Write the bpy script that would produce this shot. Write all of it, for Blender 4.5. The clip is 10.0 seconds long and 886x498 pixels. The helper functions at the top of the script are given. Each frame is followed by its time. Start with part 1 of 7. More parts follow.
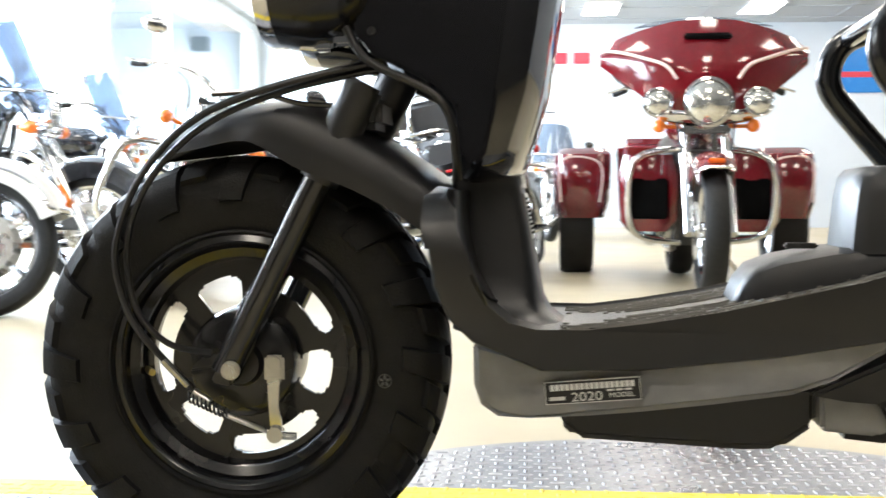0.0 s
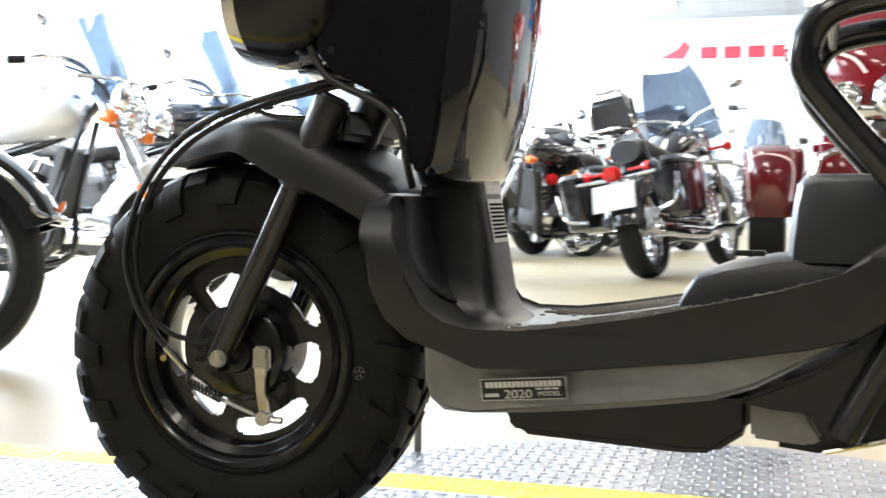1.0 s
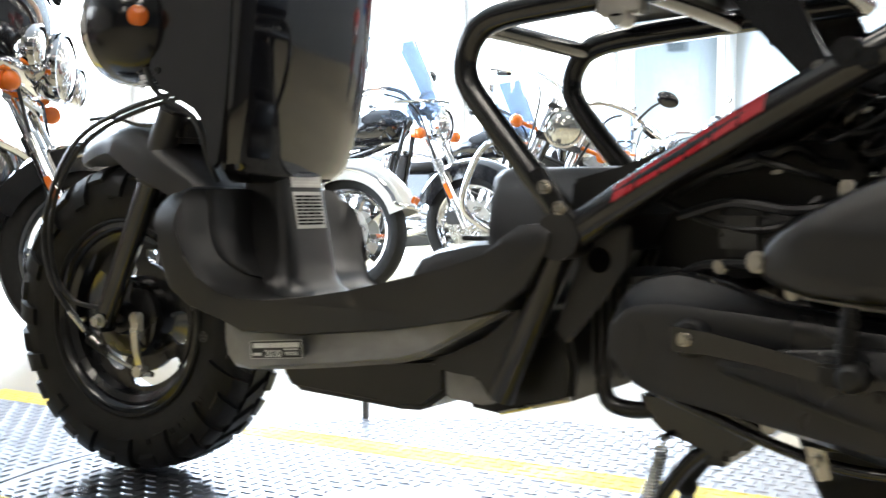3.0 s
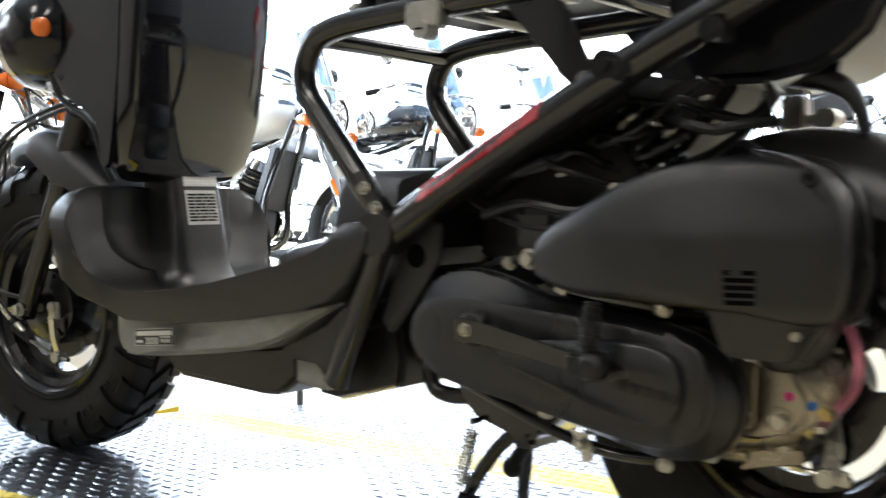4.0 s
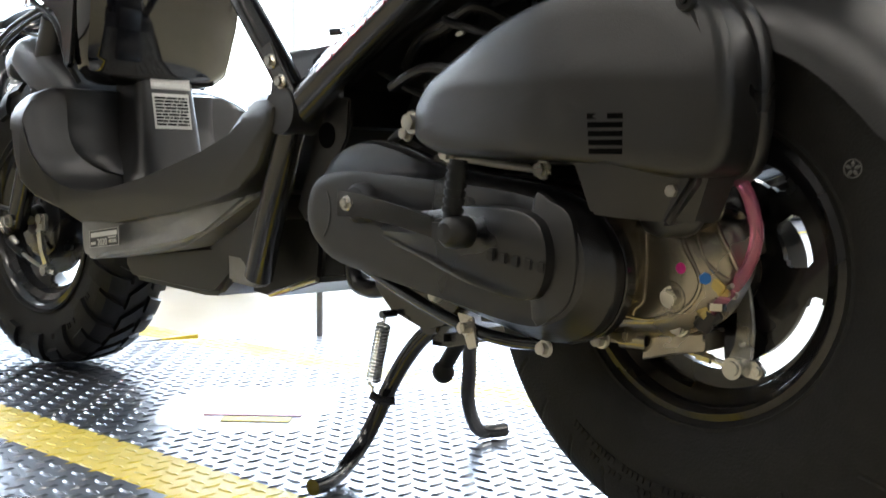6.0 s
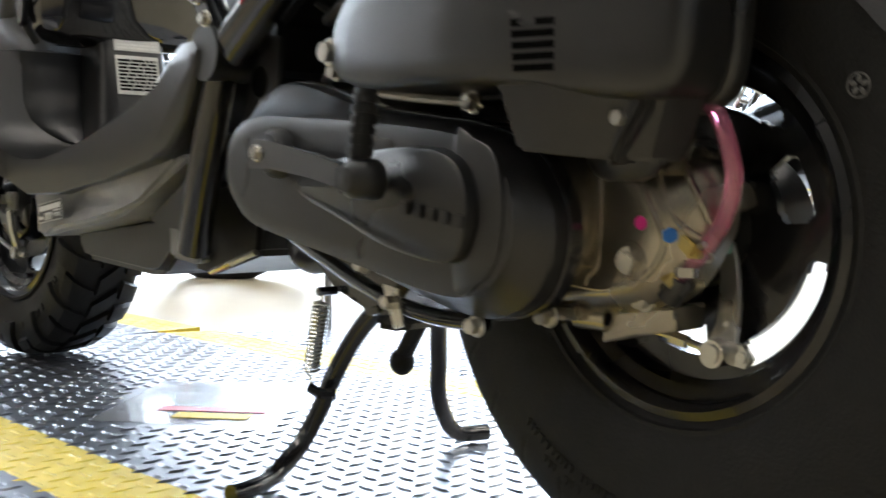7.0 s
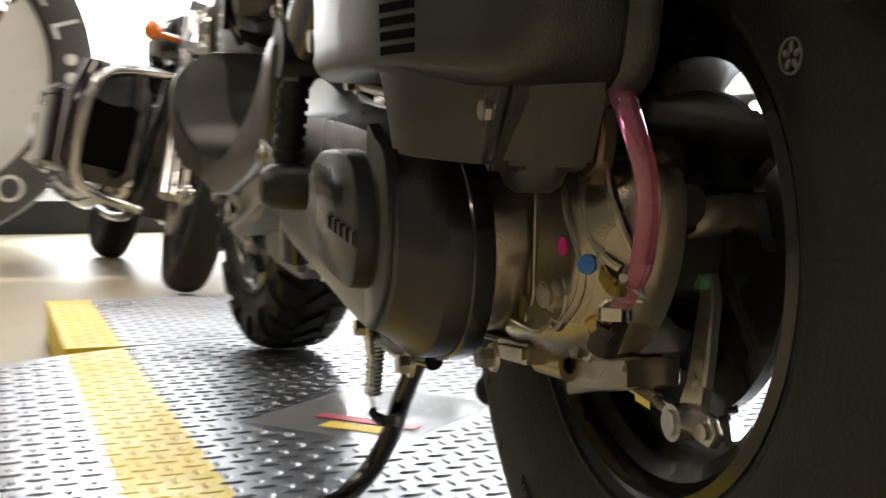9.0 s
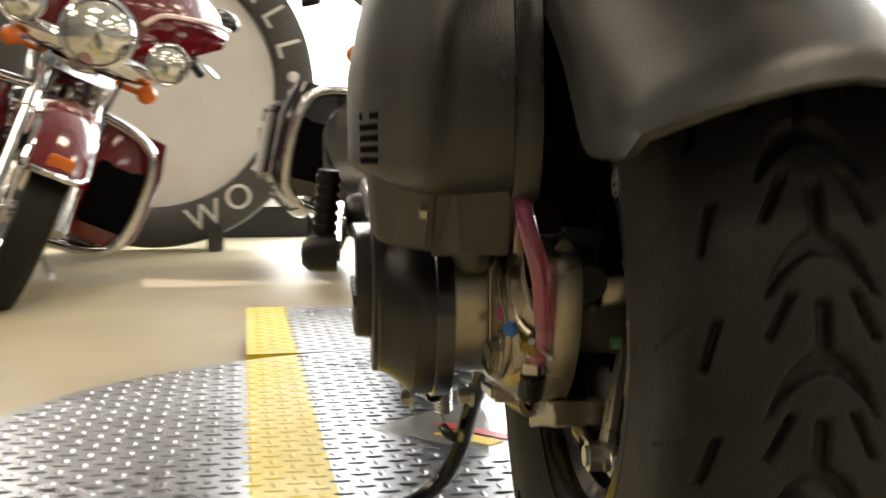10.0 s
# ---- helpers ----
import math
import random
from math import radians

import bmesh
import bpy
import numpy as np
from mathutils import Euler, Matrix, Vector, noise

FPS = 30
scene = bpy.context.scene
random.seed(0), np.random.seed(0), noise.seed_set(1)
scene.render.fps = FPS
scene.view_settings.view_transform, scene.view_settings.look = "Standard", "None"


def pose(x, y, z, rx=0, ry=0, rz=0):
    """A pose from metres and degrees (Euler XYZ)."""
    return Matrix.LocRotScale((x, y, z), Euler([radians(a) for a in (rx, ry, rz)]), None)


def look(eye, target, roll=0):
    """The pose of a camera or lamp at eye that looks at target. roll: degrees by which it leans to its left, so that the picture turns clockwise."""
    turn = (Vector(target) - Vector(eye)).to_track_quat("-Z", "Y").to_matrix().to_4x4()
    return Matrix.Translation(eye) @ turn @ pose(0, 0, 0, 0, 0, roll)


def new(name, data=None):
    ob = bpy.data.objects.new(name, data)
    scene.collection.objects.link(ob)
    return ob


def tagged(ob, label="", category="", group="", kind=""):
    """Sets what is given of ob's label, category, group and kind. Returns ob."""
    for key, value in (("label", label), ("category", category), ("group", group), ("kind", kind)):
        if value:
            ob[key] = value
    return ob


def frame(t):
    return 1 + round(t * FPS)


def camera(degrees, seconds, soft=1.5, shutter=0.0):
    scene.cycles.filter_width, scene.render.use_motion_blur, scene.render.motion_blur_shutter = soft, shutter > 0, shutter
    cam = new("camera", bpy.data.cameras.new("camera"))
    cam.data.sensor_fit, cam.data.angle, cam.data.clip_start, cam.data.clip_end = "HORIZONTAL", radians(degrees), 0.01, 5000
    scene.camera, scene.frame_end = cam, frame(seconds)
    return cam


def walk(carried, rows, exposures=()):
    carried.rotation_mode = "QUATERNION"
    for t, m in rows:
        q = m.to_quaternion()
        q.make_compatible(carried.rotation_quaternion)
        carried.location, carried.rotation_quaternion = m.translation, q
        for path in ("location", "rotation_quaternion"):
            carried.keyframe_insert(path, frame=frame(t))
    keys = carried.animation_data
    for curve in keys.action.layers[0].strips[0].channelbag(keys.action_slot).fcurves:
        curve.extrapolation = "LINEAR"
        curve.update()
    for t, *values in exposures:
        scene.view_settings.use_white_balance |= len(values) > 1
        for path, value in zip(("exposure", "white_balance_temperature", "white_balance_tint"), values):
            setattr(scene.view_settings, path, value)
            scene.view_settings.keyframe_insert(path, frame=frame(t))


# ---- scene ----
cam = camera(43.5, 10.0, shutter=0.8)
EXPOSURE = 0.0
PATH = [
    (0, (0.089, -0.01, 0.427), (-0.055, 1.983, 0.338), 0.1),
    (0.5, (0.236, -0.034, 0.434), (-0.088, 1.938, 0.345), 0.1),
    (1, (0.394, -0.035, 0.439), (-0.15, 1.887, 0.342), 0.3),
    (1.5, (0.551, -0.046, 0.433), (-0.118, 1.837, 0.337), 0.3),
    (2, (0.72, -0.021, 0.418), (-0.124, 1.79, 0.319), 0.4),
    (2.5, (0.901, 0.014, 0.427), (-0.074, 1.758, 0.328), 0.5),
    (2.7, (0.968, 0.013, 0.428), (-0.033, 1.742, 0.331), 0.4),
    (3.8, (1.258, 0.051, 0.439), (0.192, 1.74, 0.336), 0.4),
    (4, (1.326, 0.079, 0.44), (0.21, 1.736, 0.331), 0.4),
    (4.5, (1.434, 0.129, 0.422), (0.291, 1.767, 0.308), 0.3),
    (5, (1.468, 0.159, 0.378), (0.297, 1.776, 0.255), 0.2),
    (5.5, (1.48, 0.222, 0.348), (0.227, 1.776, 0.227), 0.2),
    (5.7, (1.476, 0.258, 0.338), (0.192, 1.786, 0.21), 0.3),
    (6.8, (1.454, 0.497, 0.293), (0.014, 1.878, 0.148), 0.4),
    (7, (1.437, 0.537, 0.278), (-0.009, 1.913, 0.15), 0.4),
    (7.5, (1.443, 0.648, 0.262), (-0.082, 1.935, 0.132), 0.5),
    (8, (1.453, 0.756, 0.251), (-0.184, 1.897, 0.125), 0.6),
    (8.5, (1.464, 0.83, 0.277), (-0.28, 1.801, 0.142), 0.5),
    (9, (1.49, 0.847, 0.287), (-0.359, 1.597, 0.144), 0.4),
    (9.5, (1.595, 0.901, 0.302), (-0.325, 1.44, 0.161), 0.3),
    (10, (1.669, 0.947, 0.339), (-0.294, 1.298, 0.189), -0.1),
]
walk(cam, [(t, look(eye, target, roll)) for t, eye, target, roll in PATH],
     exposures=[(0.0, EXPOSURE + 0.15, 6650, 11), (2.5, EXPOSURE - 0.1, 6500, 11), (4.5, EXPOSURE + 0.18, 6300, 11), (5.5, EXPOSURE + 0.22, 6300, 11), (7.5, EXPOSURE + 0.17, 6500, 11), (9.0, EXPOSURE - 0.12, 7600, 13), (10.0, EXPOSURE - 0.12, 8200, 13)])

# ---------------------------------------------------------------- world and lamps
world = bpy.data.worlds.new("daylight")
scene.world = world
world.use_nodes = True
wn, wl = world.node_tree.nodes, world.node_tree.links
sky = wn.new("ShaderNodeTexSky")
sky.sky_type, sky.sun_disc = "NISHITA", False
sky.sun_elevation, sky.sun_rotation = radians(38), radians(250)
wl.new(sky.outputs[0], wn["Background"].inputs[0])
wn["Background"].inputs[1].default_value = 0.12

sun = bpy.data.lights.new("sun", "SUN")
sun.energy, sun.angle, sun.color = 3.0, radians(0.6), (1.0, 0.95, 0.88)
new("sun", sun).matrix_world = look((-20, -8, 20), (0, 0, 0))


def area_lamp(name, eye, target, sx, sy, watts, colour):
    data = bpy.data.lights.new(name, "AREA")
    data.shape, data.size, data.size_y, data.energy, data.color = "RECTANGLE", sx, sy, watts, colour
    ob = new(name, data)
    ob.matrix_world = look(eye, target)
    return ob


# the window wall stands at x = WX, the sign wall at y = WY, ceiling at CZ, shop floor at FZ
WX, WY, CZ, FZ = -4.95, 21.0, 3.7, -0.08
# lamps for the sky light in the openings; the first, weak one is added fill
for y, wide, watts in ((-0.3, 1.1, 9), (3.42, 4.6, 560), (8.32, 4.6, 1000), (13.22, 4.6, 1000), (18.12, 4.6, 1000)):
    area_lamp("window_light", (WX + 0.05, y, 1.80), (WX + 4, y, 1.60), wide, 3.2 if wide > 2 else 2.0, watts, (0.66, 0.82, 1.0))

# ---------------------------------------------------------------- materials


def material(name, colour, rough=0.5, metal=0.0, vary=0.15, scale=40.0, bump=0.0, bump_scale=250.0, coat=0.0,
             rough_vary=0.1, tint=None, spec=0.5, fine=0.0):
    """A principled surface whose colour and gloss drift at two scales, with fine relief."""
    m = bpy.data.materials.new(name)
    m.use_nodes = True
    nodes, links = m.node_tree.nodes, m.node_tree.links
    p = nodes["Principled BSDF"]
    p.inputs["Metallic"].default_value = metal
    p.inputs["Coat Weight"].default_value = coat
    p.inputs["Coat Roughness"].default_value = 0.06
    p.inputs["Specular IOR Level"].default_value = spec
    co = nodes.new("ShaderNodeTexCoord")
    big, small = nodes.new("ShaderNodeTexNoise"), nodes.new("ShaderNodeTexNoise")
    for tex, s in ((big, scale / 6), (small, scale)):
        tex.inputs["Scale"].default_value = s
        tex.inputs["Detail"].default_value = 4
        links.new(co.outputs["Object"], tex.inputs["Vector"])
    mixed = nodes.new("ShaderNodeMath")
    mixed.operation = "MULTIPLY_ADD"
    links.new(small.outputs[0], mixed.inputs[0])
    mixed.inputs[1].default_value = 0.5
    half = nodes.new("ShaderNodeMath")
    half.operation = "MULTIPLY"
    half.inputs[1].default_value = 0.5
    links.new(big.outputs[0], half.inputs[0])
    links.new(half.outputs[0], mixed.inputs[2])
    ramp = nodes.new("ShaderNodeMix")
    ramp.data_type = "RGBA"
    low = [c * (1 - vary) for c in colour]
    high = [min(1, c * (1 + vary)) for c in (tint or colour)]
    ramp.inputs["A"].default_value, ramp.inputs["B"].default_value = (*low, 1), (*high, 1)
    spread = nodes.new("ShaderNodeMapRange")
    spread.inputs["From Min"].default_value, spread.inputs["From Max"].default_value = 0.3, 0.7
    links.new(mixed.outputs[0], spread.inputs[0])
    links.new(spread.outputs[0], ramp.inputs["Factor"])
    links.new(ramp.outputs["Result"], p.inputs["Base Color"])
    rr = nodes.new("ShaderNodeMapRange")
    rr.inputs["To Min"].default_value, rr.inputs["To Max"].default_value = max(0.02, rough - rough_vary), min(1, rough + rough_vary)
    rr.inputs["From Min"].default_value, rr.inputs["From Max"].default_value = 0.3, 0.7
    links.new(big.outputs[0], rr.inputs[0])
    links.new(rr.outputs[0], p.inputs["Roughness"])
    if bump:
        grain, b = nodes.new("ShaderNodeTexNoise"), nodes.new("ShaderNodeBump")
        grain.inputs["Scale"].default_value = bump_scale
        grain.inputs["Detail"].default_value = 3
        links.new(co.outputs["Object"], grain.inputs["Vector"])
        b.inputs["Strength"].default_value, b.inputs["Distance"].default_value = bump, 0.002
        links.new(grain.outputs[0], b.inputs["Height"])
        links.new(b.outputs[0], p.inputs["Normal"])
    return m


def glow(name, colour, strength):
    m = material(name, colour, 0.6, vary=0.02)
    p = m.node_tree.nodes["Principled BSDF"]
    p.inputs["Emission Color"].default_value = (*colour, 1)
    p.inputs["Emission Strength"].default_value = strength
    return m


def lens(name, colour, rough=0.05, through_it=0.9, ior=1.45):
    m = material(name, colour, rough, vary=0.03, rough_vary=0.01)
    p = m.node_tree.nodes["Principled BSDF"]
    p.inputs["Transmission Weight"].default_value = through_it
    p.inputs["IOR"].default_value = ior
    return m


PLASTIC = material("black_moulded_plastic", (0.0088, 0.0087, 0.0092), 0.36, vary=0.25, scale=30, bump=0.15, bump_scale=900, spec=0.68)
SATIN = material("satin_black_panel", (0.006, 0.006, 0.008), 0.17, vary=0.15, scale=20, rough_vary=0.04)
GLOSS = material("gloss_black_paint", (0.006, 0.006, 0.008), 0.06, vary=0.1, coat=1.0, rough_vary=0.02)
TUBE = material("gloss_black_tube_paint", (0.009, 0.009, 0.010), 0.2, vary=0.2, coat=0.6, rough_vary=0.06)
RUBBER = material("tyre_rubber", (0.007, 0.007, 0.008), 0.56, vary=0.3, scale=60, bump=0.35, bump_scale=400, tint=(0.010, 0.010, 0.010), spec=0.28)
HOSE = material("black_cable_sheath", (0.012, 0.012, 0.013), 0.35, vary=0.2)
# deck plastic: some dust, and a lighter base for light reflected at low angles
DECK = material("dusty_sheen_textured_plastic", (0.12, 0.112, 0.098), 0.42, vary=0.3, scale=25, bump=0.35, bump_scale=600, tint=(0.15, 0.14, 0.12))
# black steel of the inner parts, deepened for the shade in the engine bay
INNER = material("dull_black_steel_and_shade", (0.006, 0.006, 0.006), 0.45, vary=0.25, scale=40, bump=0.1)
RIM = material("black_painted_rim", (0.007, 0.007, 0.008), 0.24, vary=0.2, coat=0.3)
ALLOY = material("cast_aluminium", (0.37, 0.335, 0.275), 0.26, metal=0.88, vary=0.22, scale=45, bump=0.10, bump_scale=900)
FRAME_ALLOY = material("weathered_alloy_rail", (0.28, 0.28, 0.285), 0.48, metal=0.4, vary=0.3, scale=25, bump=0.15, bump_scale=500)
ZINC = material("zinc_plated_steel", (0.58, 0.56, 0.51), 0.30, metal=1.0, vary=0.15, scale=90, rough_vary=0.12)
PLATED = material("bright_plated_steel", (0.56, 0.55, 0.51), 0.28, metal=0.8, vary=0.15, scale=60)
CHROME = material("chrome", (0.75, 0.75, 0.76), 0.08, metal=1.0, vary=0.05, rough_vary=0.04)
BRASS = material("yellow_passivated_steel", (0.50, 0.40, 0.16), 0.32, metal=1.0, vary=0.2)
PAPER = material("white_label_paper", (0.62, 0.62, 0.60), 0.5, vary=0.05)
# black of the print; on slots, holes and grilles it paints the shade inside
INK_SHADE = material("black_print_and_hole_shade", (0.002, 0.002, 0.002), 0.8, vary=0.05, spec=0.05)
PLATE = material("black_data_plate", (0.012, 0.012, 0.012), 0.35, vary=0.1)
PRINT = material("silver_print", (0.72, 0.72, 0.70), 0.4, metal=0.0, vary=0.1)
REDPRINT = material("red_decal", (0.42, 0.010, 0.018), 0.25, vary=0.1, coat=0.4)
AMBER = material("amber_lens", (0.75, 0.16, 0.015), 0.18, vary=0.1, coat=0.5)
REDLENS = material("red_lens", (0.55, 0.01, 0.01), 0.15, vary=0.1, coat=0.5)
GLASS = lens("clear_glass", (0.95, 0.97, 0.97), 0.02, 1.0)
LENSGLASS = material("headlamp_reflector_glass", (0.7, 0.7, 0.66), 0.1, metal=0.85, vary=0.35, scale=45, coat=1.0)
PINKHOSE = lens("pink_breather_hose", (0.74, 0.20, 0.36), 0.08, 0.72)
PINKHOSE.node_tree.nodes["Principled BSDF"].inputs["Coat Weight"].default_value = 1.0
PINKDOT = material("pink_paint_mark", (0.62, 0.02, 0.25), 0.5, vary=0.1)
BLUEDOT = material("blue_paint_mark", (0.02, 0.14, 0.45), 0.5, vary=0.1)
GREENDOT = material("green_paint_mark", (0.15, 0.40, 0.25), 0.5, vary=0.1)
STEELPLATE = material("bright_diamond_plate", (0.27, 0.28, 0.305), 0.34, metal=0.95, vary=0.3, scale=12, rough_vary=0.12, bump=0.1, bump_scale=120)
YELLOW = material("yellow_safety_paint", (0.72, 0.55, 0.025), 0.5, vary=0.12, scale=25, tint=(0.78, 0.58, 0.05))
CONCRETE = material("sealed_concrete_floor", (0.40, 0.345, 0.235), 0.42, vary=0.14, scale=3.0, bump=0.05, bump_scale=60, rough_vary=0.1)
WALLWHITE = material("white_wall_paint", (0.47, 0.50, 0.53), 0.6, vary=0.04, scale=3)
# lighter copy of the white wall paint, with the window glare in its colour
WALLGLARE = material("white_wall_paint_with_glare", (0.80, 0.81, 0.82), 0.6, vary=0.03, scale=3)
# unseen wall behind the camera: dark so that little light bounces back
WALLGREY = material("unseen_wall_bounce_grey", (0.075, 0.072, 0.068), 0.7, vary=0.08, scale=3)
# unseen east wall: this grey sets how much light rear-facing panels reflect
WALLBOUNCE = material("unseen_side_wall_bounce_grey", (0.15, 0.147, 0.142), 0.7, vary=0.08, scale=3)
CEIL = material("white_ceiling_tiles", (0.34, 0.35, 0.36), 0.7, vary=0.05, scale=6)
MAROON = material("candy_red_paint", (0.12, 0.004, 0.008), 0.12, vary=0.15, coat=1.0, rough_vary=0.03)
BRIGHTRED = material("bright_red_paint", (0.42, 0.012, 0.012), 0.12, vary=0.1, coat=1.0, rough_vary=0.03)
BIKEBLACK = material("black_bike_paint", (0.010, 0.010, 0.012), 0.10, vary=0.15, coat=1.0, rough_vary=0.03)
BIKEWHITE = material("pearl_white_paint", (0.70, 0.70, 0.68), 0.14, vary=0.05, coat=1.0, rough_vary=0.03)
BIKESILVER = material("silver_bike_paint", (0.36, 0.37, 0.38), 0.2, metal=0.4, vary=0.1, coat=0.8)
LEATHER = material("black_leather_seat", (0.016, 0.015, 0.015), 0.45, vary=0.2, bump=0.3, bump_scale=300)
ENGINE = material("dark_engine_casting", (0.06, 0.06, 0.06), 0.45, metal=0.5, vary=0.3, scale=60, bump=0.2)
SIGNRED = material("red_sign_letters", (0.50, 0.03, 0.05), 0.4, vary=0.05)
BLUEPAINT = material("blue_bike_paint", (0.02, 0.16, 0.42), 0.2, vary=0.1, coat=0.8)
PANEL = glow("lit_ceiling_diffuser", (1.0, 0.93, 0.82), 19.0)
BRIGHT = glow("bright_overcast_distance", (0.95, 0.98, 1.0), 9.0)

# ---------------------------------------------------------------- mesh tools


def V(*p):
    return Vector(p)


def smooth_line(pts, steps=5, closed=False):
    """Catmull-Rom through the given points."""
    pts = [Vector(p) for p in pts]
    n, out = len(pts), []
    for i in range(n if closed else n - 1):
        a, b, c, d = (pts[(i + k) % n] if closed else pts[min(max(i + k, 0), n - 1)] for k in (-1, 0, 1, 2))
        for s in range(steps):
            t = s / steps
            out.append(0.5 * (2 * b + (c - a) * t + (2 * a - 5 * b + 4 * c - d) * t * t + (3 * b - a - 3 * c + d) * t ** 3))
    return out if closed else out + [pts[-1]]


def tube(pts, r, n=10, steps=6, bm=None, straight=False):
    """A round bar along a smooth line; r is a number, or a list of radii spread along it."""
    bm = bm or bmesh.new()
    line = [Vector(p) for p in pts] if straight else smooth_line(pts, steps)
    ahead = [(line[min(i + 1, len(line) - 1)] - line[max(i - 1, 0)]).normalized() for i in range(len(line))]
    side = ahead[0].orthogonal().normalized()
    rings = []
    for i, (p, a) in enumerate(zip(line, ahead)):
        side = (side - a * side.dot(a)).normalized()
        up = a.cross(side)
        rad = float(np.interp(i / max(1, len(line) - 1), np.linspace(0, 1, len(r)), r)) if isinstance(r, (list, tuple)) else r
        rings.append([bm.verts.new(p + rad * (math.cos(k) * side + math.sin(k) * up)) for k in np.linspace(0, 2 * math.pi, n, endpoint=False)])
    for a, b in zip(rings, rings[1:]):
        for k in range(n):
            bm.faces.new((a[k], a[(k + 1) % n], b[(k + 1) % n], b[k]))
    bm.faces.new(rings[0][::-1])
    bm.faces.new(rings[-1])
    return bm


def cyl(p, q, r, r2=None, n=16, bm=None):
    return tube([p, q], [r, r if r2 is None else r2], n, bm=bm, straight=True)


def lathe(profile, centre=(0, 0, 0), n=32, bm=None, axis="y", arc=None):
    """Turns points (radius, height) round an axis; a closed ring when the profile closes."""
    bm = bm or bmesh.new()
    c, rows = Vector(centre), []
    angles = np.linspace(0, 2 * math.pi, n, endpoint=False) if arc is None else np.linspace(radians(arc[0]), radians(arc[1]), n)
    for a in angles:
        row = []
        for r, h in profile:
            u, v = r * math.cos(a), r * math.sin(a)
            row.append(bm.verts.new(c + (V(u, h, v) if axis == "y" else V(u, v, h) if axis == "z" else V(h, u, v))))
        rows.append(row)
    for i in range(len(rows) if arc is None else len(rows) - 1):
        a, b = rows[i], rows[(i + 1) % len(rows)]
        for k in range(len(profile) - 1):
            bm.faces.new((a[k], a[k + 1], b[k + 1], b[k]))
    return bm


def rounded(bm, width, seg=2, angle=25):
    if width:
        edges = [e for e in bm.edges if len(e.link_faces) == 2 and e.calc_face_angle(0) > radians(angle)]
        bmesh.ops.bevel(bm, geom=edges, offset=width, segments=seg, affect="EDGES", clamp_overlap=True)
    return bm


def prism(outline, y0, y1, bev=0.0, seg=2, bm=None):
    """A flat outline in x and z with depth from y0 to y1."""
    own = bmesh.new()
    a = [own.verts.new((x, y0, z)) for x, z in outline]
    b = [own.verts.new((x, y1, z)) for x, z in outline]
    own.faces.new(a)
    own.faces.new(b[::-1])
    for k in range(len(a)):
        j = (k + 1) % len(a)
        own.faces.new((a[k], b[k], b[j], a[j]))
    bmesh.ops.recalc_face_normals(own, faces=own.faces)
    return joined(bm, rounded(own, bev, seg))


def joined(bm, other):
    if bm is None:
        return other
    me = bpy.data.meshes.new("tmp")
    other.to_mesh(me)
    bm.from_mesh(me)
    bpy.data.meshes.remove(me)
    other.free()
    return bm


def box(c, size, bev=0.0, bm=None, turn=None, seg=2):
    own = bmesh.new()
    bmesh.ops.create_cube(own, size=1)
    bmesh.ops.scale(own, vec=size, verts=own.verts)
    rounded(own, bev, seg)
    m = Matrix.Translation(c) @ (turn or Matrix())
    bmesh.ops.transform(own, matrix=m, verts=own.verts)
    return joined(bm, own)


def loft(rings, bm=None, cap=True):
    bm = bm or bmesh.new()
    rows = [[bm.verts.new(p) for p in ring] for ring in rings]
    for a, b in zip(rows, rows[1:]):
        for k in range(len(a)):
            j = (k + 1) % len(a)
            bm.faces.new((a[k], a[j], b[j], b[k]))
    if cap:
        bm.faces.new(rows[0][::-1])
        bm.faces.new(rows[-1])
    bmesh.ops.recalc_face_normals(bm, faces=bm.faces)
    return bm


def sheet(rows, thick, bm=None):
    """A curved panel over a grid of points, with thickness."""
    own = bmesh.new()
    vs = [[own.verts.new(p) for p in row] for row in rows]
    for a, b in zip(vs, vs[1:]):
        for k in range(len(a) - 1):
            own.faces.new((a[k], a[k + 1], b[k + 1], b[k]))
    bmesh.ops.recalc_face_normals(own, faces=own.faces)
    bmesh.ops.solidify(own, geom=own.faces[:], thickness=thick)
    return joined(bm, own)


def ball(c, radii, bm=None, u=16, v=10, turn=None):
    own = bmesh.new()
    bmesh.ops.create_uvsphere(own, u_segments=u, v_segments=v, radius=1)
    bmesh.ops.scale(own, vec=radii, verts=own.verts)
    bmesh.ops.transform(own, matrix=Matrix.Translation(c) @ (turn or Matrix()), verts=own.verts)
    return joined(bm, own)


def ring_xy(cx, cy, z, rx, ry, n=20, power=2.5):
    """A rounded-rectangle ring at height z."""
    out = []
    for a in np.linspace(0, 2 * math.pi, n, endpoint=False):
        ca, sa = math.cos(a), math.sin(a)
        out.append((cx + rx * math.copysign(abs(ca) ** (2 / power), ca), cy + ry * math.copysign(abs(sa) ** (2 / power), sa), z))
    return out


def mesh_of(name, bm, mat, smooth=38):
    me = bpy.data.meshes.new(name)
    bmesh.ops.recalc_face_normals(bm, faces=bm.faces)
    bm.to_mesh(me)
    bm.free()
    me.materials.append(mat)
    me.shade_smooth()
    me.set_sharp_from_angle(angle=radians(smooth))
    return me


def part(name, bm, mat, parent, label="", smooth=38):
    ob = new(name, mesh_of(name, bm, mat, smooth))
    ob.parent = parent
    if label:
        tagged(ob, label)
    return ob


def piece(name, me, parent, m):
    ob = new(name, me)
    ob.parent = parent
    ob.matrix_basis = m
    return ob


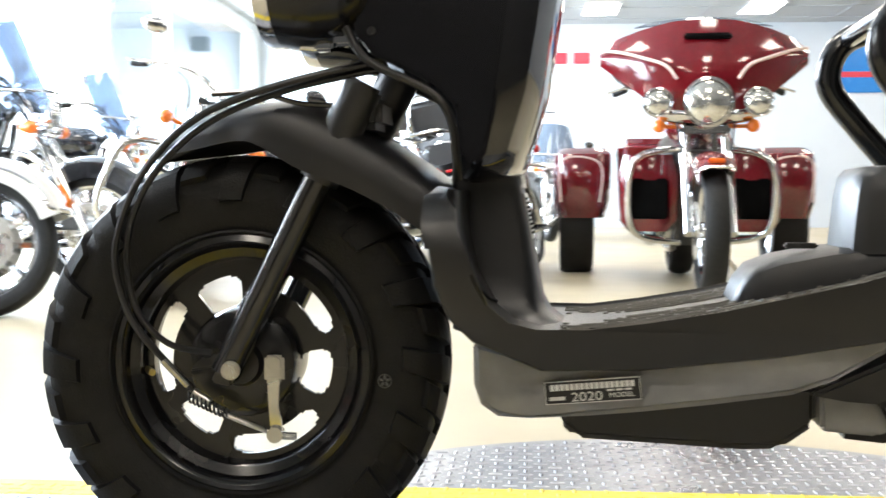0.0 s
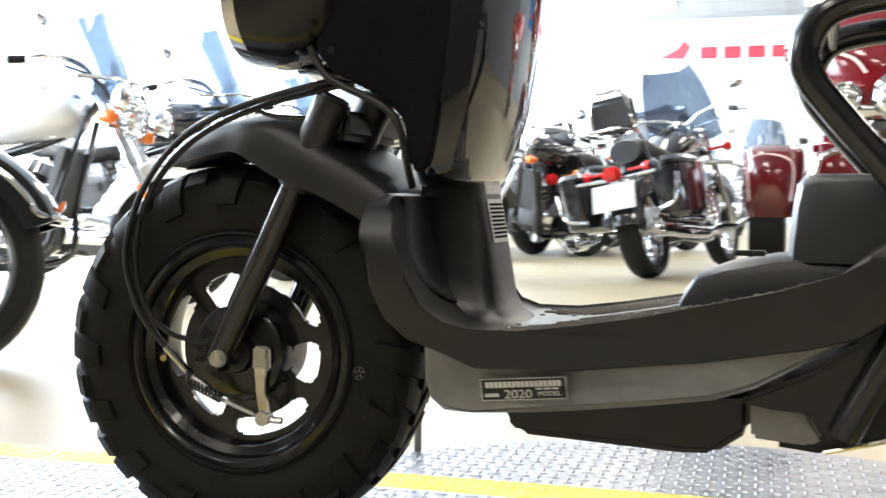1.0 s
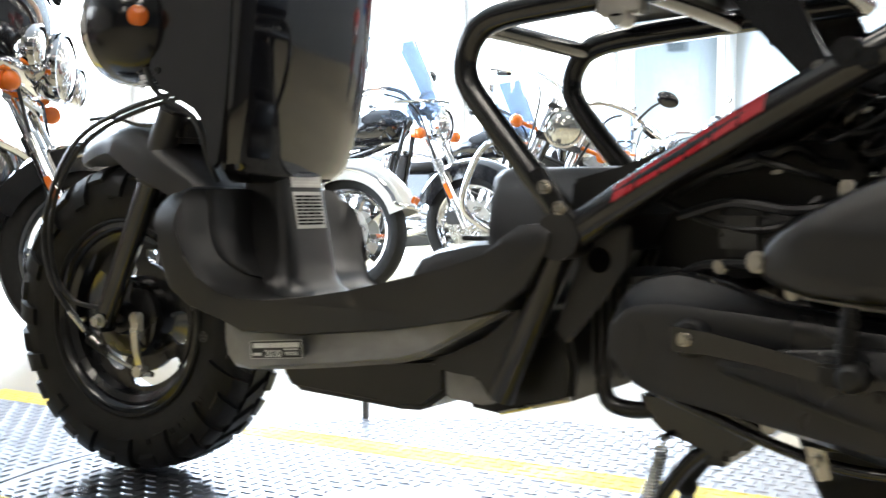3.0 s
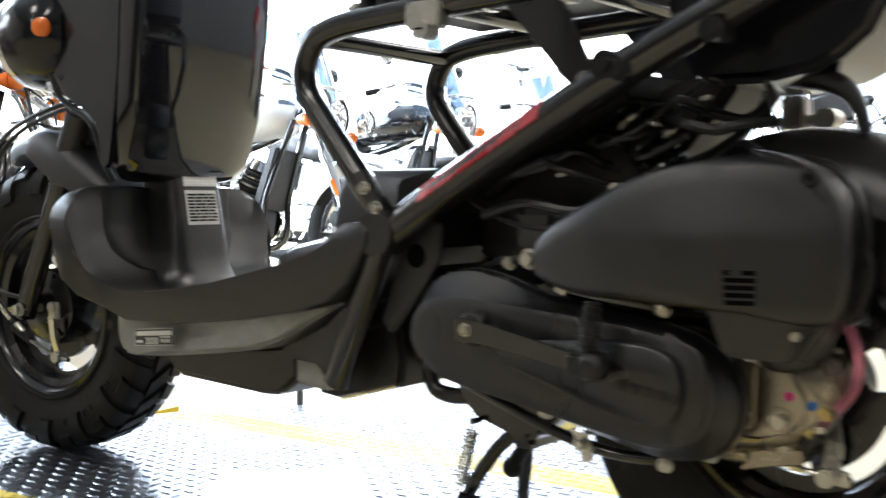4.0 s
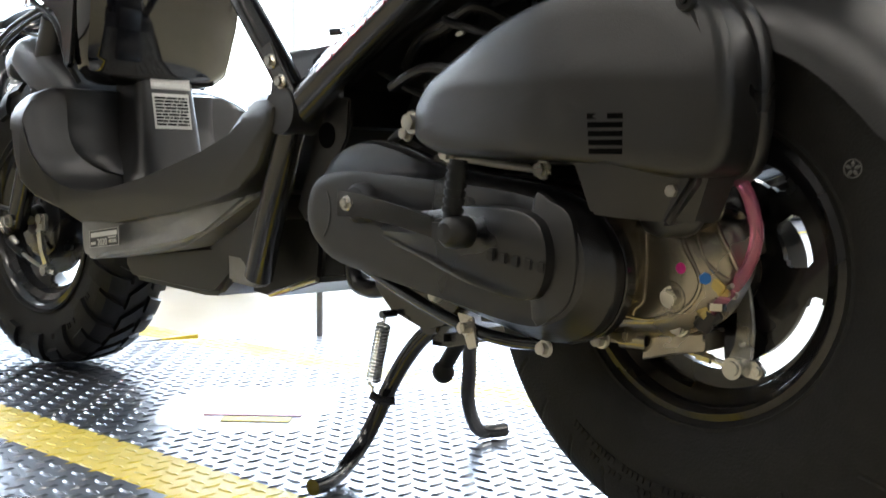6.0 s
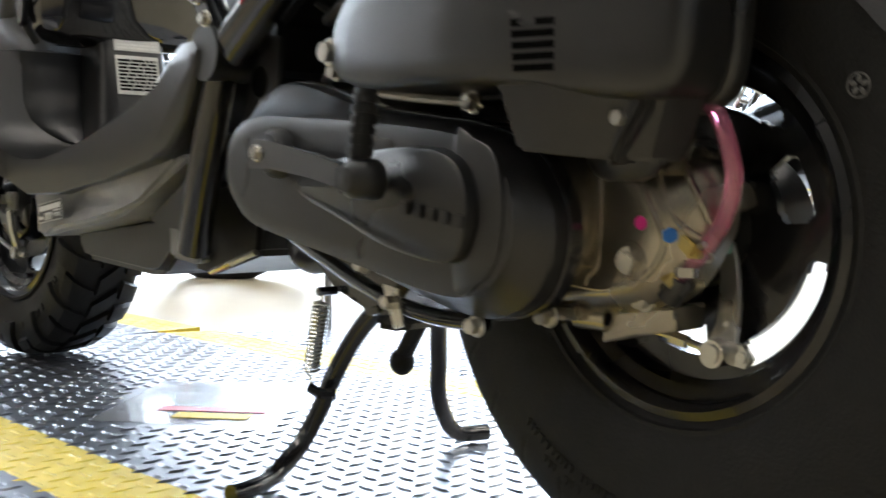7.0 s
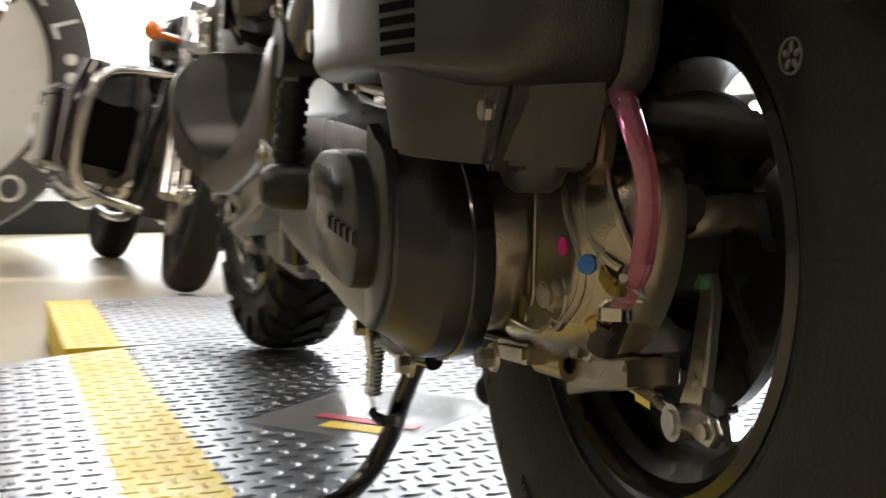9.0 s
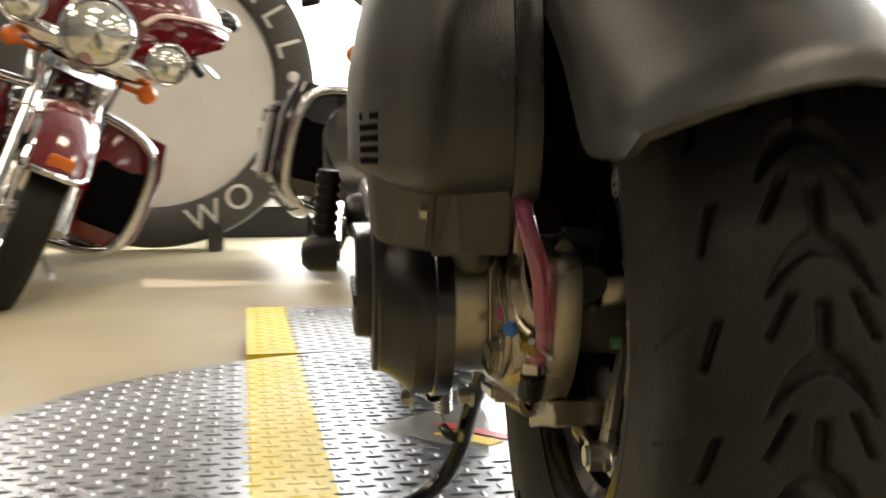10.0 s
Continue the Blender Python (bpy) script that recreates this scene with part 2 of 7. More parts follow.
def thing(name, label, category, m=None, group=""):
    ob = new(name)
    ob.empty_display_size = 0.1
    if m is not None:
        ob.matrix_basis = m
    return tagged(ob, label, category, group)


def solid(name, bm, mat, label, category, kind="structure", smooth=38):
    return tagged(new(name, mesh_of(name, bm, mat, smooth)), label, category, "", kind)


def bolt(parent, at, r=0.008, h=0.007, out=(0, -1, 0), mat=None, name="bolt"):
    """A flanged hexagon bolt with a dished head."""
    r *= 0.82
    p, d = Vector(at), Vector(out).normalized()
    bm = cyl(p, p + d * h * 0.22, r * 1.42, r * 1.30, n=20)
    side = d.orthogonal().normalized()
    up = d.cross(side)
    rows = []
    for rad, deep in ((r * 1.02, 0.2), (r * 1.02, 0.88), (r * 0.90, 1.0), (r * 0.66, 1.0), (r * 0.52, 0.72)):
        rows.append([p + d * h * deep + rad * (math.cos(a) * side + math.sin(a) * up) for a in np.linspace(0.3, 0.3 + 2 * math.pi, 6 if rad > r else 12, endpoint=False)])
    loft(rows[:2], bm=bm)
    loft(rows[2:], bm=bm)
    return part(name, bm, mat or ZINC, parent, smooth=20)


def words(name, text, size, m, mat, parent, depth=0.0006):
    """Flat lettering in the built-in font, turned into a mesh."""
    data = bpy.data.curves.new(name, "FONT")
    data.body, data.size, data.extrude, data.align_x, data.align_y = text, size, depth, "CENTER", "CENTER"
    tmp = bpy.data.objects.new(name, data)
    scene.collection.objects.link(tmp)
    me = bpy.data.meshes.new_from_object(tmp.evaluated_get(bpy.context.evaluated_depsgraph_get()))
    bpy.data.objects.remove(tmp)
    bpy.data.curves.remove(data)
    me.materials.clear()
    me.materials.append(mat)
    ob = new(name, me)
    ob.parent = parent
    ob.matrix_basis = m
    return ob


# ---------------------------------------------------------------- the hall
def wall_with_openings(along, lo, hi, z0, z1, at, thick, holes):
    """A straight wall along x or y with rectangular holes (from, to, bottom, top)."""
    bm = bmesh.new()

    def block(a0, a1, b0, b1):
        if a1 - a0 < 1e-4 or b1 - b0 < 1e-4:
            return
        c, s = ((a0 + a1) / 2, (b0 + b1) / 2), (a1 - a0, b1 - b0)
        if along == "y":
            box((at, c[0], c[1]), (thick, s[0], s[1]), bm=bm)
        else:
            box((c[0], at, c[1]), (s[0], thick, s[1]), bm=bm)

    cur = lo
    for a, b, c, d in sorted(holes):
        block(cur, a, z0, z1)
        block(a, b, z0, c)
        block(a, b, d, z1)
        cur = b
    block(cur, hi, z0, z1)
    return bm


bm = bmesh.new()
box((2.5, 7.0, FZ - 0.1), (60, 80, 0.2), bm=bm)
solid("floor", bm, CONCRETE, "sealed pale beige concrete showroom floor with a soft shine", "floor")

# the first, small opening is added to let fill light reach the scooter's side
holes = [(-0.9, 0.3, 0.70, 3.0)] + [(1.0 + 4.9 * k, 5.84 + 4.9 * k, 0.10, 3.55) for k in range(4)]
solid("wall_west", wall_with_openings("y", -7, WY, FZ, CZ, WX - 0.12, 0.24, holes), WALLGLARE, "white painted wall with tall shop windows", "wall")
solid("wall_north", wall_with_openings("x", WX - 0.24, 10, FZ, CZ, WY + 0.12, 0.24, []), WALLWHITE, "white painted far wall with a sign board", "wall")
solid("wall_east", wall_with_openings("y", -7, WY + 0.24, FZ, CZ, 10.12, 0.24, []), WALLBOUNCE, "unseen side wall, its grey set for the reflections", "wall")
solid("wall_south", wall_with_openings("x", WX - 0.24, 10, FZ, CZ, -7.12, 0.24, []), WALLGREY, "unseen wall behind, darkened to keep bounce light down", "wall")
# one dark strip for the baseboard and the floor shadow at the wall's foot
bm = bmesh.new()
box((WX + 0.012, 7.0, FZ + 0.09), (0.024, 27.9, 0.18), 0.004, bm=bm)
solid("baseboard", bm, INNER, "dark baseboard along the window wall, drawn for the shadow band there too", "baseboard")
bm = bmesh.new()
box((2.2, 7, CZ + 0.1), (16.5, 29, 0.2), bm=bm)
for k in range(25):
    box((2.2, -6 + 1.2 * k, CZ - 0.006), (15.8, 0.03, 0.012), bm=bm)
for k in range(13):
    box((-5.2 + 1.2 * k, 7, CZ - 0.006), (0.03, 28, 0.012), bm=bm)
solid("ceiling", bm, CEIL, "white tiled suspended ceiling", "ceiling")

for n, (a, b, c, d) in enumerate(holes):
    w = tagged(new("window_%d" % (n + 1)), "tall aluminium shop window with bright daylight behind, the first one added for fill", "window", "", "structure")
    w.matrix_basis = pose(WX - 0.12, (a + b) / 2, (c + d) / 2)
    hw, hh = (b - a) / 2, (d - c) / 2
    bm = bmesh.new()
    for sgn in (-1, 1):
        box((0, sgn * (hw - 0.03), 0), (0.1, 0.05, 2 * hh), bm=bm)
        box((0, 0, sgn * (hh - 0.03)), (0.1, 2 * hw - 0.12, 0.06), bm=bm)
    part("window_frame", bm, WALLGLARE, w)
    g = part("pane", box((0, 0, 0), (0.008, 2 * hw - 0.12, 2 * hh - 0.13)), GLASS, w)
    g.visible_shadow = False

# ceiling lights: recessed panels
for x in (-1.3, 1.4, 4.1, 6.8):
    for y in (-5.2, -1.7, 1.8, 5.3, 8.8, 12.3, 15.8, 19.3)[0 if x < 3 else 2:]:
        li = thing("ceiling_light", "recessed fluorescent ceiling light panel, lit", "light", pose(x, y, CZ - 0.012), "ceiling lights")
        bm = bmesh.new()
        for sgn in (-1, 1):
            box((0, sgn * 0.60, -0.006), (0.60, 0.03, 0.02), bm=bm)
            box((sgn * 0.29, 0, -0.006), (0.03, 1.17, 0.02), bm=bm)
        part("frame", bm, WALLWHITE, li)
        part("diffuser", box((0, 0, -0.004), (0.55, 1.16, 0.006)), PANEL, li)


# bright distance outside the shop windows
bm = bmesh.new()
box((-16, 7, 3.0), (0.1, 70, 16), bm=bm)
solid("backdrop", bm, BRIGHT, "hazy bright distance outside the windows", "backdrop")
# ---------------------------------------------------------------- the scooter
SC = pose(-0.235, 1.272, 0, 0, 0, -3.7)
scooter = thing("scooter", "black step-through scooter with fat tyres on its centre stand", "scooter", SC)


def windowed_disc(cx, cz, y, r0, r1, windows, thick, n=260, nr=34):
    """A wheel plate with rounded windows: (middle, half angle, inner, outer radius)."""
    bm = bmesh.new()
    rs = np.linspace(r0, r1, nr)
    vs = [[bm.verts.new((cx + r * math.cos(a), y, cz + r * math.sin(a))) for r in rs] for a in np.linspace(0, 2 * math.pi, n, endpoint=False)]
    for i in range(n):
        a = math.degrees((i + 0.5) / n * 2 * math.pi)
        for k in range(nr - 1):
            r = (rs[k] + rs[k + 1]) / 2
            if any(((a - ca + 180) % 360 - 180) ** 4 / ch ** 4 + ((r - (w0 + w1) / 2) / ((w1 - w0) / 2)) ** 4 < 1 for ca, ch, w0, w1 in windows):
                continue
            bm.faces.new((vs[i][k], vs[(i + 1) % n][k], vs[(i + 1) % n][k + 1], vs[i][k + 1]))
    bmesh.ops.delete(bm, geom=[v for v in bm.verts if not v.link_faces], context="VERTS")
    bmesh.ops.solidify(bm, geom=bm.faces[:], thickness=thick)
    return bm


def tyre_profile(R, w, bead):
    """Half of a balloon tyre, mirrored: radius and half width."""
    half = [(bead, 0.72 * w), (bead + 0.006, 0.80 * w), (bead + 0.02, 0.90 * w), (bead + 0.045, 0.99 * w), (R - 0.045, w), (R - 0.027, 0.96 * w),
            (R - 0.014, 0.84 * w), (R - 0.008, 0.62 * w), (R - 0.006, 0.3 * w)]
    return [(r, -h) for r, h in half] + [(r, h) for r, h in reversed(half)]


def tread_block(profile_pts, lift, a_half, skew=0.0, steps=3):
    """A raised lug that follows the carcass: profile points across, angle along."""
    pts = [Vector((r, h)) for r, h in profile_pts]
    out = []
    for i, p in enumerate(pts):
        d = (pts[min(i + 1, len(pts) - 1)] - pts[max(i - 1, 0)]).normalized()
        nrm = Vector((-d.y, d.x))
        if nrm.dot(Vector((1, 0)) + Vector((0, 0.4 if p.y > 0 else -0.4))) < 0:
            nrm = -nrm
        out.append(p + nrm * lift)
    bm = bmesh.new()
    low, high = [], []
    for s in range(steps):
        a = -a_half + 2 * a_half * s / (steps - 1)
        lo, hi = [], []
        for i, (p, q) in enumerate(zip(pts, out)):
            t = a + skew * (i / (len(pts) - 1) - 0.5)
            e = 0.9 * t
            lo.append(bm.verts.new(((p.x - 0.002) * math.cos(t), p.y, (p.x - 0.002) * math.sin(t))))
            hi.append(bm.verts.new((q.x * math.cos(e), q.y, q.x * math.sin(e))))
        low.append(lo)
        high.append(hi)
    for s in range(steps - 1):
        for k in range(len(pts) - 1):
            bm.faces.new((high[s][k], high[s][k + 1], high[s + 1][k + 1], high[s + 1][k]))
    for s in range(steps - 1):
        for k in (0, len(pts) - 1):
            bm.faces.new((low[s][k], low[s + 1][k], high[s + 1][k], high[s][k]))
    for s in (0, steps - 1):
        for k in range(len(pts) - 1):
            bm.faces.new((low[s][k], low[s][k + 1], high[s][k + 1], high[s][k]))
    return bm


MARK = material("grey_rubber_mark", (0.10, 0.10, 0.10), 0.6, vary=0.15)
# -- front wheel
FR, FZC = 0.236, 0.241
STEER = Matrix.Translation((0.005, 0, FZC)) @ Matrix.Rotation(radians(5), 4, "Z")
front_wheel = part("front_wheel", windowed_disc(0, 0, -0.012, 0.040, 0.122, [w for k in range(3) for w in ((51 + 120 * k, 31, 0.087, 0.110), (-9 + 120 * k, 17, 0.063, 0.099))], 0.007), RIM, scooter, "black painted pressed-steel wheel with long and short windows")
front_wheel.matrix_basis = STEER
rim_prof = [(0.143, -0.050), (0.146, -0.054), (0.139, -0.056), (0.134, -0.052), (0.131, -0.044), (0.121, -0.038), (0.117, -0.020), (0.116, 0.020), (0.121, 0.038),
            (0.131, 0.044), (0.134, 0.052), (0.139, 0.056), (0.146, 0.054), (0.143, 0.050)]
part("rim", lathe([(r, h * 0.93) for r, h in rim_prof], n=72), RIM, front_wheel)
part("brake_drum", joined(lathe([(0.0, -0.050), (0.052, -0.050), (0.060, -0.046), (0.063, -0.036), (0.063, 0.03), (0.0, 0.032)], n=48),
                          lathe([(0.0, -0.060), (0.022, -0.060), (0.026, -0.050), (0.026, -0.040)], n=32)), RIM, front_wheel)
for k in range(3):
    a = radians(70 + 120 * k)
    part("drum_rib", box((0.045 * math.cos(a), -0.050, 0.045 * math.sin(a)), (0.028, 0.006, 0.007), 0.002, turn=Matrix.Rotation(-a, 4, "Y")), RIM, front_wheel)
part("axle_shaft", cyl((0, -0.10, 0), (0, 0.10, 0), 0.007), ZINC, front_wheel)
part("axle_nut", joined(cyl((0, -0.103, 0), (0, -0.100, 0), 0.0105, n=20), cyl((0, -0.111, 0), (0, -0.103, 0), 0.0085, 0.0078, n=6)), PLATED, front_wheel, "bright plated axle nut", smooth=20)
arm = box((0.041, -0.066, -0.003), (0.022, 0.010, 0.030), 0.003)
joined(arm, cyl((0.041, -0.074, 0.004), (0.041, -0.060, 0.004), 0.008, n=14))
joined(arm, loft([[(0.034, -0.074, -0.012), (0.048, -0.074, -0.012), (0.048, -0.068, -0.012), (0.034, -0.068, -0.012)],
                  [(0.035, -0.070, -0.045), (0.046, -0.070, -0.045), (0.046, -0.064, -0.045), (0.035, -0.064, -0.045)],
                  [(0.036, -0.062, -0.076), (0.049, -0.062, -0.076), (0.049, -0.056, -0.076), (0.036, -0.056, -0.076)]]))
joined(arm, cyl((0.041, -0.068, -0.078), (0.041, -0.050, -0.078), 0.009, n=16))
joined(arm, cyl((0.038, -0.060, -0.079), (0.064, -0.058, -0.081), 0.0045, n=8))
part("brake_arm", rounded(arm, 0.0), PLATED, front_wheel, "plated steel brake lever arm")
part("brake_rod", tube([(-0.020, -0.070, -0.052), (0.012, -0.066, -0.066), (0.040, -0.060, -0.078)], 0.003, 8), ZINC, front_wheel)
coil = [(-0.055 + 0.045 * s, -0.072 + 0.006 * math.cos(s * 60), -0.034 - 0.02 * s + 0.006 * math.sin(s * 60)) for s in np.linspace(0, 1, 90)]
part("return_spring", tube(coil, 0.0014, 5, straight=True), HOSE, front_wheel)
part("valve_stem", cyl((-0.118, -0.02, -0.012), (-0.104, -0.045, -0.012), 0.004, n=10), BRASS, front_wheel)
part("cable_stop", box((-0.010, -0.066, 0.012), (0.018, 0.012, 0.012), 0.003), RIM, front_wheel)
part("cable_end", cyl((-0.050, -0.070, -0.030), (-0.030, -0.070, -0.042), 0.0055, n=12), ZINC, front_wheel)

front_tyre = part("front_tyre", lathe(tyre_profile(FR, 0.058, 0.140), n=96), RUBBER, scooter, "fat black tyre with knobbly shoulder lugs")
front_tyre.matrix_basis = STEER
for s in (-1, 1):
    part("bead_ring", lathe([(0.1465, s * 0.051), (0.149, s * 0.0545), (0.152, s * 0.053)], n=72), RUBBER, front_tyre)
side = [(FR - 0.050, 0.058), (FR - 0.036, 0.0585), (FR - 0.024, 0.0555), (FR - 0.013, 0.048), (FR - 0.008, 0.037), (FR - 0.0065, 0.022)]
short = side[2:]
N = 32
for s in (-1, 1):
    lugs = [mesh_of("tread_block", tread_block([(r, s * h) for r, h in prof], 0.0065, radians(4.2), 0.10 * s), RUBBER, 25) for prof in (side, short)]
    for k in range(N):
        piece("tread_block", lugs[k % 2], front_tyre, Matrix.Rotation(radians(k * 360 / N + (2.5 if s > 0 else 0)), 4, "Y"))
mid = mesh_of("tread_block", tread_block([(FR - 0.006, -0.016), (FR - 0.0055, 0), (FR - 0.006, 0.016)], 0.0065, radians(3.6), 0.12), RUBBER, 25)
for k in range(N):
    piece("tread_block", mid, front_tyre, Matrix.Rotation(radians(k * 360 / N + 5.6), 4, "Y"))


def tyre_mark(parent, x, z, y, r=0.008):
    """A small round moulded mark with five petals."""
    bm = lathe([(r, y), (r, y - 0.0008), (r * 0.88, y - 0.0008), (r * 0.88, y)], (x, 0, z), 24)
    for k in range(5):
        a = radians(72 * k + 18)
        ball((x + 0.5 * r * math.cos(a), y, z + 0.5 * r * math.sin(a)), (r * 0.34, 0.0008, r * 0.2), bm, 8, 6, Matrix.Rotation(-a, 4, "Y"))
    part("moulded_mark", bm, MARK, parent, "grey moulded round mark")


tyre_mark(front_tyre, 0.164, -0.017, -0.0585)


def sidewall_print(parent, r, a0, a1, y, h, seed):
    rnd = random.Random(seed)
    bm, a = bmesh.new(), a0
    while a < a1:
        w = rnd.uniform(0.8, 2.0)
        if rnd.random() > 0.2:
            t = radians(a + w / 2)
            box((r * math.cos(t), y, r * math.sin(t)), (h, 0.0016, r * radians(w) * 0.75), 0, bm, Matrix.Rotation(-t, 4, "Y"))
        a += w + 0.5
    part("moulded_print", bm, RUBBER, parent)


sidewall_print(front_tyre, 0.192, -75, -35, -0.0588, 0.009, 3)

# -- fork
for s in (-1, 1):
    y = s * 0.082
    part("fork_leg", joined(tube([(0.002, y, 0.236), (0.055, y, 0.343), (0.118, y, 0.470)], 0.0170, 18),
                            rounded(prism([(-0.012, 0.226), (0.012, 0.222), (0.022, 0.25), (0.006, 0.262)], y - 0.014, y + 0.014, 0.003), 0)), TUBE, scooter, "glossy black fork leg")
    part("fork_upper", joined(tube([(0.108, y, 0.447), (0.132, y, 0.496), (0.158, y, 0.548)], 0.022, 18), cyl((0.156, y, 0.545), (0.160, y, 0.552), 0.018, n=16)), PLASTIC, scooter, "ribbed black fork shroud")
part("fork_bridge", box((0.150, 0, 0.520), (0.055, 0.17, 0.035), 0.008), PLASTIC, scooter)
part("steering_stem", cyl((0.15, 0, 0.5), (0.24, 0, 0.68), 0.024, n=18), PLASTIC, scooter)

# -- front mudguard: one broad shell round the fork, the nose narrow
rows = []
# crown x, z; lower edge x, z; half width
for x0, z0, x1, z1, w in ((-0.106, 0.476, -0.107, 0.470, 0.020), (-0.088, 0.492, -0.082, 0.4745, 0.052), (-0.036, 0.519, -0.032, 0.482, 0.080), (0.034, 0.5345, 0.018, 0.490, 0.095), (0.084, 0.5375, 0.045, 0.485, 0.103),
                          (0.130, 0.523, 0.092, 0.459, 0.107), (0.160, 0.502, 0.141, 0.441, 0.107), (0.198, 0.480, 0.190, 0.416, 0.103), (0.247, 0.444, 0.236, 0.384, 0.096), (0.264, 0.418, 0.252, 0.366, 0.088)):
    half = [(0.0, 0.0), (0.35, 0.015), (0.62, 0.05), (0.82, 0.13), (0.94, 0.27), (0.99, 0.45), (1.0, 0.70), (0.99, 1.0)]
    right = [(x0 + (x1 - x0) * f, w * u, z0 + (z1 - z0) * f) for u, f in half]
    rows.append([(x, -y, z) for x, y, z in reversed(right[1:])] + right)
dense = [smooth_line([r[k] for r in rows], 5) for k in range(15)]
rows = [[col[i] for col in dense] for i in range(len(dense[0]))]
part("front_mudguard", sheet(rows, 0.0035), PLASTIC, scooter, "matt black plastic front mudguard")

# -- cables from the handlebar down to the hub
for pts, r in ((((0.185, -0.09, 0.575), (0.073, -0.105, 0.549), (-0.021, -0.105, 0.514), (-0.086, -0.10, 0.453), (-0.116, -0.10, 0.379), (-0.110, -0.10, 0.323), (-0.088, -0.098, 0.278), (-0.037, -0.08, 0.216)), 0.0042),
               (((0.185, -0.085, 0.568), (0.075, -0.098, 0.543), (-0.015, -0.10, 0.506), (-0.078, -0.097, 0.447), (-0.104, -0.097, 0.379), (-0.095, -0.097, 0.308), (-0.060, -0.092, 0.268), (-0.016, -0.078, 0.257)), 0.0038)):
    part("control_cable", tube(pts, r, 8, 8), HOSE, scooter)
part("cable_ferrule", cyl((-0.066, -0.093, 0.250), (-0.042, -0.082, 0.220), 0.0045, n=12), ZINC, scooter)
part("cable_clip", tube([(-0.005, -0.10, 0.540), (0.045, -0.098, 0.541), (0.09, -0.09, 0.530), (0.13, -0.085, 0.528)], 0.003, 6), TUBE, scooter)

# -- front cover (leg shield)
rings = []
#        z      front  side_x back  half width  back centre
for z, xf, xb, hw, xc in ((0.446, 0.262, 0.299, 0.080, 0.310), (0.451, 0.259, 0.309, 0.100, 0.321), (0.463, 0.258, 0.317, 0.113, 0.329), (0.480, 0.258, 0.322, 0.119, 0.335), (0.510, 0.256, 0.331, 0.122, 0.345),
                          (0.540, 0.232, 0.340, 0.124, 0.353), (0.572, 0.170, 0.345, 0.125, 0.358), (0.600, 0.150, 0.350, 0.126, 0.362), (0.650, 0.150, 0.357, 0.126, 0.369), (0.720, 0.165, 0.364, 0.126, 0.375), (0.80, 0.20, 0.369, 0.120, 0.378)):
    half = [(xf, 0.35 * hw), (xf + 0.004, 0.75 * hw), (xf + 0.022, 0.97 * hw), ((xf + xb) / 2, hw), (xb - 0.028, hw), (xb - 0.006, 0.95 * hw), (xb + (xc - xb) * 0.45, 0.72 * hw), (xb + (xc - xb) * 0.85, 0.38 * hw), (xc, 0.0)]
    ring = [(x, -y, z) for x, y in half] + [(x, y, z) for x, y in reversed(half[:-1])]
    rings.append(ring)
part("front_cover", loft(rings), GLOSS, scooter, "high gloss black front cover")
for s in (-1, 1):
    pan = [(0.156, 0.601), (0.178, 0.575), (0.240, 0.545), (0.262, 0.522), (0.270, 0.47), (0.281, 0.461), (0.293, 0.470), (0.302, 0.51), (0.310, 0.56), (0.318, 0.62), (0.328, 0.80), (0.20, 0.80), (0.158, 0.70)]
    part("side_panel", prism(pan, s * 0.128, s * 0.119, 0.004), SATIN, scooter, "satin black side panel")
    edge = smooth_line([(0.148, s * 0.124, 0.605), (0.172, s * 0.126, 0.570), (0.236, s * 0.126, 0.538), (0.257, s * 0.124, 0.512), (0.262, s * 0.117, 0.478), (0.263, s * 0.10, 0.448)], 5)
    part("edge_trim", tube(edge, 0.0045, 8, straight=True), INNER, scooter)
    bolt(scooter, (0.176, s * 0.129, 0.600), 0.004, 0.002, (0, s, 0), PLASTIC, "push_pin")

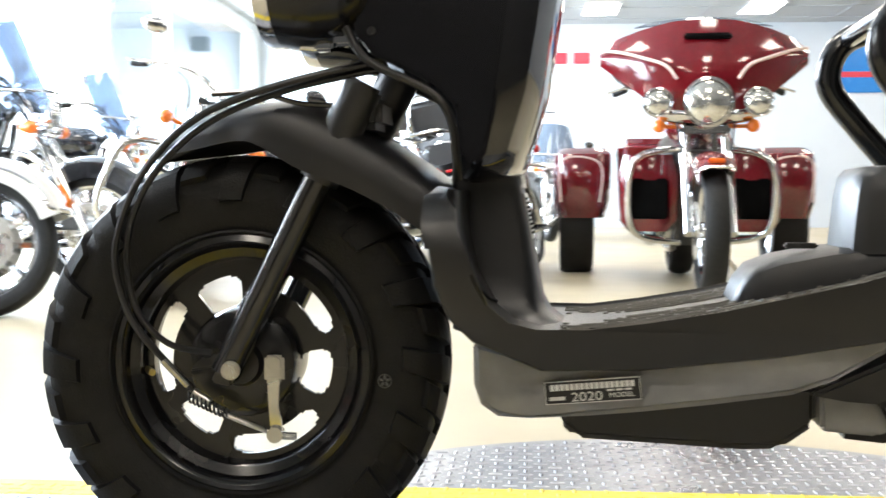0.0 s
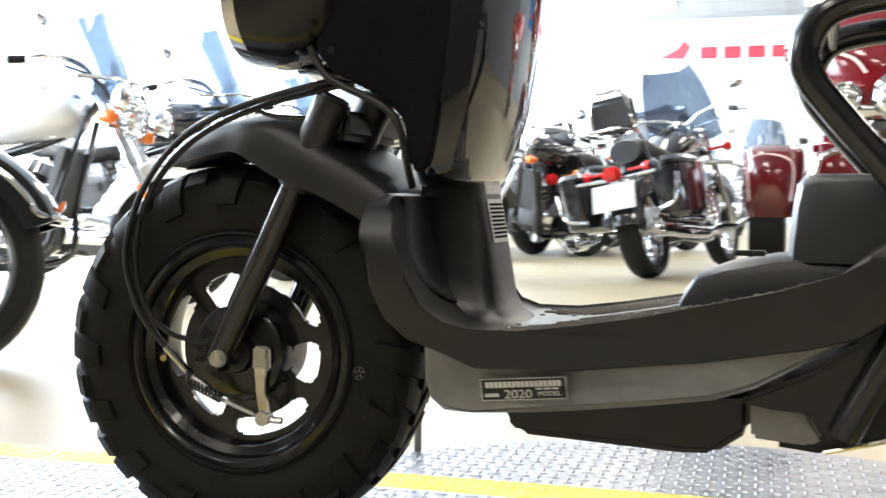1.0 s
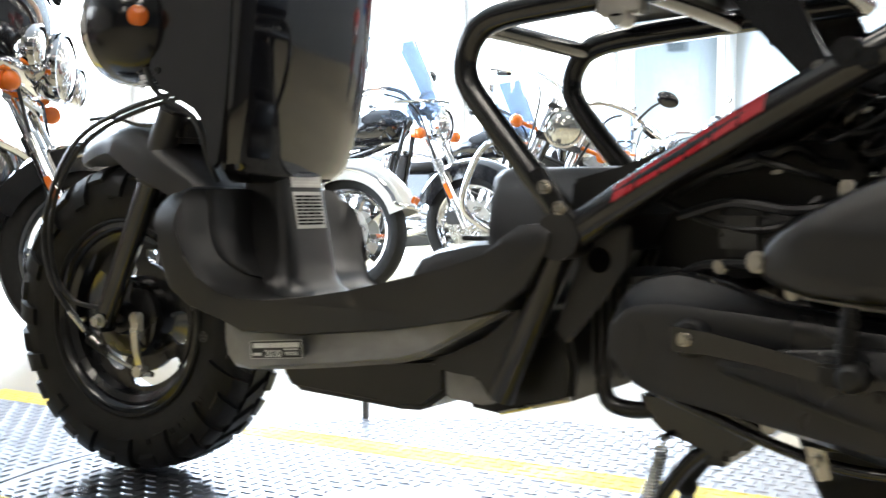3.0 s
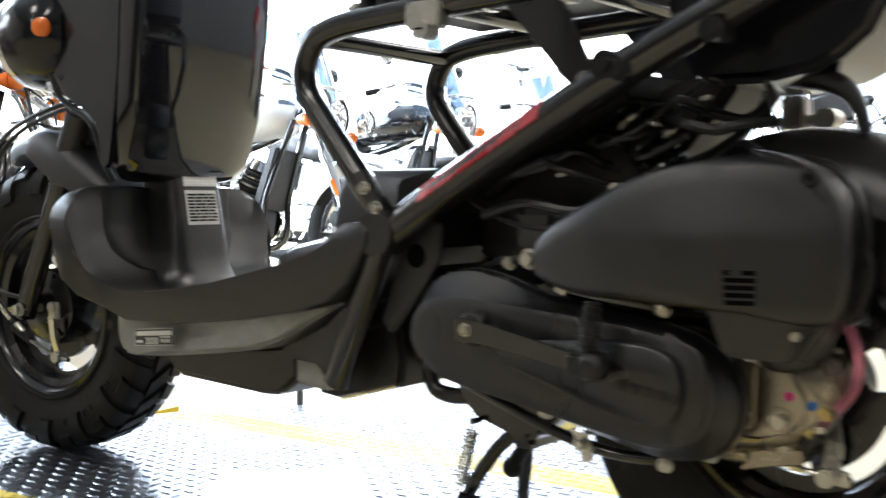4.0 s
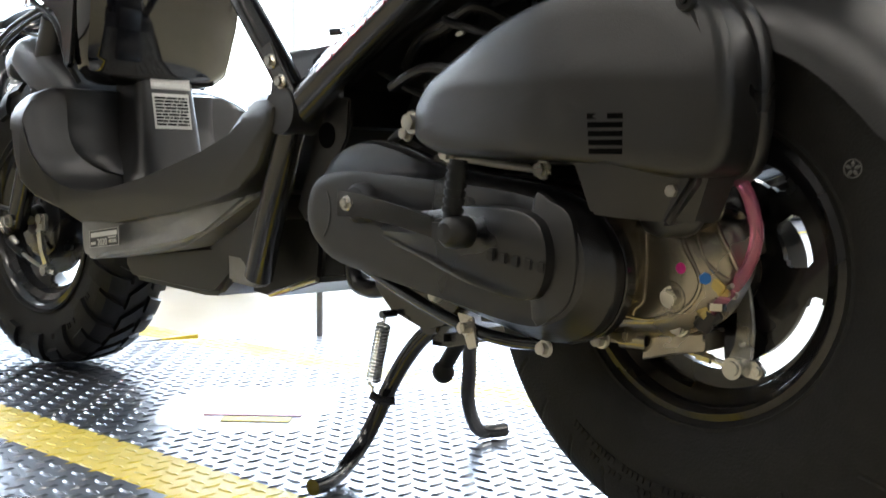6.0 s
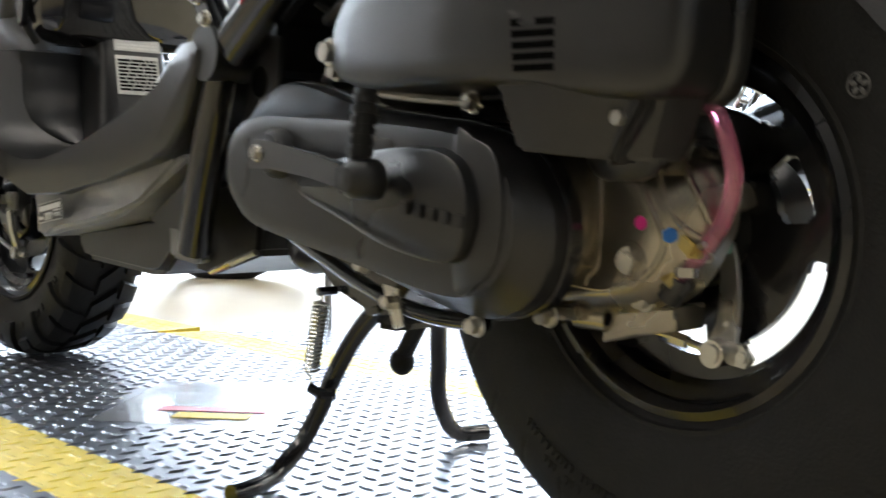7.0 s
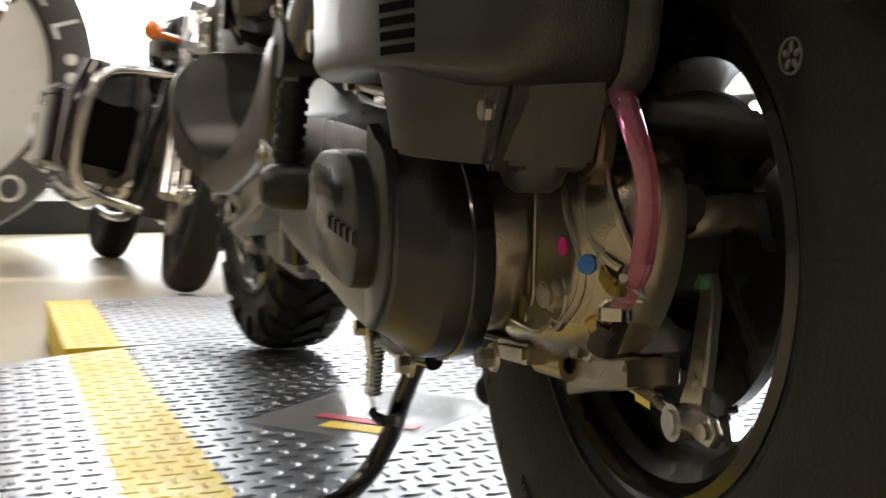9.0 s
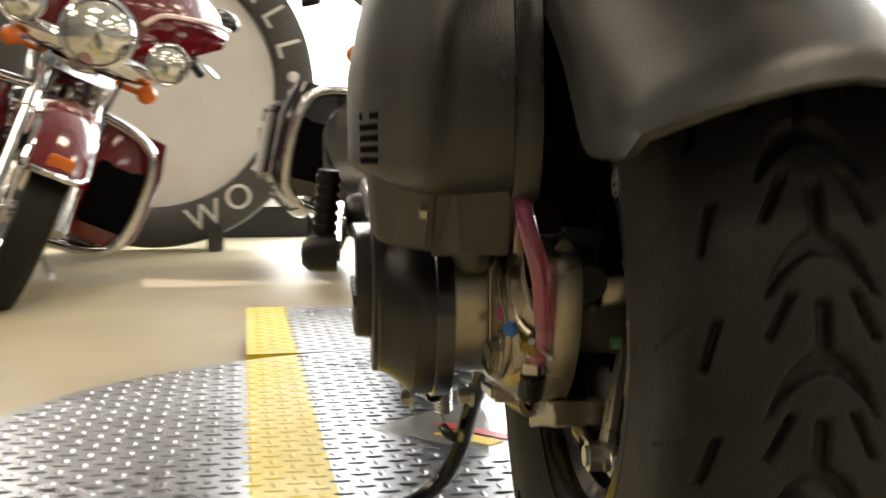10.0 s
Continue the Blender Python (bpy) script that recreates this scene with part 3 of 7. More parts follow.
# -- headlamps with turn signal
for s in (-1, 1):
    c = (0.118, s * 0.086, 0.668)
    bowl = part("headlamp_bowl", lathe([(0.071, -0.060), (0.077, -0.058), (0.0815, -0.030), (0.0815, -0.006), (0.078, 0.022), (0.066, 0.046), (0.048, 0.060), (0.0, 0.068)], c, 40, axis="x"), SATIN, scooter, "satin black headlamp bowl")
    part("headlamp_lens", lathe([(0.0, -0.072), (0.030, -0.070), (0.055, -0.064), (0.0712, -0.057)], c, 36, axis="x"), LENSGLASS, bowl)
    part("lamp_rim", lathe([(0.070, -0.060), (0.0785, -0.062), (0.0800, -0.052), (0.0790, -0.046)], c, 40, axis="x"), CHROME, bowl)
    part("lamp_stay", tube([(0.110, s * 0.070, 0.586), (0.135, s * 0.085, 0.584), (0.165, s * 0.095, 0.577), (0.19, s * 0.095, 0.572)], 0.006, 8), TUBE, scooter)
    part("aim_screw", joined(cyl((0.094, s * 0.098, 0.590), (0.112, s * 0.098, 0.588), 0.006, n=10), box((0.120, s * 0.10, 0.590), (0.020, 0.016, 0.014), 0.003)), CHROME, scooter)
    for k in range(3):
        part("wire_loom", tube([(0.140 + 0.006 * k, s * (0.125 - 0.012 * k), 0.638), (0.124 + 0.008 * k, s * (0.128 - 0.010 * k), 0.618 - 0.004 * k), (0.136, s * (0.122 - 0.010 * k), 0.600 - 0.004 * k), (0.160, s * (0.118 - 0.01 * k), 0.602), (0.172, s * 0.11, 0.622)], 0.0045 - 0.0006 * k, 8), TUBE, scooter)
    part("connector", box((0.148, s * 0.120, 0.592), (0.026, 0.014, 0.012), 0.003), CHROME, scooter)
    part("turn_signal", joined(ball((0.152, s * 0.146, 0.672), (0.024, 0.013, 0.018)), cyl((0.15, s * 0.11, 0.668), (0.152, s * 0.138, 0.671), 0.012, n=14)), AMBER, scooter, "amber turn signal lens")
    part("lamp_bracket", joined(tube([(0.10, s * 0.06, 0.597), (0.12, s * 0.09, 0.592), (0.15, s * 0.09, 0.605)], 0.006, 8), box((0.112, s * 0.085, 0.600), (0.03, 0.04, 0.012), 0.003)), ZINC, scooter)
    for k in range(4):
        part("wire", tube([(0.10 + 0.014 * k, s * 0.10, 0.62), (0.125 + 0.012 * k, s * (0.115 - 0.01 * k), 0.605 + 0.005 * k), (0.15 + 0.005 * k, s * 0.105, 0.632), (0.172, s * 0.10, 0.645)], 0.0032, 6), HOSE, scooter)

def inset(poly, d):
    c = [sum(p[0] for p in poly) / len(poly), sum(p[1] for p in poly) / len(poly)]
    out = []
    n = len(poly)
    for i in range(n):
        a, b = poly[i - 1], poly[(i + 1) % n]
        t = Vector((b[0] - a[0], b[1] - a[1])).normalized()
        nr = Vector((-t.y, t.x))
        if nr.dot(Vector((c[0] - poly[i][0], c[1] - poly[i][1]))) < 0:
            nr = -nr
        out.append((poly[i][0] + nr.x * d, poly[i][1] + nr.y * d))
    return out


# -- floorboard: one L-shaped moulding
band = [(0.236, 0.432), (0.241, 0.395), (0.248, 0.342), (0.262, 0.309), (0.286, 0.286), (0.318, 0.270), (0.353, 0.254), (0.450, 0.256), (0.590, 0.273), (0.690, 0.291), (0.735, 0.304), (0.772, 0.330),
        (0.800, 0.375), (0.802, 0.392), (0.788, 0.402), (0.764, 0.399), (0.745, 0.385), (0.718, 0.360), (0.660, 0.342), (0.604, 0.329), (0.530, 0.312), (0.460, 0.300), (0.400, 0.292), (0.347, 0.292), (0.318, 0.300),
        (0.292, 0.320), (0.275, 0.348), (0.265, 0.385), (0.262, 0.420), (0.256, 0.438), (0.244, 0.441)]


def board_half(x):
    """Half width of the moulding: broad at the leg shield, narrower along the feet."""
    return float(np.interp(x, [0.255, 0.272, 0.288, 0.310, 0.345, 0.40, 0.60, 0.80], [0.192, 0.190, 0.178, 0.162, 0.150, 0.146, 0.147, 0.152]))


def shield_top(f):
    over = max(0, abs(f) - 0.60) / 0.40
    return 0.441 - 0.062 * (1 - math.sqrt(max(0, 1 - over * over)))


def shield_x(z):
    """Rear face of the leg shield."""
    return float(np.interp(z, [0.292, 0.300, 0.320, 0.348, 0.385, 0.420], [0.347, 0.318, 0.292, 0.275, 0.265, 0.262]))


rings = []
for f in (-1.0, -0.992, -0.975, -0.95, -0.91, -0.86, -0.80, -0.74, -0.68, -0.62, -0.5, 0.0, 0.5, 0.62, 0.68, 0.74, 0.80, 0.86, 0.91, 0.95, 0.975, 0.992, 1.0):
    edge = 0.005 if abs(f) > 0.999 else 0.002 if abs(f) > 0.99 else 0.0006 if abs(f) > 0.97 else 0
    lift = 0.011 * np.interp(abs(f), [0.70, 0.82, 0.94, 1.0], [0, 0.15, 0.8, 1.0])
    ring = []
    for (x, z), (bx, bz) in zip(inset(band, edge) if edge else band, band):
        back = lift * np.interp(bz, [0.30, 0.34], [0, 1]) if bx > 0.2545 and bx < 0.30 else 0
        ring.append((x + back, f * board_half(bx), min(z, shield_top(f))))
    rings.append(ring)
part("floorboard", loft(rings), PLASTIC, scooter, "matt black plastic floorboard with raised grip pattern")
part("floor_skirt", prism([(0.348, 0.291), (0.46, 0.299), (0.604, 0.328), (0.70, 0.352), (0.74, 0.378), (0.742, 0.372), (0.71, 0.341), (0.604, 0.318), (0.46, 0.289), (0.36, 0.282)], -0.146, -0.142, 0.0015), PLASTIC, scooter)


def floor_z(x):
    return float(np.interp(x, [0.347, 0.400, 0.460, 0.530, 0.604, 0.660, 0.718], [0.292, 0.292, 0.300, 0.312, 0.329, 0.342, 0.360]))


# dusty textured tread area let into the floorboard, its grazing sheen in the colour
rows = [[(x, y, floor_z(x) + 0.0006) for y in np.linspace(-0.134, 0.134, 9)] for x in np.linspace(0.352, 0.712, 25)]
part("deck_surface", sheet(rows, 0.002), DECK, scooter, "dusty grey textured foot deck, lightened for its grazing sheen")
# grip ribs and studs on the floorboard
for s in (-1, 1):
    for y, x0, x1, bow in ((0.120, 0.37, 0.50, 0.0), (0.104, 0.38, 0.60, 0.004), (0.088, 0.37, 0.52, -0.004), (0.072, 0.39, 0.57, 0.003), (0.052, 0.42, 0.56, 0.0), (0.030, 0.44, 0.55, 0.004), (0.12, 0.54, 0.66, -0.006), (0.105, 0.63, 0.70, 0.004)):
        xs = np.linspace(x0, x1, 9)
        part("grip_rib", tube([(x, s * (y + bow * math.sin(3 * k)), floor_z(x) + 0.001) for k, x in enumerate(xs)], 0.0022, 6, 2), DECK, scooter)
stud = mesh_of("grip_stud", lathe([(0.0, 0.003), (0.003, 0.0026), (0.0042, 0.0)], n=8, axis="z"), DECK)
for s in (-1, 1):
    for k in range(22):
        x, y = 0.375 + 0.0145 * k, 0.096 + 0.022 * math.sin(1.3 * k)
        piece("grip_stud", stud, scooter, pose(x, s * y, floor_z(x) - 0.0003))
        piece("grip_stud", stud, scooter, pose(x, s * (y - 0.042), floor_z(x) - 0.0003))
bar = mesh_of("grip_bar", box((0, 0, 0.001), (0.0035, 0.014, 0.003), 0.001), DECK)
for s in (-1, 1):
    for k in range(26):
        x = 0.47 + 0.0075 * k
        piece("grip_bar", bar, scooter, pose(x, s * (0.116 + 0.004 * math.sin(k * 0.5)), floor_z(x) - 0.0002, 0, -11, 20 * s))
part("drain_slot", box((0.415, -0.112, floor_z(0.415) + 0.0006), (0.03, 0.008, 0.0016), 0.0007), INK_SHADE, scooter)

# -- centre column with the two labels
rings = []
for z, back, hw, pw in ((0.284, 0.392, 0.098, 2.6), (0.292, 0.372, 0.080, 2.8), (0.303, 0.357, 0.066, 3.2), (0.320, 0.3475, 0.058, 4.0), (0.345, 0.3425, 0.054, 5.0), (0.386, 0.3350, 0.050, 6.0), (0.43, 0.3265, 0.047, 6.0), (0.474, 0.3180, 0.045, 6.0)):
    rings.append(ring_xy((0.246 + back) / 2, 0.006, z, (back - 0.246) / 2, hw, 40, pw))
part("centre_column", loft(rings), PLASTIC, scooter, "matt black steering column cover")
for s in (-1, 1):
    # raised pad beside the column, rounded towards the outside and the floor
    grid = []
    for v in np.linspace(0, 1, 16):
        z = 0.437 - 0.124 * v
        out = 0.121 if z > 0.372 else 0.030 + 0.091 * math.sqrt(max(0, 1 - ((0.372 - z) / 0.060) ** 2))
        grid.append([(shield_x(z) + 0.0065 * (1 - u ** 10) - 0.001, s * (0.025 + (out - 0.025) * u), z) for u in (0, 0.4, 0.7, 0.85, 0.93, 0.97, 1.0)])
    part("knee_pad", sheet(grid, 0.003), PLASTIC, scooter)


def label_on(parent, c, right, up, w, h, rows, back, ink, seed, name):
    """A thin printed label with bars for its small print."""
    rnd = random.Random(seed)
    c, right, up = Vector(c), Vector(right).normalized(), Vector(up).normalized()
    out = right.cross(up)
    m = Matrix((right, up, out)).transposed().to_4x4()
    m.translation = c
    base = part(name, box((0, 0, 0), (w, h, 0.0008), 0.0003), back, parent)
    base.matrix_basis = m
    bm = bmesh.new()
    for k in range(rows):
        yy = h * (0.42 - 0.84 * (k + 0.5) / rows)
        x = -w * 0.44
        while x < w * 0.42:
            ww = min(rnd.uniform(0.06, 0.3) * w, w * 0.44 - x)
            box((x + ww / 2, yy, 0.0006), (ww, h * 0.5 / rows, 0.0006), 0, bm)
            x += ww + 0.03 * w
    part("small_print", bm, ink, base)
    return base


label_on(scooter, (0.3232, 0.010, 0.4510), (0, 1, 0), (-0.19, 0, 1), 0.064, 0.021, 4, PAPER, PRINT, 1, "white_label")
label_on(scooter, (0.3313, 0.008, 0.4090), (0, 1, 0), (-0.19, 0, 1), 0.060, 0.052, 9, PAPER, INK_SHADE, 2, "warning_label")

# -- alloy lower rail, data plate, belly tray
rail = prism([(0.279, 0.280), (0.280, 0.233), (0.288, 0.212), (0.306, 0.201), (0.340, 0.202), (0.40, 0.208), (0.451, 0.214), (0.52, 0.223), (0.600, 0.235), (0.640, 0.250), (0.742, 0.305), (0.69, 0.300), (0.60, 0.286), (0.52, 0.276), (0.45, 0.268), (0.40, 0.266), (0.35, 0.264)], -1, 1)
for v in rail.verts:
    v.co.y *= float(np.interp(v.co.x, [0.28, 0.35, 0.46, 0.645, 0.74], [0.108, 0.132, 0.141, 0.139, 0.120]))
part("lower_rail", rounded(rail, 0.007, 3, 50), FRAME_ALLOY, scooter, "grey cast alloy frame rail")
plate = part("data_plate", box((0, 0, 0), (0.098, 0.001, 0.024), 0.0004), PLATE, scooter, "black data plate with silver print")
plate.matrix_basis = pose(0.404, -0.1380, 0.2350, 0, -6.0, -4.8)
bm = bmesh.new()
for s in (-1, 1):
    box((0, -0.0008, s * 0.0112), (0.096, 0.0006, 0.0008), 0, bm)
    box((s * 0.0478, -0.0008, 0), (0.0008, 0.0006, 0.023), 0, bm)
part("plate_border", bm, PRINT, plate)
for k in range(17):
    part("serial_bar", box((-0.0405 + 0.00505 * k, -0.0008, 0.0052), (0.0040, 0.0006, 0.0062), 0), PRINT, plate)
part("small_print_bar", box((-0.036, -0.0008, -0.0058), (0.016, 0.0006, 0.0036), 0), PRINT, plate)
for x in (0.018, 0.027, 0.036):
    part("small_print_bar", box((x, -0.0008, -0.0002), (0.007, 0.0006, 0.0018), 0), PRINT, plate)
words("year_print", "2020", 0.0128, pose(-0.006, -0.0009, -0.0056, 90, 0, 0) @ Matrix.Diagonal((1.25, 1, 1, 1)), PRINT, plate, 0.0003)
words("model_print", "MODEL", 0.0066, pose(0.029, -0.0009, -0.0056, 90, 0, 0) @ Matrix.Diagonal((1.15, 1, 1, 1)), PRINT, plate, 0.0003)
part("belly_tray", prism([(0.366, 0.214), (0.368, 0.192), (0.386, 0.175), (0.560, 0.168), (0.596, 0.170), (0.632, 0.196), (0.632, 0.240), (0.46, 0.222)], -0.090, 0.090, 0.008, 3), PLASTIC, scooter, "black plastic belly tray")
part("skid_plate", prism([(0.632, 0.240), (0.634, 0.192), (0.690, 0.188), (0.704, 0.195), (0.690, 0.222), (0.665, 0.238)], -0.098, 0.098, 0.004), FRAME_ALLOY, scooter, "bare alloy skid plate")
part("frame_gusset", prism([(0.618, 0.232), (0.700, 0.270), (0.770, 0.325), (0.785, 0.320), (0.735, 0.215), (0.712, 0.196), (0.690, 0.224), (0.655, 0.226)], -0.118, -0.104, 0.004), PLASTIC, scooter)
part("frame_gusset", prism([(0.618, 0.232), (0.700, 0.270), (0.770, 0.325), (0.785, 0.320), (0.735, 0.215), (0.712, 0.196), (0.690, 0.224), (0.655, 0.226)], 0.104, 0.118, 0.004), PLASTIC, scooter)

part("engine_guard", prism([(0.655, 0.182), (0.700, 0.178), (0.796, 0.203), (0.800, 0.240), (0.790, 0.285), (0.700, 0.262), (0.655, 0.235)], -0.085, 0.085, 0.006), INNER, scooter, "dull black guard below the engine mount")
part("guard_lip", cyl((0.705, -0.087, 0.181), (0.794, -0.087, 0.206), 0.003, n=8), ZINC, scooter)

# -- battery hump and upright box on the floorboard
rings = []
for x, hw, top in ((0.552, 0.050, 0.322), (0.560, 0.062, 0.340), (0.574, 0.068, 0.356), (0.600, 0.071, 0.366), (0.650, 0.073, 0.376), (0.70, 0.074, 0.380), (0.74, 0.074, 0.382)):
    b = floor_z(min(x, 0.71)) - 0.01
    rings.append([(x, -hw, b), (x, -hw, b + (top - b) * 0.6), (x, -hw * 0.93, b + (top - b) * 0.88), (x, -hw * 0.75, top), (x, hw * 0.75, top), (x, hw * 0.93, b + (top - b) * 0.88), (x, hw, b + (top - b) * 0.6), (x, hw, b)])
part("battery_cover", loft(rings), PLASTIC, scooter, "dark grey plastic battery cover hump")
rings = []
for z, x0, hw in ((0.372, 0.664, 0.074), (0.39, 0.665, 0.074), (0.43, 0.669, 0.072), (0.452, 0.673, 0.070), (0.461, 0.680, 0.064), (0.463, 0.69, 0.056)):
    x1 = 0.86
    rings.append([(x0 + 0.02, -hw, z), (x1, -hw - 0.03, z), (x1, hw + 0.03, z), (x0 + 0.02, hw, z), (x0 + 0.006, hw * 0.85, z), (x0, hw * 0.5, z), (x0, -hw * 0.5, z), (x0 + 0.006, -hw * 0.85, z)])
part("engine_cover_box", loft(rings), PLASTIC, scooter, "dark grey plastic box below the seat")
part("cover_tab", box((0.625, -0.02, 0.378), (0.035, 0.014, 0.006), 0.002), PLASTIC, scooter)
part("rear_deck_cover", prism([(0.80, 0.392), (0.80, 0.448), (0.86, 0.463), (0.94, 0.492), (1.10, 0.56), (1.10, 0.53), (0.95, 0.46), (0.84, 0.40)], -0.100, 0.100, 0.004), INNER, scooter)

# -- frame tubes
for s in (-1, 1):
    y = s * 0.127
    part("frame_tube", tube([(0.722, y * 0.9, 0.205), (0.762, y * 0.97, 0.285), (0.806, y, 0.382), (0.816, y, 0.394)], 0.0165, 14, 4), TUBE, scooter, "glossy black frame tube")
    part("main_tube", tube([(0.806, y, 0.384), (0.90, y, 0.441), (1.00, y, 0.497), (1.15, y, 0.575), (1.32, y * 0.95, 0.655)], 0.0195, 18, 4), TUBE, scooter, "glossy black diagonal main tube")
    part("tube_collar", cyl((0.808, y - 0.021 , 0.388), (0.808, y + 0.021, 0.388), 0.025, n=24), PLASTIC, scooter)
    part("seat_loop", tube([(0.806, y, 0.408), (0.760, y, 0.462), (0.712, y, 0.518), (0.684, y, 0.556), (0.681, y, 0.586), (0.697, y, 0.614), (0.730, y, 0.627), (0.80, y, 0.634), (0.90, y, 0.640), (1.05, y, 0.648)], 0.0150, 16, 6), TUBE, scooter, "bent glossy black seat frame tube")
    part("loop_tab", prism([(0.772, 0.456), (0.790, 0.462), (0.832, 0.404), (0.812, 0.392)], y - 0.019 if s < 0 else y + 0.012, y - 0.012 if s < 0 else y + 0.019, 0.002), TUBE, scooter)
    bolt(scooter, (0.793, s * 0.147, 0.440), 0.0072, 0.006, (0, s, 0))
    bolt(scooter, (0.811, s * 0.147, 0.418), 0.0072, 0.006, (0, s, 0))
    brk = [(0.965, 0.64), (1.035, 0.645), (1.078, 0.556), (1.098, 0.548), (1.088, 0.534), (1.062, 0.536), (1.048, 0.548)]
    part("seat_bracket", prism(brk, y - 0.004, y + 0.004, 0.001), TUBE, scooter)
    bolt(scooter, (1.072, s * 0.134, 0.548), 0.008, 0.008, (0, s, 0))
    part("tail_bracket", prism([(1.15, 0.66), (1.23, 0.66), (1.20, 0.610), (1.175, 0.600)], y - 0.004, y + 0.004, 0.001), TUBE, scooter)
    part("foot_plate", prism([(0.845, 0.405), (0.875, 0.40), (0.872, 0.36), (0.845, 0.32), (0.80, 0.27), (0.785, 0.285), (0.815, 0.36)], s * 0.108, s * 0.100, 0.002), PLASTIC, scooter)
    part("plate_hole", lathe([(0.0, s * 0.1090), (0.013, s * 0.1090), (0.014, s * 0.1080)], (0.838, 0, 0.363), 20), INK_SHADE, scooter)
for x, z in ((0.70, 0.617), (0.90, 0.636), (1.05, 0.645), (0.806, 0.388)):
    part("cross_tube", cyl((x, -0.12, z), (x, 0.12, z), 0.011, n=12), TUBE, scooter)
part("engine_hanger", cyl((0.755, -0.115, 0.285), (0.755, 0.115, 0.285), 0.014, n=14), INNER, scooter)

# red decal on the left tube, its letters as plain slanted blocks
ax = Vector((0.099, 0, 0.056)).normalized()
nrm = Vector((0.0, -0.88, 0.47))
nrm = (nrm - ax * nrm.dot(ax)).normalized()
upv = ax.cross(nrm) * -1
for k in range(6):
    c = Vector((0.886, -0.127, 0.4325)) + ax * (0.0300 * k) + nrm * 0.0198
    bm = bmesh.new()
    skew = 0.0035
    quad = [(-0.0140 - skew, -0.0080), (0.0125 - skew, -0.0080), (0.0145 + skew, 0.0080), (-0.0120 + skew, 0.0080)]
    lo = [bm.verts.new(c + ax * a + upv * b - nrm * (0.004 + b * b * 22)) for a, b in quad]
    hi = [bm.verts.new(c + ax * a + upv * b + nrm * (0.0009 - b * b * 22)) for a, b in quad]
    bm.faces.new(hi)
    bm.faces.new(lo[::-1])
    for i in range(4):
        bm.faces.new((lo[i], lo[(i + 1) % 4], hi[(i + 1) % 4], hi[i]))
    part("decal_block", bm, REDPRINT, scooter, "red decal block")

# -- seat base and tail
part("seat_pan", prism([(0.74, 0.66), (0.76, 0.645), (1.10, 0.66), (1.30, 0.685), (1.42, 0.72), (1.42, 0.78), (0.74, 0.76)], -0.12, 0.12, 0.012, 3), INNER, scooter, "black plastic seat pan")
part("seat_lock", joined(cyl((0.874, -0.150, 0.612), (0.874, -0.125, 0.612), 0.0105, n=24), box((0.874, -0.135, 0.628), (0.05, 0.02, 0.03), 0.003)), ZINC, scooter, "plated seat lock cylinder")
part("lock_slot", box((0.874, -0.1505, 0.612), (0.011, 0.001, 0.0022)), INK_SHADE, scooter)
part("tail_unit", prism([(1.130, 0.620), (1.145, 0.562), (1.178, 0.541), (1.231, 0.541), (1.280, 0.550), (1.304, 0.561), (1.329, 0.582), (1.345, 0.615), (1.36, 0.70), (1.130, 0.67)], -0.08, 0.085, 0.010, 3), SATIN, scooter, "black tail unit below the seat")
# dark filler plate added for the deep shade below the tail
part("inner_filler", prism([(0.90, 0.44), (1.00, 0.490), (1.12, 0.552), (1.20, 0.560), (1.175, 0.528), (1.12, 0.47), (1.02, 0.35), (0.92, 0.34), (0.86, 0.37)], -0.035, 0.10, 0.01), INNER, scooter)
part("hose_clamp_bracket", joined(box((1.190, 0.125, 0.526), (0.026, 0.03, 0.036), 0.003), joined(cyl((1.172, 0.125, 0.514), (1.232, 0.125, 0.518), 0.008, n=12), cyl((1.226, 0.110, 0.518), (1.226, 0.140, 0.518), 0.012, n=14))), ZINC, scooter)
for s in (-1, 1):
    part("rear_signal", joined(ball((1.43, s * 0.15, 0.585), (0.022, 0.026, 0.026)), cyl((1.42, s * 0.08, 0.60), (1.43, s * 0.14, 0.588), 0.009, n=12)), CHROME, scooter, "chrome rear turn signal")

# -- harness, hoses and fittings below the seat and tail
rnd = random.Random(11)
for k in range(11):
    x0 = rnd.uniform(0.90, 1.12)
    z0 = min(rnd.uniform(0.45, 0.58), 0.475 + 0.42 * (x0 - 1.0))
    pts = [(x0, rnd.uniform(-0.085, -0.04), z0)]
    for q in range(4):
        x1 = min(pts[-1][0] + rnd.uniform(0.015, 0.055), 1.235)
        pts.append((x1, rnd.uniform(-0.10, -0.045), min(pts[-1][2] + rnd.uniform(-0.018, 0.028), 0.475 + 0.42 * (x1 - 1.0))))
    part("harness_hose", tube(pts, rnd.choice((0.003, 0.004, 0.0055)), 8, 5), rnd.choice((HOSE, INNER, INNER)), scooter)
for x, z, a in ((1.105, 0.512, 20), (1.128, 0.505, -15), (1.182, 0.528, 10), (1.145, 0.495, 40), (1.022, 0.455, 10)):
    part("harness_clip", box((x, -0.095, z), (0.012, 0.005, 0.0042), 0.0015, turn=Matrix.Rotation(radians(-a), 4, "Y")), ZINC, scooter)
for x, z, r in ((1.100, 0.560, 0.014), (1.118, 0.553, 0.010), (1.21, 0.585, 0.012)):
    part("rubber_bush", joined(cyl((x, -0.150, z), (x, -0.118, z), r, n=18), cyl((x, -0.153, z), (x, -0.150, z), r * 0.55, n=14)), TUBE, scooter)
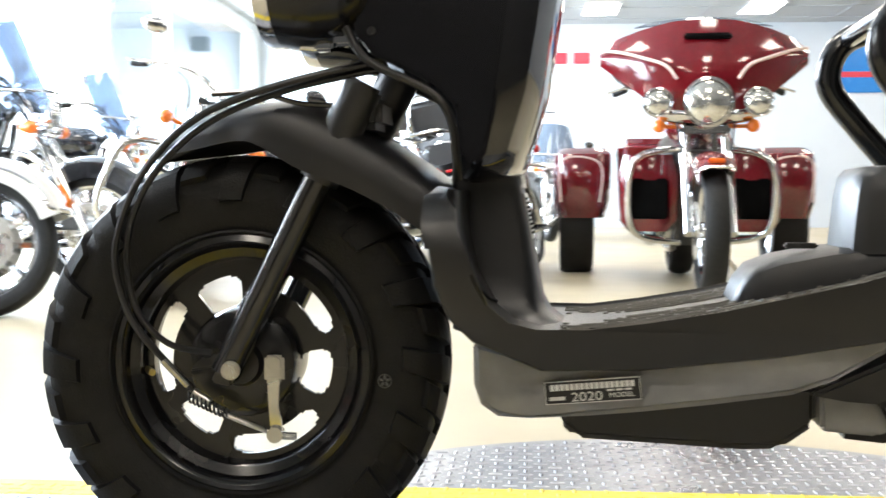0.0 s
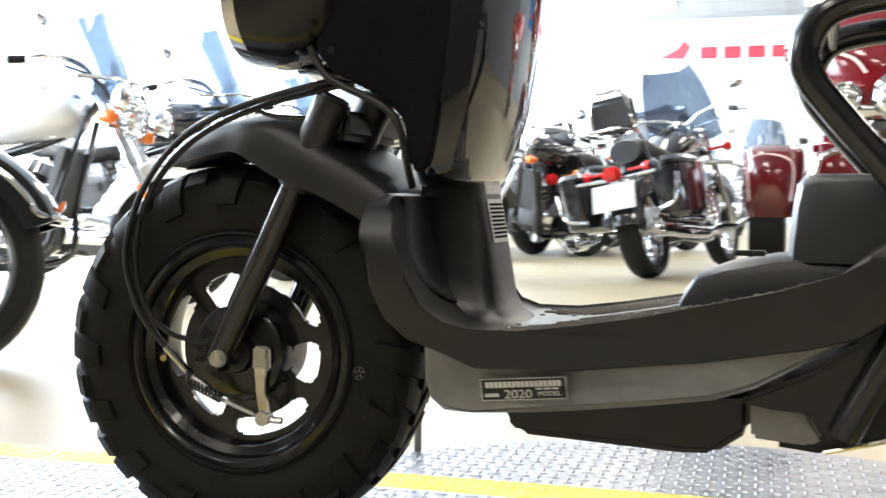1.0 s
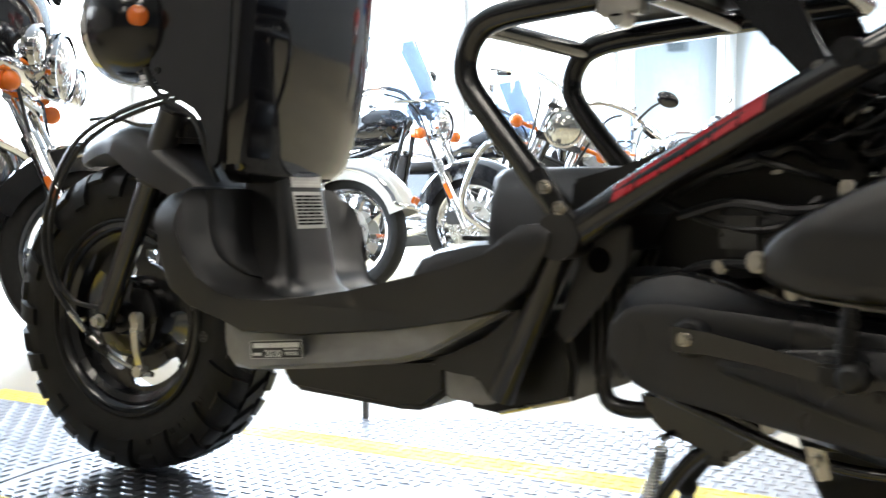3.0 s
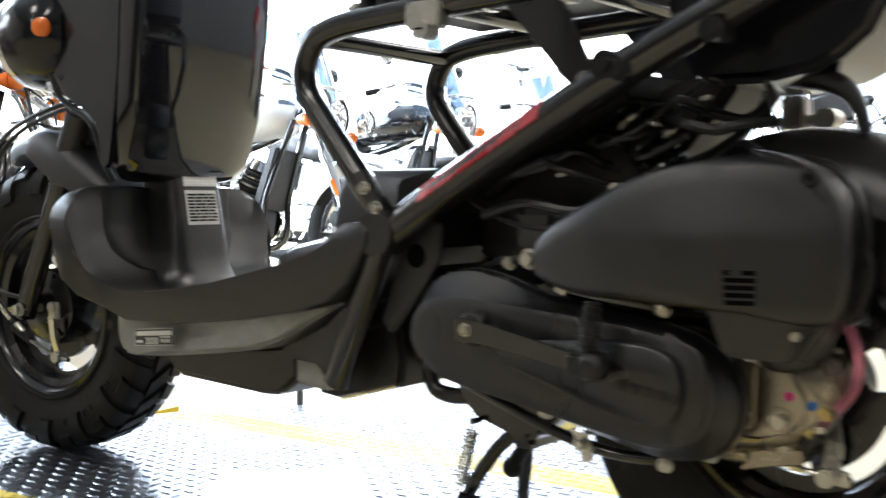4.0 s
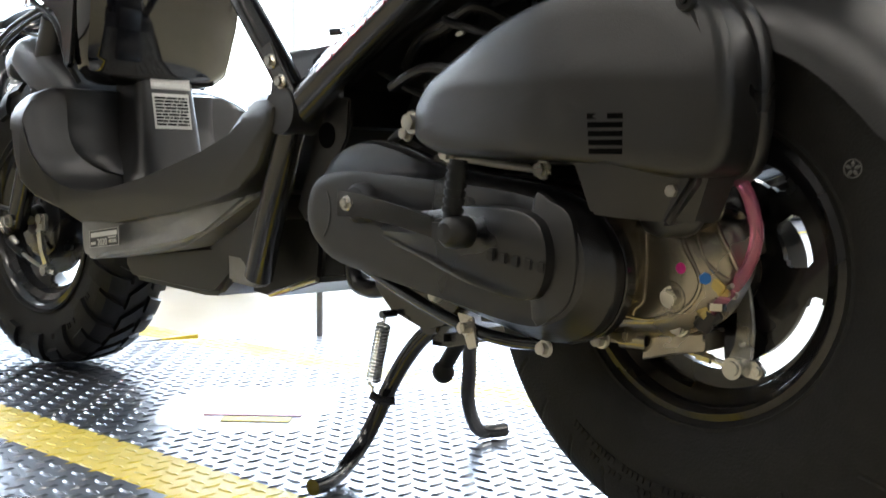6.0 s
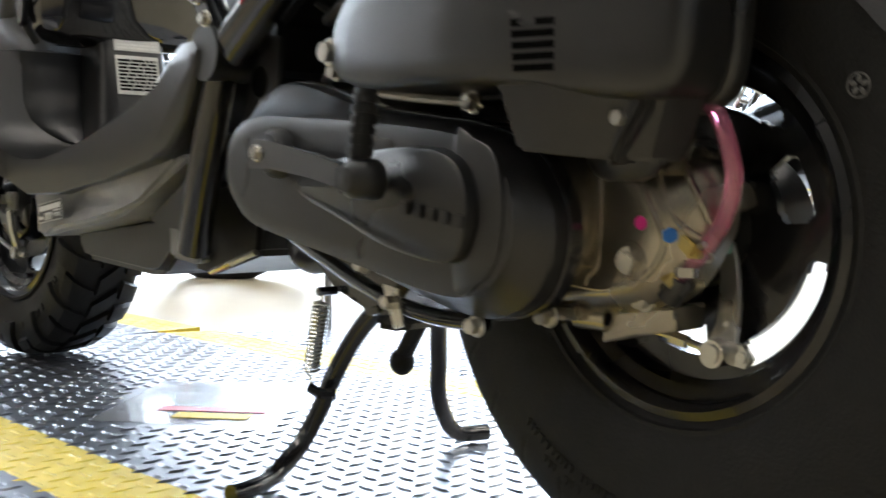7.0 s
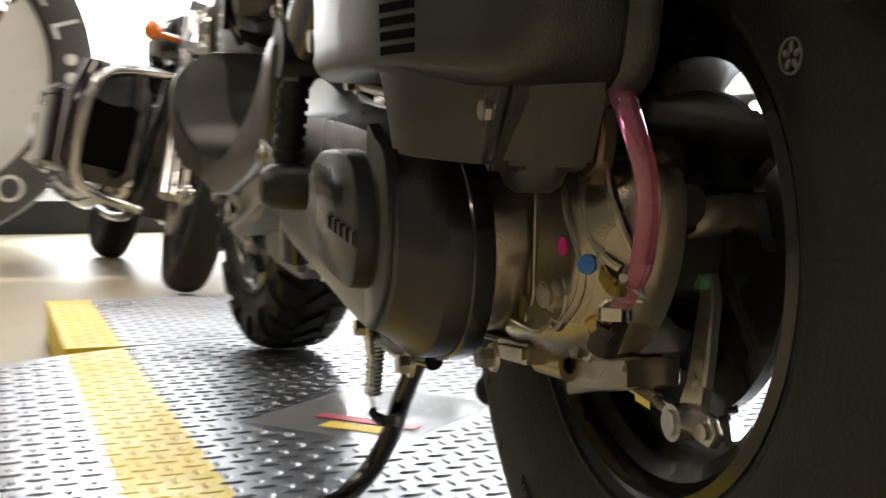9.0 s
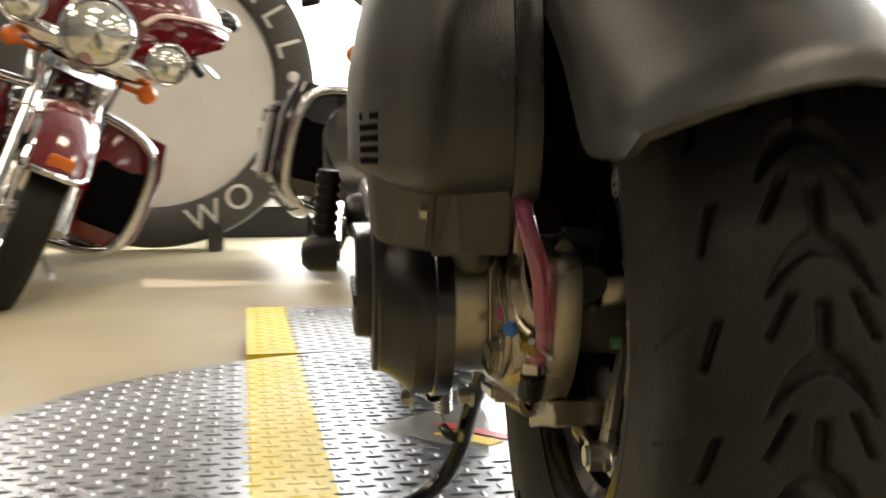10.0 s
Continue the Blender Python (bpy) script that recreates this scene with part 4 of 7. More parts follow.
for k, x in enumerate((0.76, 0.80, 0.95, 1.00, 1.045)):
    part("seat_mount", joined(box((x, -0.120, 0.640), (0.018, 0.020, 0.026), 0.003), cyl((x, -0.132, 0.632), (x, -0.128, 0.632), 0.005, n=10)), TUBE if k % 2 else ZINC, scooter)
part("seat_rail", tube([(0.73, -0.10, 0.648), (0.90, -0.10, 0.655), (1.10, -0.10, 0.668)], 0.009, 10), TUBE, scooter)
part("tail_hook", tube([(1.235, -0.02, 0.552), (1.272, -0.03, 0.546), (1.294, -0.03, 0.535), (1.306, -0.03, 0.518), (1.312, -0.03, 0.494)], [0.012, 0.012, 0.010, 0.007, 0.006], 12), PLASTIC, scooter)

# -- shock absorber
p, q = V(1.062, -0.055, 0.545), V(1.135, -0.055, 0.445)
axv = (q - p).normalized()
sx = axv.orthogonal().normalized()
sy = axv.cross(sx)
coil = [p + (q - p) * s + 0.022 * (math.cos(s * 2 * math.pi * 8) * sx + math.sin(s * 2 * math.pi * 8) * sy) for s in np.linspace(0, 1, 160)]
part("shock_spring", tube(coil, 0.0048, 8, straight=True), TUBE, scooter, "black coil shock spring")
part("shock_body", cyl(p - axv * 0.03, q + axv * 0.03, 0.012, n=14), PLASTIC, scooter)

# -- engine, transmission cover, kick starter
cvt = [(0.868, 0.290), (0.872, 0.312), (0.885, 0.334), (0.905, 0.347), (0.940, 0.3545), (0.985, 0.346), (1.035, 0.331), (1.10, 0.322), (1.165, 0.313), (1.205, 0.300), (1.228, 0.280),
       (1.240, 0.254), (1.238, 0.225), (1.222, 0.200), (1.190, 0.187), (1.150, 0.188), (1.09, 0.201), (1.02, 0.216), (0.960, 0.226), (0.910, 0.238), (0.880, 0.258), (0.868, 0.275)]
cvt_face = [(0.876, 0.286), (0.881, 0.305), (0.895, 0.318), (0.915, 0.324), (0.945, 0.326), (0.985, 0.3235), (1.035, 0.320), (1.10, 0.3145), (1.160, 0.308), (1.196, 0.299), (1.217, 0.284),
            (1.227, 0.258), (1.224, 0.232), (1.208, 0.212), (1.183, 0.202), (1.150, 0.202), (1.09, 0.211), (1.02, 0.222), (0.962, 0.231), (0.915, 0.241), (0.888, 0.259), (0.878, 0.274)]


def pillow(poly, levels, bm=None):
    """A cover built of shrinking outlines: (inset, y)."""
    fine = [(p.x, p.y) for p in smooth_line([(a, b, 0) for a, b in poly], 3, True)]
    rings = [[(x, y, z) for x, z in (inset(fine, d) if d else fine)] for d, y in levels]
    return loft(rings, bm)


def morph(low, high, steps, rest=()):
    """A shell between two matched outlines; steps: (share of the way, y), rest: further (inset, y) on the upper one."""
    a, b = (np.array([(p.x, p.y) for p in smooth_line([(u, v, 0) for u, v in poly], 3, True)]) for poly in (low, high))
    rings = [[(x, y, z) for x, z in a + (b - a) * k] for k, y in steps]
    return loft(rings + [[(x, y, z) for x, z in inset([tuple(p) for p in b], d)] for d, y in rest])


cover = part("belt_cover", morph(cvt, cvt_face, [(0.0, -0.127), (0.0, -0.138), (0.05, -0.1415), (0.55, -0.1500), (0.86, -0.1575), (0.95, -0.1605), (1.0, -0.1625)], [(0.004, -0.1640), (0.012, -0.1645)]), PLASTIC, scooter, "matt black belt drive cover", 30)
crest = [(0.975, 0.272), (1.00, 0.284), (1.06, 0.293), (1.12, 0.2985), (1.165, 0.2970), (1.189, 0.2890), (1.199, 0.273), (1.201, 0.254), (1.196, 0.236), (1.184, 0.224), (1.155, 0.224), (1.10, 0.234), (1.04, 0.250), (0.99, 0.262)]
fine = [(p.x, p.y) for p in smooth_line([(a, b, 0) for a, b in crest], 3, True)]


def crest_y(x):
    return -0.1632 - 0.0145 * min(1, max(0, (x - 0.97) / 0.15)) ** 1.3


part("cover_crest", loft([[(x, -0.160, z) for x, z in fine], [(x, crest_y(x) + 0.0015, z) for x, z in inset(fine, 0.0012)], [(x, crest_y(x), z) for x, z in inset(fine, 0.0035)]]), PLASTIC, cover)
part("kick_recess_edge", tube([(0.905, -0.1642, 0.262), (0.913, -0.1645, 0.275), (0.915, -0.1645, 0.292), (0.910, -0.1643, 0.306)], 0.0012, 6), PLASTIC, cover)
part("cover_step", pillow([(1.176, 0.304), (1.196, 0.303), (1.214, 0.294), (1.2215, 0.272), (1.222, 0.250), (1.216, 0.226), (1.200, 0.211), (1.176, 0.208)], [(0.0, -0.160), (0.0008, -0.1660), (0.002, -0.1668)]), PLASTIC, cover)
part("cover_gasket", pillow(inset(cvt, -0.002), [(0.0, -0.117), (0.0, -0.1275), (0.001, -0.1285)]), TUBE, scooter)
part("case_neck", pillow([(1.00, 0.338), (1.06, 0.327), (1.12, 0.320), (1.18, 0.313), (1.206, 0.300), (1.226, 0.279), (1.232, 0.252), (1.225, 0.226), (1.209, 0.209), (1.185, 0.200), (1.150, 0.199), (1.06, 0.222), (1.00, 0.236)], [(0.0, -0.040), (0.0, -0.112), (0.001, -0.118)]), ALLOY, scooter, "bare cast aluminium case behind the belt cover")
for k in range(5):
    c = V(1.1415 + 0.0137 * k, -0.1776, 0.2580 - 0.0016 * k)
    part("raised_logo_block", box(c, (0.0085, 0.003, 0.0095), 0.0012, turn=Matrix.Rotation(radians(7), 4, "Y")), INNER, cover)
part("kick_boss", lathe([(0.0, -0.178), (0.015, -0.177), (0.019, -0.172), (0.020, -0.16)], (0.966, 0, 0.296), 24), PLASTIC, scooter)
bolt(scooter, (0.966, -0.187, 0.296), 0.0062, 0.004)
part("kick_arm", loft([[(0.952, -0.186, 0.308), (0.952, -0.186, 0.284), (0.952, -0.179, 0.284), (0.952, -0.179, 0.308)], [(0.985, -0.187, 0.305), (0.985, -0.187, 0.284), (0.985, -0.180, 0.284), (0.985, -0.180, 0.305)],
                       [(1.04, -0.190, 0.296), (1.04, -0.190, 0.278), (1.04, -0.183, 0.278), (1.04, -0.183, 0.296)], [(1.10, -0.193, 0.284), (1.10, -0.193, 0.268), (1.10, -0.185, 0.268), (1.10, -0.185, 0.284)]]), TUBE, scooter, "black steel kick starter arm")
pedal = part("kick_pedal", cyl((1.115, -0.1975, 0.280), (1.1188, -0.1930, 0.336), 0.0076, n=14), RUBBER, scooter, "ribbed black kick pedal")
for k in range(6):
    f0, f1 = 0.22 + 0.125 * k, 0.30 + 0.125 * k
    part("pedal_rib", cyl((1.115 + 0.0038 * f0, -0.1975 + 0.0045 * f0, 0.280 + 0.056 * f0), (1.115 + 0.0038 * f1, -0.1975 + 0.0045 * f1, 0.280 + 0.056 * f1), 0.0092, n=12), RUBBER, pedal)
part("pedal_boss", joined(lathe([(0.0, -0.214), (0.008, -0.213), (0.0125, -0.208), (0.0135, -0.196), (0.0135, -0.188), (0.0, -0.188)], (1.1225, 0, 0.2765), 24), box((1.108, -0.196, 0.277), (0.026, 0.014, 0.020), 0.003)), INNER, scooter)

# air cleaner
air = [(1.027, 0.366), (1.028, 0.380), (1.037, 0.394), (1.060, 0.411), (1.090, 0.427), (1.130, 0.447), (1.165, 0.459), (1.205, 0.467), (1.250, 0.469), (1.290, 0.464), (1.312, 0.452), (1.326, 0.432), (1.333, 0.405), (1.334, 0.365),
       (1.326, 0.330), (1.300, 0.322), (1.250, 0.330), (1.200, 0.334), (1.140, 0.336), (1.090, 0.338), (1.055, 0.344), (1.030, 0.354)]

def air_y(x, z):
    """The bulged outer face, turning in towards the wheel at its rear end."""
    return float(np.interp(x, [1.02, 1.06, 1.12, 1.18, 1.22, 1.245, 1.268, 1.30, 1.336], [-0.160, -0.170, -0.178, -0.1815, -0.179, -0.1735, -0.164, -0.150, -0.138])) + 0.22 * max(0, z - 0.40)


def air_housing():
    full = [(p.x, p.y) for p in smooth_line([(a, b, 0) for a, b in air], 3, True)]
    rings = [[(x, y, z) for x, z in full] for y in (-0.085, -0.126)]
    for d, lift in ((0.0006, 0.0085), (0.0022, 0.0045), (0.005, 0.0016), (0.009, 0.0)):
        rings.append([(x, min(-0.127, air_y(x, z) + lift), z) for x, z in inset(full, d)])
    last = inset(full, 0.009)
    for k in (0.8, 0.6, 0.4, 0.2, 0.08):
        rings.append([(px, air_y(px, pz), pz) for px, pz in ((1.20 + (x - 1.20) * k, 0.392 + (z - 0.392) * k) for x, z in last)])
    return loft(rings)


airbox = part("air_cleaner", air_housing(), PLASTIC, scooter, "matt black air cleaner housing", 50)
part("air_cleaner_back", pillow(inset(air, -0.006), [(0.0, -0.082), (0.0, -0.092), (0.003, -0.096)]), PLASTIC, scooter)
out = [(1.240, 0.478), (1.275, 0.471), (1.293, 0.463), (1.310, 0.446), (1.319, 0.421), (1.320, 0.384), (1.317, 0.350), (1.308, 0.318), (1.284, 0.284)]
part("rear_collar", prism(out + [(1.272, 0.292), (1.294, 0.322), (1.303, 0.352), (1.306, 0.384), (1.305, 0.418), (1.297, 0.438), (1.283, 0.452), (1.268, 0.459)], -0.140, -0.088, 0.004), PLASTIC, scooter)
for k in range(5):
    z = 0.3685 - 0.0066 * k
    slot = [(1.2375 + 0.0005 * k, z + 0.0021), (1.2635, z + 0.0021), (1.2635, z - 0.0021), (1.2375 + 0.0005 * k, z - 0.0021)]
    part("air_slot", loft([[(x, air_y(x, pz) + 0.004, pz) for x, pz in slot], [(x, air_y(x, pz) - 0.0006, pz) for x, pz in slot]]), INK_SHADE, airbox)
part("duct_flap", rounded(loft([[(1.206, -0.172, 0.346), (1.246, -0.170, 0.344), (1.284, -0.152, 0.344), (1.320, -0.130, 0.346), (1.326, -0.095, 0.346), (1.206, -0.095, 0.346)],
                                [(1.222, -0.171, 0.330), (1.252, -0.168, 0.328), (1.285, -0.149, 0.326), (1.314, -0.126, 0.326), (1.320, -0.095, 0.326), (1.218, -0.095, 0.330)],
                                [(1.236, -0.169, 0.2945), (1.256, -0.164, 0.2925), (1.278, -0.144, 0.2895), (1.298, -0.121, 0.2880), (1.304, -0.095, 0.2880), (1.232, -0.095, 0.2945)]]), 0.0025, 2, 40), PLASTIC, scooter, "black intake duct flap", 30)
part("duct_tongue", loft([[(1.270 + rx * math.cos(k), -0.110 + ry * math.sin(k), z) for k in np.linspace(0, 2 * math.pi, 24, endpoint=False)] for z, rx, ry in ((0.297, 0.030, 0.014), (0.287, 0.028, 0.013), (0.280, 0.022, 0.011), (0.2765, 0.013, 0.007))]), PLASTIC, scooter)
bolt(scooter, (1.2955, -0.1285, 0.313), 0.0036, 0.004, (0.55, -0.83, 0), ZINC, "screw")
bolt(scooter, (1.3035, -0.1365, 0.3275), 0.0036, 0.003, (0.55, -0.83, 0), TUBE, "screw")
part("screw_recess", cyl((1.300, -0.1395, 0.452), (1.300, -0.1440, 0.452), 0.0085, 0.0075, n=18), INNER, airbox)
bolt(airbox, (1.300, -0.143, 0.452), 0.0042, 0.003, mat=TUBE, name="screw")
for x, y, z, r in ((1.025, -0.158, 0.370, 0.0095), (1.053, -0.140, 0.342, 0.007), (1.163, -0.138, 0.328, 0.0075), (1.291, -0.136, 0.313, 0.006), (0.975, -0.118, 0.362, 0.007)):
    bolt(scooter, (x, y, z), r, 0.008)
part("breather_pipe", tube([(1.062, -0.138, 0.339), (1.11, -0.139, 0.333), (1.16, -0.137, 0.328)], 0.0035, 8), ZINC, scooter)
part("vacuum_hose", tube([(1.018, -0.14, 0.366), (0.985, -0.12, 0.365), (0.955, -0.11, 0.362), (0.925, -0.10, 0.350), (0.90, -0.09, 0.335)], 0.005, 8), HOSE, scooter)
part("fuel_hose", tube([(0.92, -0.09, 0.41), (0.98, -0.10, 0.425), (1.04, -0.10, 0.418), (1.09, -0.09, 0.425)], 0.0055, 8), HOSE, scooter)
part("throttle_cable", tube([(0.87, -0.08, 0.44), (0.95, -0.085, 0.405), (1.02, -0.09, 0.40), (1.06, -0.08, 0.43)], 0.004, 8), HOSE, scooter)
part("carburettor", joined(box((0.985, -0.065, 0.395), (0.05, 0.05, 0.05), 0.008), cyl((0.96, -0.065, 0.40), (1.03, -0.065, 0.40), 0.02, n=16)), ENGINE, scooter, "dark cast carburettor")
part("hose_joint", box((1.09, -0.10, 0.436), (0.012, 0.012, 0.022), 0.002), ZINC, scooter)

# crankcase, lower rails, cooling hose
part("crankcase", prism([(0.862, 0.345), (0.94, 0.350), (1.00, 0.33), (1.10, 0.31), (1.20, 0.29), (1.20, 0.20), (1.08, 0.205), (0.98, 0.215), (0.91, 0.24), (0.870, 0.27)], -0.100, 0.09, 0.008), INNER, scooter, "dark cast crankcase")
part("cylinder_block", box((0.86, 0.0, 0.29), (0.10, 0.13, 0.10), 0.008), ENGINE, scooter)
for k in range(6):
    part("cooling_fin", box((0.815 + 0.011 * k, 0.0, 0.29), (0.003, 0.15, 0.115), 0.001), ENGINE, scooter)
part("oil_pan", prism([(0.868, 0.225), (0.872, 0.200), (0.895, 0.180), (0.960, 0.160), (0.985, 0.166), (1.02, 0.20), (0.95, 0.225)], -0.075, 0.085, 0.008), TUBE, scooter, "black oil pan")
part("coolant_hose", tube([(0.835, -0.06, 0.265), (0.822, -0.06, 0.235), (0.828, -0.06, 0.205), (0.855, -0.062, 0.198), (0.885, -0.065, 0.202)], 0.0095, 10), HOSE, scooter)
part("lower_pipe", tube([(0.890, -0.128, 0.245), (0.94, -0.130, 0.226), (1.02, -0.132, 0.200), (1.075, -0.133, 0.186), (1.12, -0.130, 0.180), (1.160, -0.122, 0.180)], 0.0062, 10), TUBE, scooter)
for x, y, z in ((0.935, -0.120, 0.243), (1.030, -0.130, 0.212), (1.078, -0.140, 0.188), (1.168, -0.138, 0.180)):
    bolt(scooter, (x, y, z), 0.0068, 0.008)
part("clip_bracket", prism([(1.066, 0.200), (1.086, 0.198), (1.092, 0.172), (1.080, 0.168), (1.074, 0.182)], -0.141, -0.138, 0.001), ZINC, scooter)
part("alloy_flange", prism([(0.905, 0.252), (0.915, 0.262), (1.03, 0.228), (1.09, 0.210), (1.09, 0.198), (0.99, 0.222)], -0.118, -0.098, 0.002), FRAME_ALLOY, scooter)
for x, z in ((0.882, 0.262), (0.885, 0.285), (0.878, 0.247)):
    bolt(scooter, (x, -0.102, z), 0.006, 0.006)

# gear case and rear hub
case_a = [(1.185, 0.208), (1.187, 0.273), (1.205, 0.280), (1.235, 0.281), (1.262, 0.279), (1.278, 0.270), (1.284, 0.254), (1.280, 0.236), (1.268, 0.219), (1.250, 0.208), (1.22, 0.203)]
case_b = [(1.185, 0.190), (1.187, 0.286), (1.212, 0.294), (1.250, 0.296), (1.288, 0.296), (1.310, 0.286), (1.314, 0.262), (1.307, 0.236), (1.289, 0.211), (1.262, 0.195), (1.215, 0.187)]
case = part("gear_case", morph(case_b, case_a, [(0.0, -0.054), (0.0, -0.064), (0.10, -0.072), (0.32, -0.081), (0.62, -0.0875), (0.86, -0.0912), (1.0, -0.0926)], [(0.004, -0.0932), (0.012, -0.0935)]), ALLOY, scooter, "bare cast aluminium gear case")
# raised bosses and ribs on its outer face
part("case_rib", tube([(1.236, -0.0938, 0.279), (1.2365, -0.0942, 0.262), (1.2360, -0.0942, 0.240), (1.2345, -0.0942, 0.222), (1.226, -0.0940, 0.214), (1.225, -0.0935, 0.206)], 0.0014, 8), ALLOY, case)
part("case_rib", tube([(1.200, -0.0940, 0.2225), (1.215, -0.0942, 0.2222), (1.230, -0.0942, 0.2215)], 0.0016, 8), ALLOY, case)
part("case_rib", tube([(1.190, -0.0938, 0.2100), (1.215, -0.0940, 0.2085), (1.240, -0.0935, 0.2075), (1.258, -0.0925, 0.2125)], 0.0018, 8), ALLOY, case)
for pts in (((1.277, -0.0895, 0.285), (1.283, -0.0900, 0.272), (1.289, -0.0888, 0.258), (1.298, -0.0860, 0.248), (1.305, -0.0815, 0.243)), ((1.294, -0.0840, 0.289), (1.300, -0.0848, 0.277), (1.307, -0.0828, 0.264), (1.311, -0.0790, 0.252)),
            ((1.268, -0.0925, 0.283), (1.273, -0.0935, 0.268), (1.283, -0.0918, 0.250), (1.285, -0.0905, 0.238), (1.278, -0.0910, 0.224), (1.262, -0.0925, 0.211))):
    part("casting_rib", tube(pts, 0.0022, 8), ALLOY, case)
part("upper_lug", prism([(1.262, 0.282), (1.268, 0.298), (1.278, 0.317), (1.300, 0.319), (1.303, 0.304), (1.298, 0.288), (1.285, 0.282)], -0.0905, -0.082, 0.002), ALLOY, case, "cast bracket lug with a warm sheen")
part("upper_bracket", prism([(1.262, 0.286), (1.270, 0.302), (1.286, 0.303), (1.290, 0.290), (1.280, 0.280)], -0.060, -0.040, 0.003), ENGINE, case)
# scalloped flange on the wheel side, with its bolt bosses
flange = [(1.294, 0.299), (1.304, 0.291), (1.303, 0.283), (1.309, 0.276), (1.310, 0.266), (1.304, 0.259), (1.304, 0.250), (1.298, 0.243), (1.292, 0.232), (1.284, 0.214), (1.274, 0.204), (1.255, 0.196), (1.25, 0.290)]
part("case_flange", prism(flange, -0.068, -0.056, 0.0015), ALLOY, case)
for x, y, z, r in ((1.292, -0.062, 0.291, 0.0062), (1.297, -0.062, 0.268, 0.0062), (1.290, -0.062, 0.240, 0.0058)):
    part("case_boss_rear", joined(cyl((x - 0.012, y, z), (x + 0.010, y, z), r, r * 0.9, n=16), cyl((x + 0.010, y, z), (x + 0.0125, y, z), r * 0.55, n=6)), ALLOY, case)
part("bearing_housing", joined(lathe([(0.0, -0.060), (0.018, -0.058), (0.024, -0.050), (0.027, -0.038), (0.028, -0.020)], (1.262, 0, 0.252), 40), cyl((1.280, -0.048, 0.270), (1.302, -0.048, 0.272), 0.0125, 0.0112, n=22)), ENGINE, case, "dark cast bearing housing")
part("bearing_cap", cyl((1.302, -0.048, 0.272), (1.3045, -0.048, 0.272), 0.0112, 0.0095, n=22), ENGINE, case)
# drain boss and the box-shaped foot below the case
part("case_boss", joined(cyl((1.196, -0.070, 0.187), (1.217, -0.0625, 0.1855), 0.0112, n=20), prism([(1.165, 0.192), (1.214, 0.196), (1.214, 0.184), (1.165, 0.181)], -0.090, -0.060, 0.003)), ALLOY, case)
part("boss_hole", cyl((1.2165, -0.0627, 0.1855), (1.2182, -0.0621, 0.1854), 0.0068, n=18), INK_SHADE, case)
part("case_foot", rounded(loft([[(1.216, -0.066, 0.188), (1.2715, -0.0615, 0.1965), (1.2715, -0.0610, 0.1805), (1.240, -0.0625, 0.1745), (1.212, -0.0650, 0.1670)], [(1.216, -0.030, 0.188), (1.272, -0.030, 0.1985), (1.272, -0.030, 0.1815), (1.240, -0.030, 0.1745), (1.212, -0.030, 0.1670)]]), 0.0014, 1), ALLOY, case)
bolt(case, (1.2603, -0.0925, 0.2273), 0.0085, 0.008, (0.25, -0.97, 0))
part("bolt_washer", lathe([(0.0, -0.0942), (0.0125, -0.0942), (0.0132, -0.0932), (0.0132, -0.090)], (1.2603, 0, 0.2273), 24), ALLOY, case)
bolt(case, (1.2574, -0.0735, 0.2013), 0.0075, 0.009)
bolt(case, (1.1974, -0.100, 0.1867), 0.0070, 0.010)
part("hose_union_bolt", joined(cyl((1.286, -0.0865, 0.2442), (1.2895, -0.0905, 0.2442), 0.0050, n=6), cyl((1.2895, -0.0905, 0.2442), (1.2910, -0.0920, 0.2442), 0.0044, n=16)), BLUEDOT, case, "blue paint dab on a bolt head")
part("union_bracket", joined(box((1.2945, -0.0845, 0.2405), (0.020, 0.004, 0.009), 0.001, turn=Matrix.Rotation(radians(35), 4, "Y")), box((1.3005, -0.0805, 0.2335), (0.010, 0.006, 0.006), 0.001)), BRASS, case, "yellow plated bracket")
part("pink_mark", lathe([(0.0, -0.0942), (0.0042, -0.0942), (0.0048, -0.0930)], (1.269, 0, 0.2511), 18), PINKDOT, case, "pink paint dab")
part("breather_hose", tube([(1.288, -0.094, 0.344), (1.303, -0.092, 0.334), (1.316, -0.0905, 0.3230), (1.3245, -0.0885, 0.3090), (1.3282, -0.0830, 0.2870), (1.3262, -0.0800, 0.2720), (1.3205, -0.0780, 0.2575), (1.3110, -0.0750, 0.2440), (1.3000, -0.0750, 0.2320), (1.2880, -0.0770, 0.2170)], 0.0054, 16, 8), PINKHOSE, scooter, "translucent pink breather hose")
part("hose_top_clip", joined(tube([(1.302, -0.0985, 0.341), (1.309, -0.095, 0.3395), (1.311, -0.089, 0.337), (1.306, -0.086, 0.336)], 0.0012, 6), cyl((1.302, -0.0985, 0.341), (1.302, -0.1005, 0.347), 0.0016, n=8)), PLATED, scooter)
part("hose_clip", joined(tube([(1.3040, -0.0800, 0.2375), (1.3085, -0.0745, 0.2330), (1.3040, -0.0690, 0.2285), (1.2985, -0.0745, 0.2290), (1.2950, -0.0800, 0.2300)], 0.0012, 6), cyl((1.3040, -0.0800, 0.2375), (1.3085, -0.0820, 0.2395), 0.0022, n=8)), PLATED, scooter)
part("hose_spring_clip", lathe([(0.0070, -0.003), (0.0082, -0.003), (0.0082, 0.003), (0.0070, 0.003), (0.0070, -0.003)], (1.2915, -0.0766, 0.2215), 18, axis="z"), ZINC, scooter)
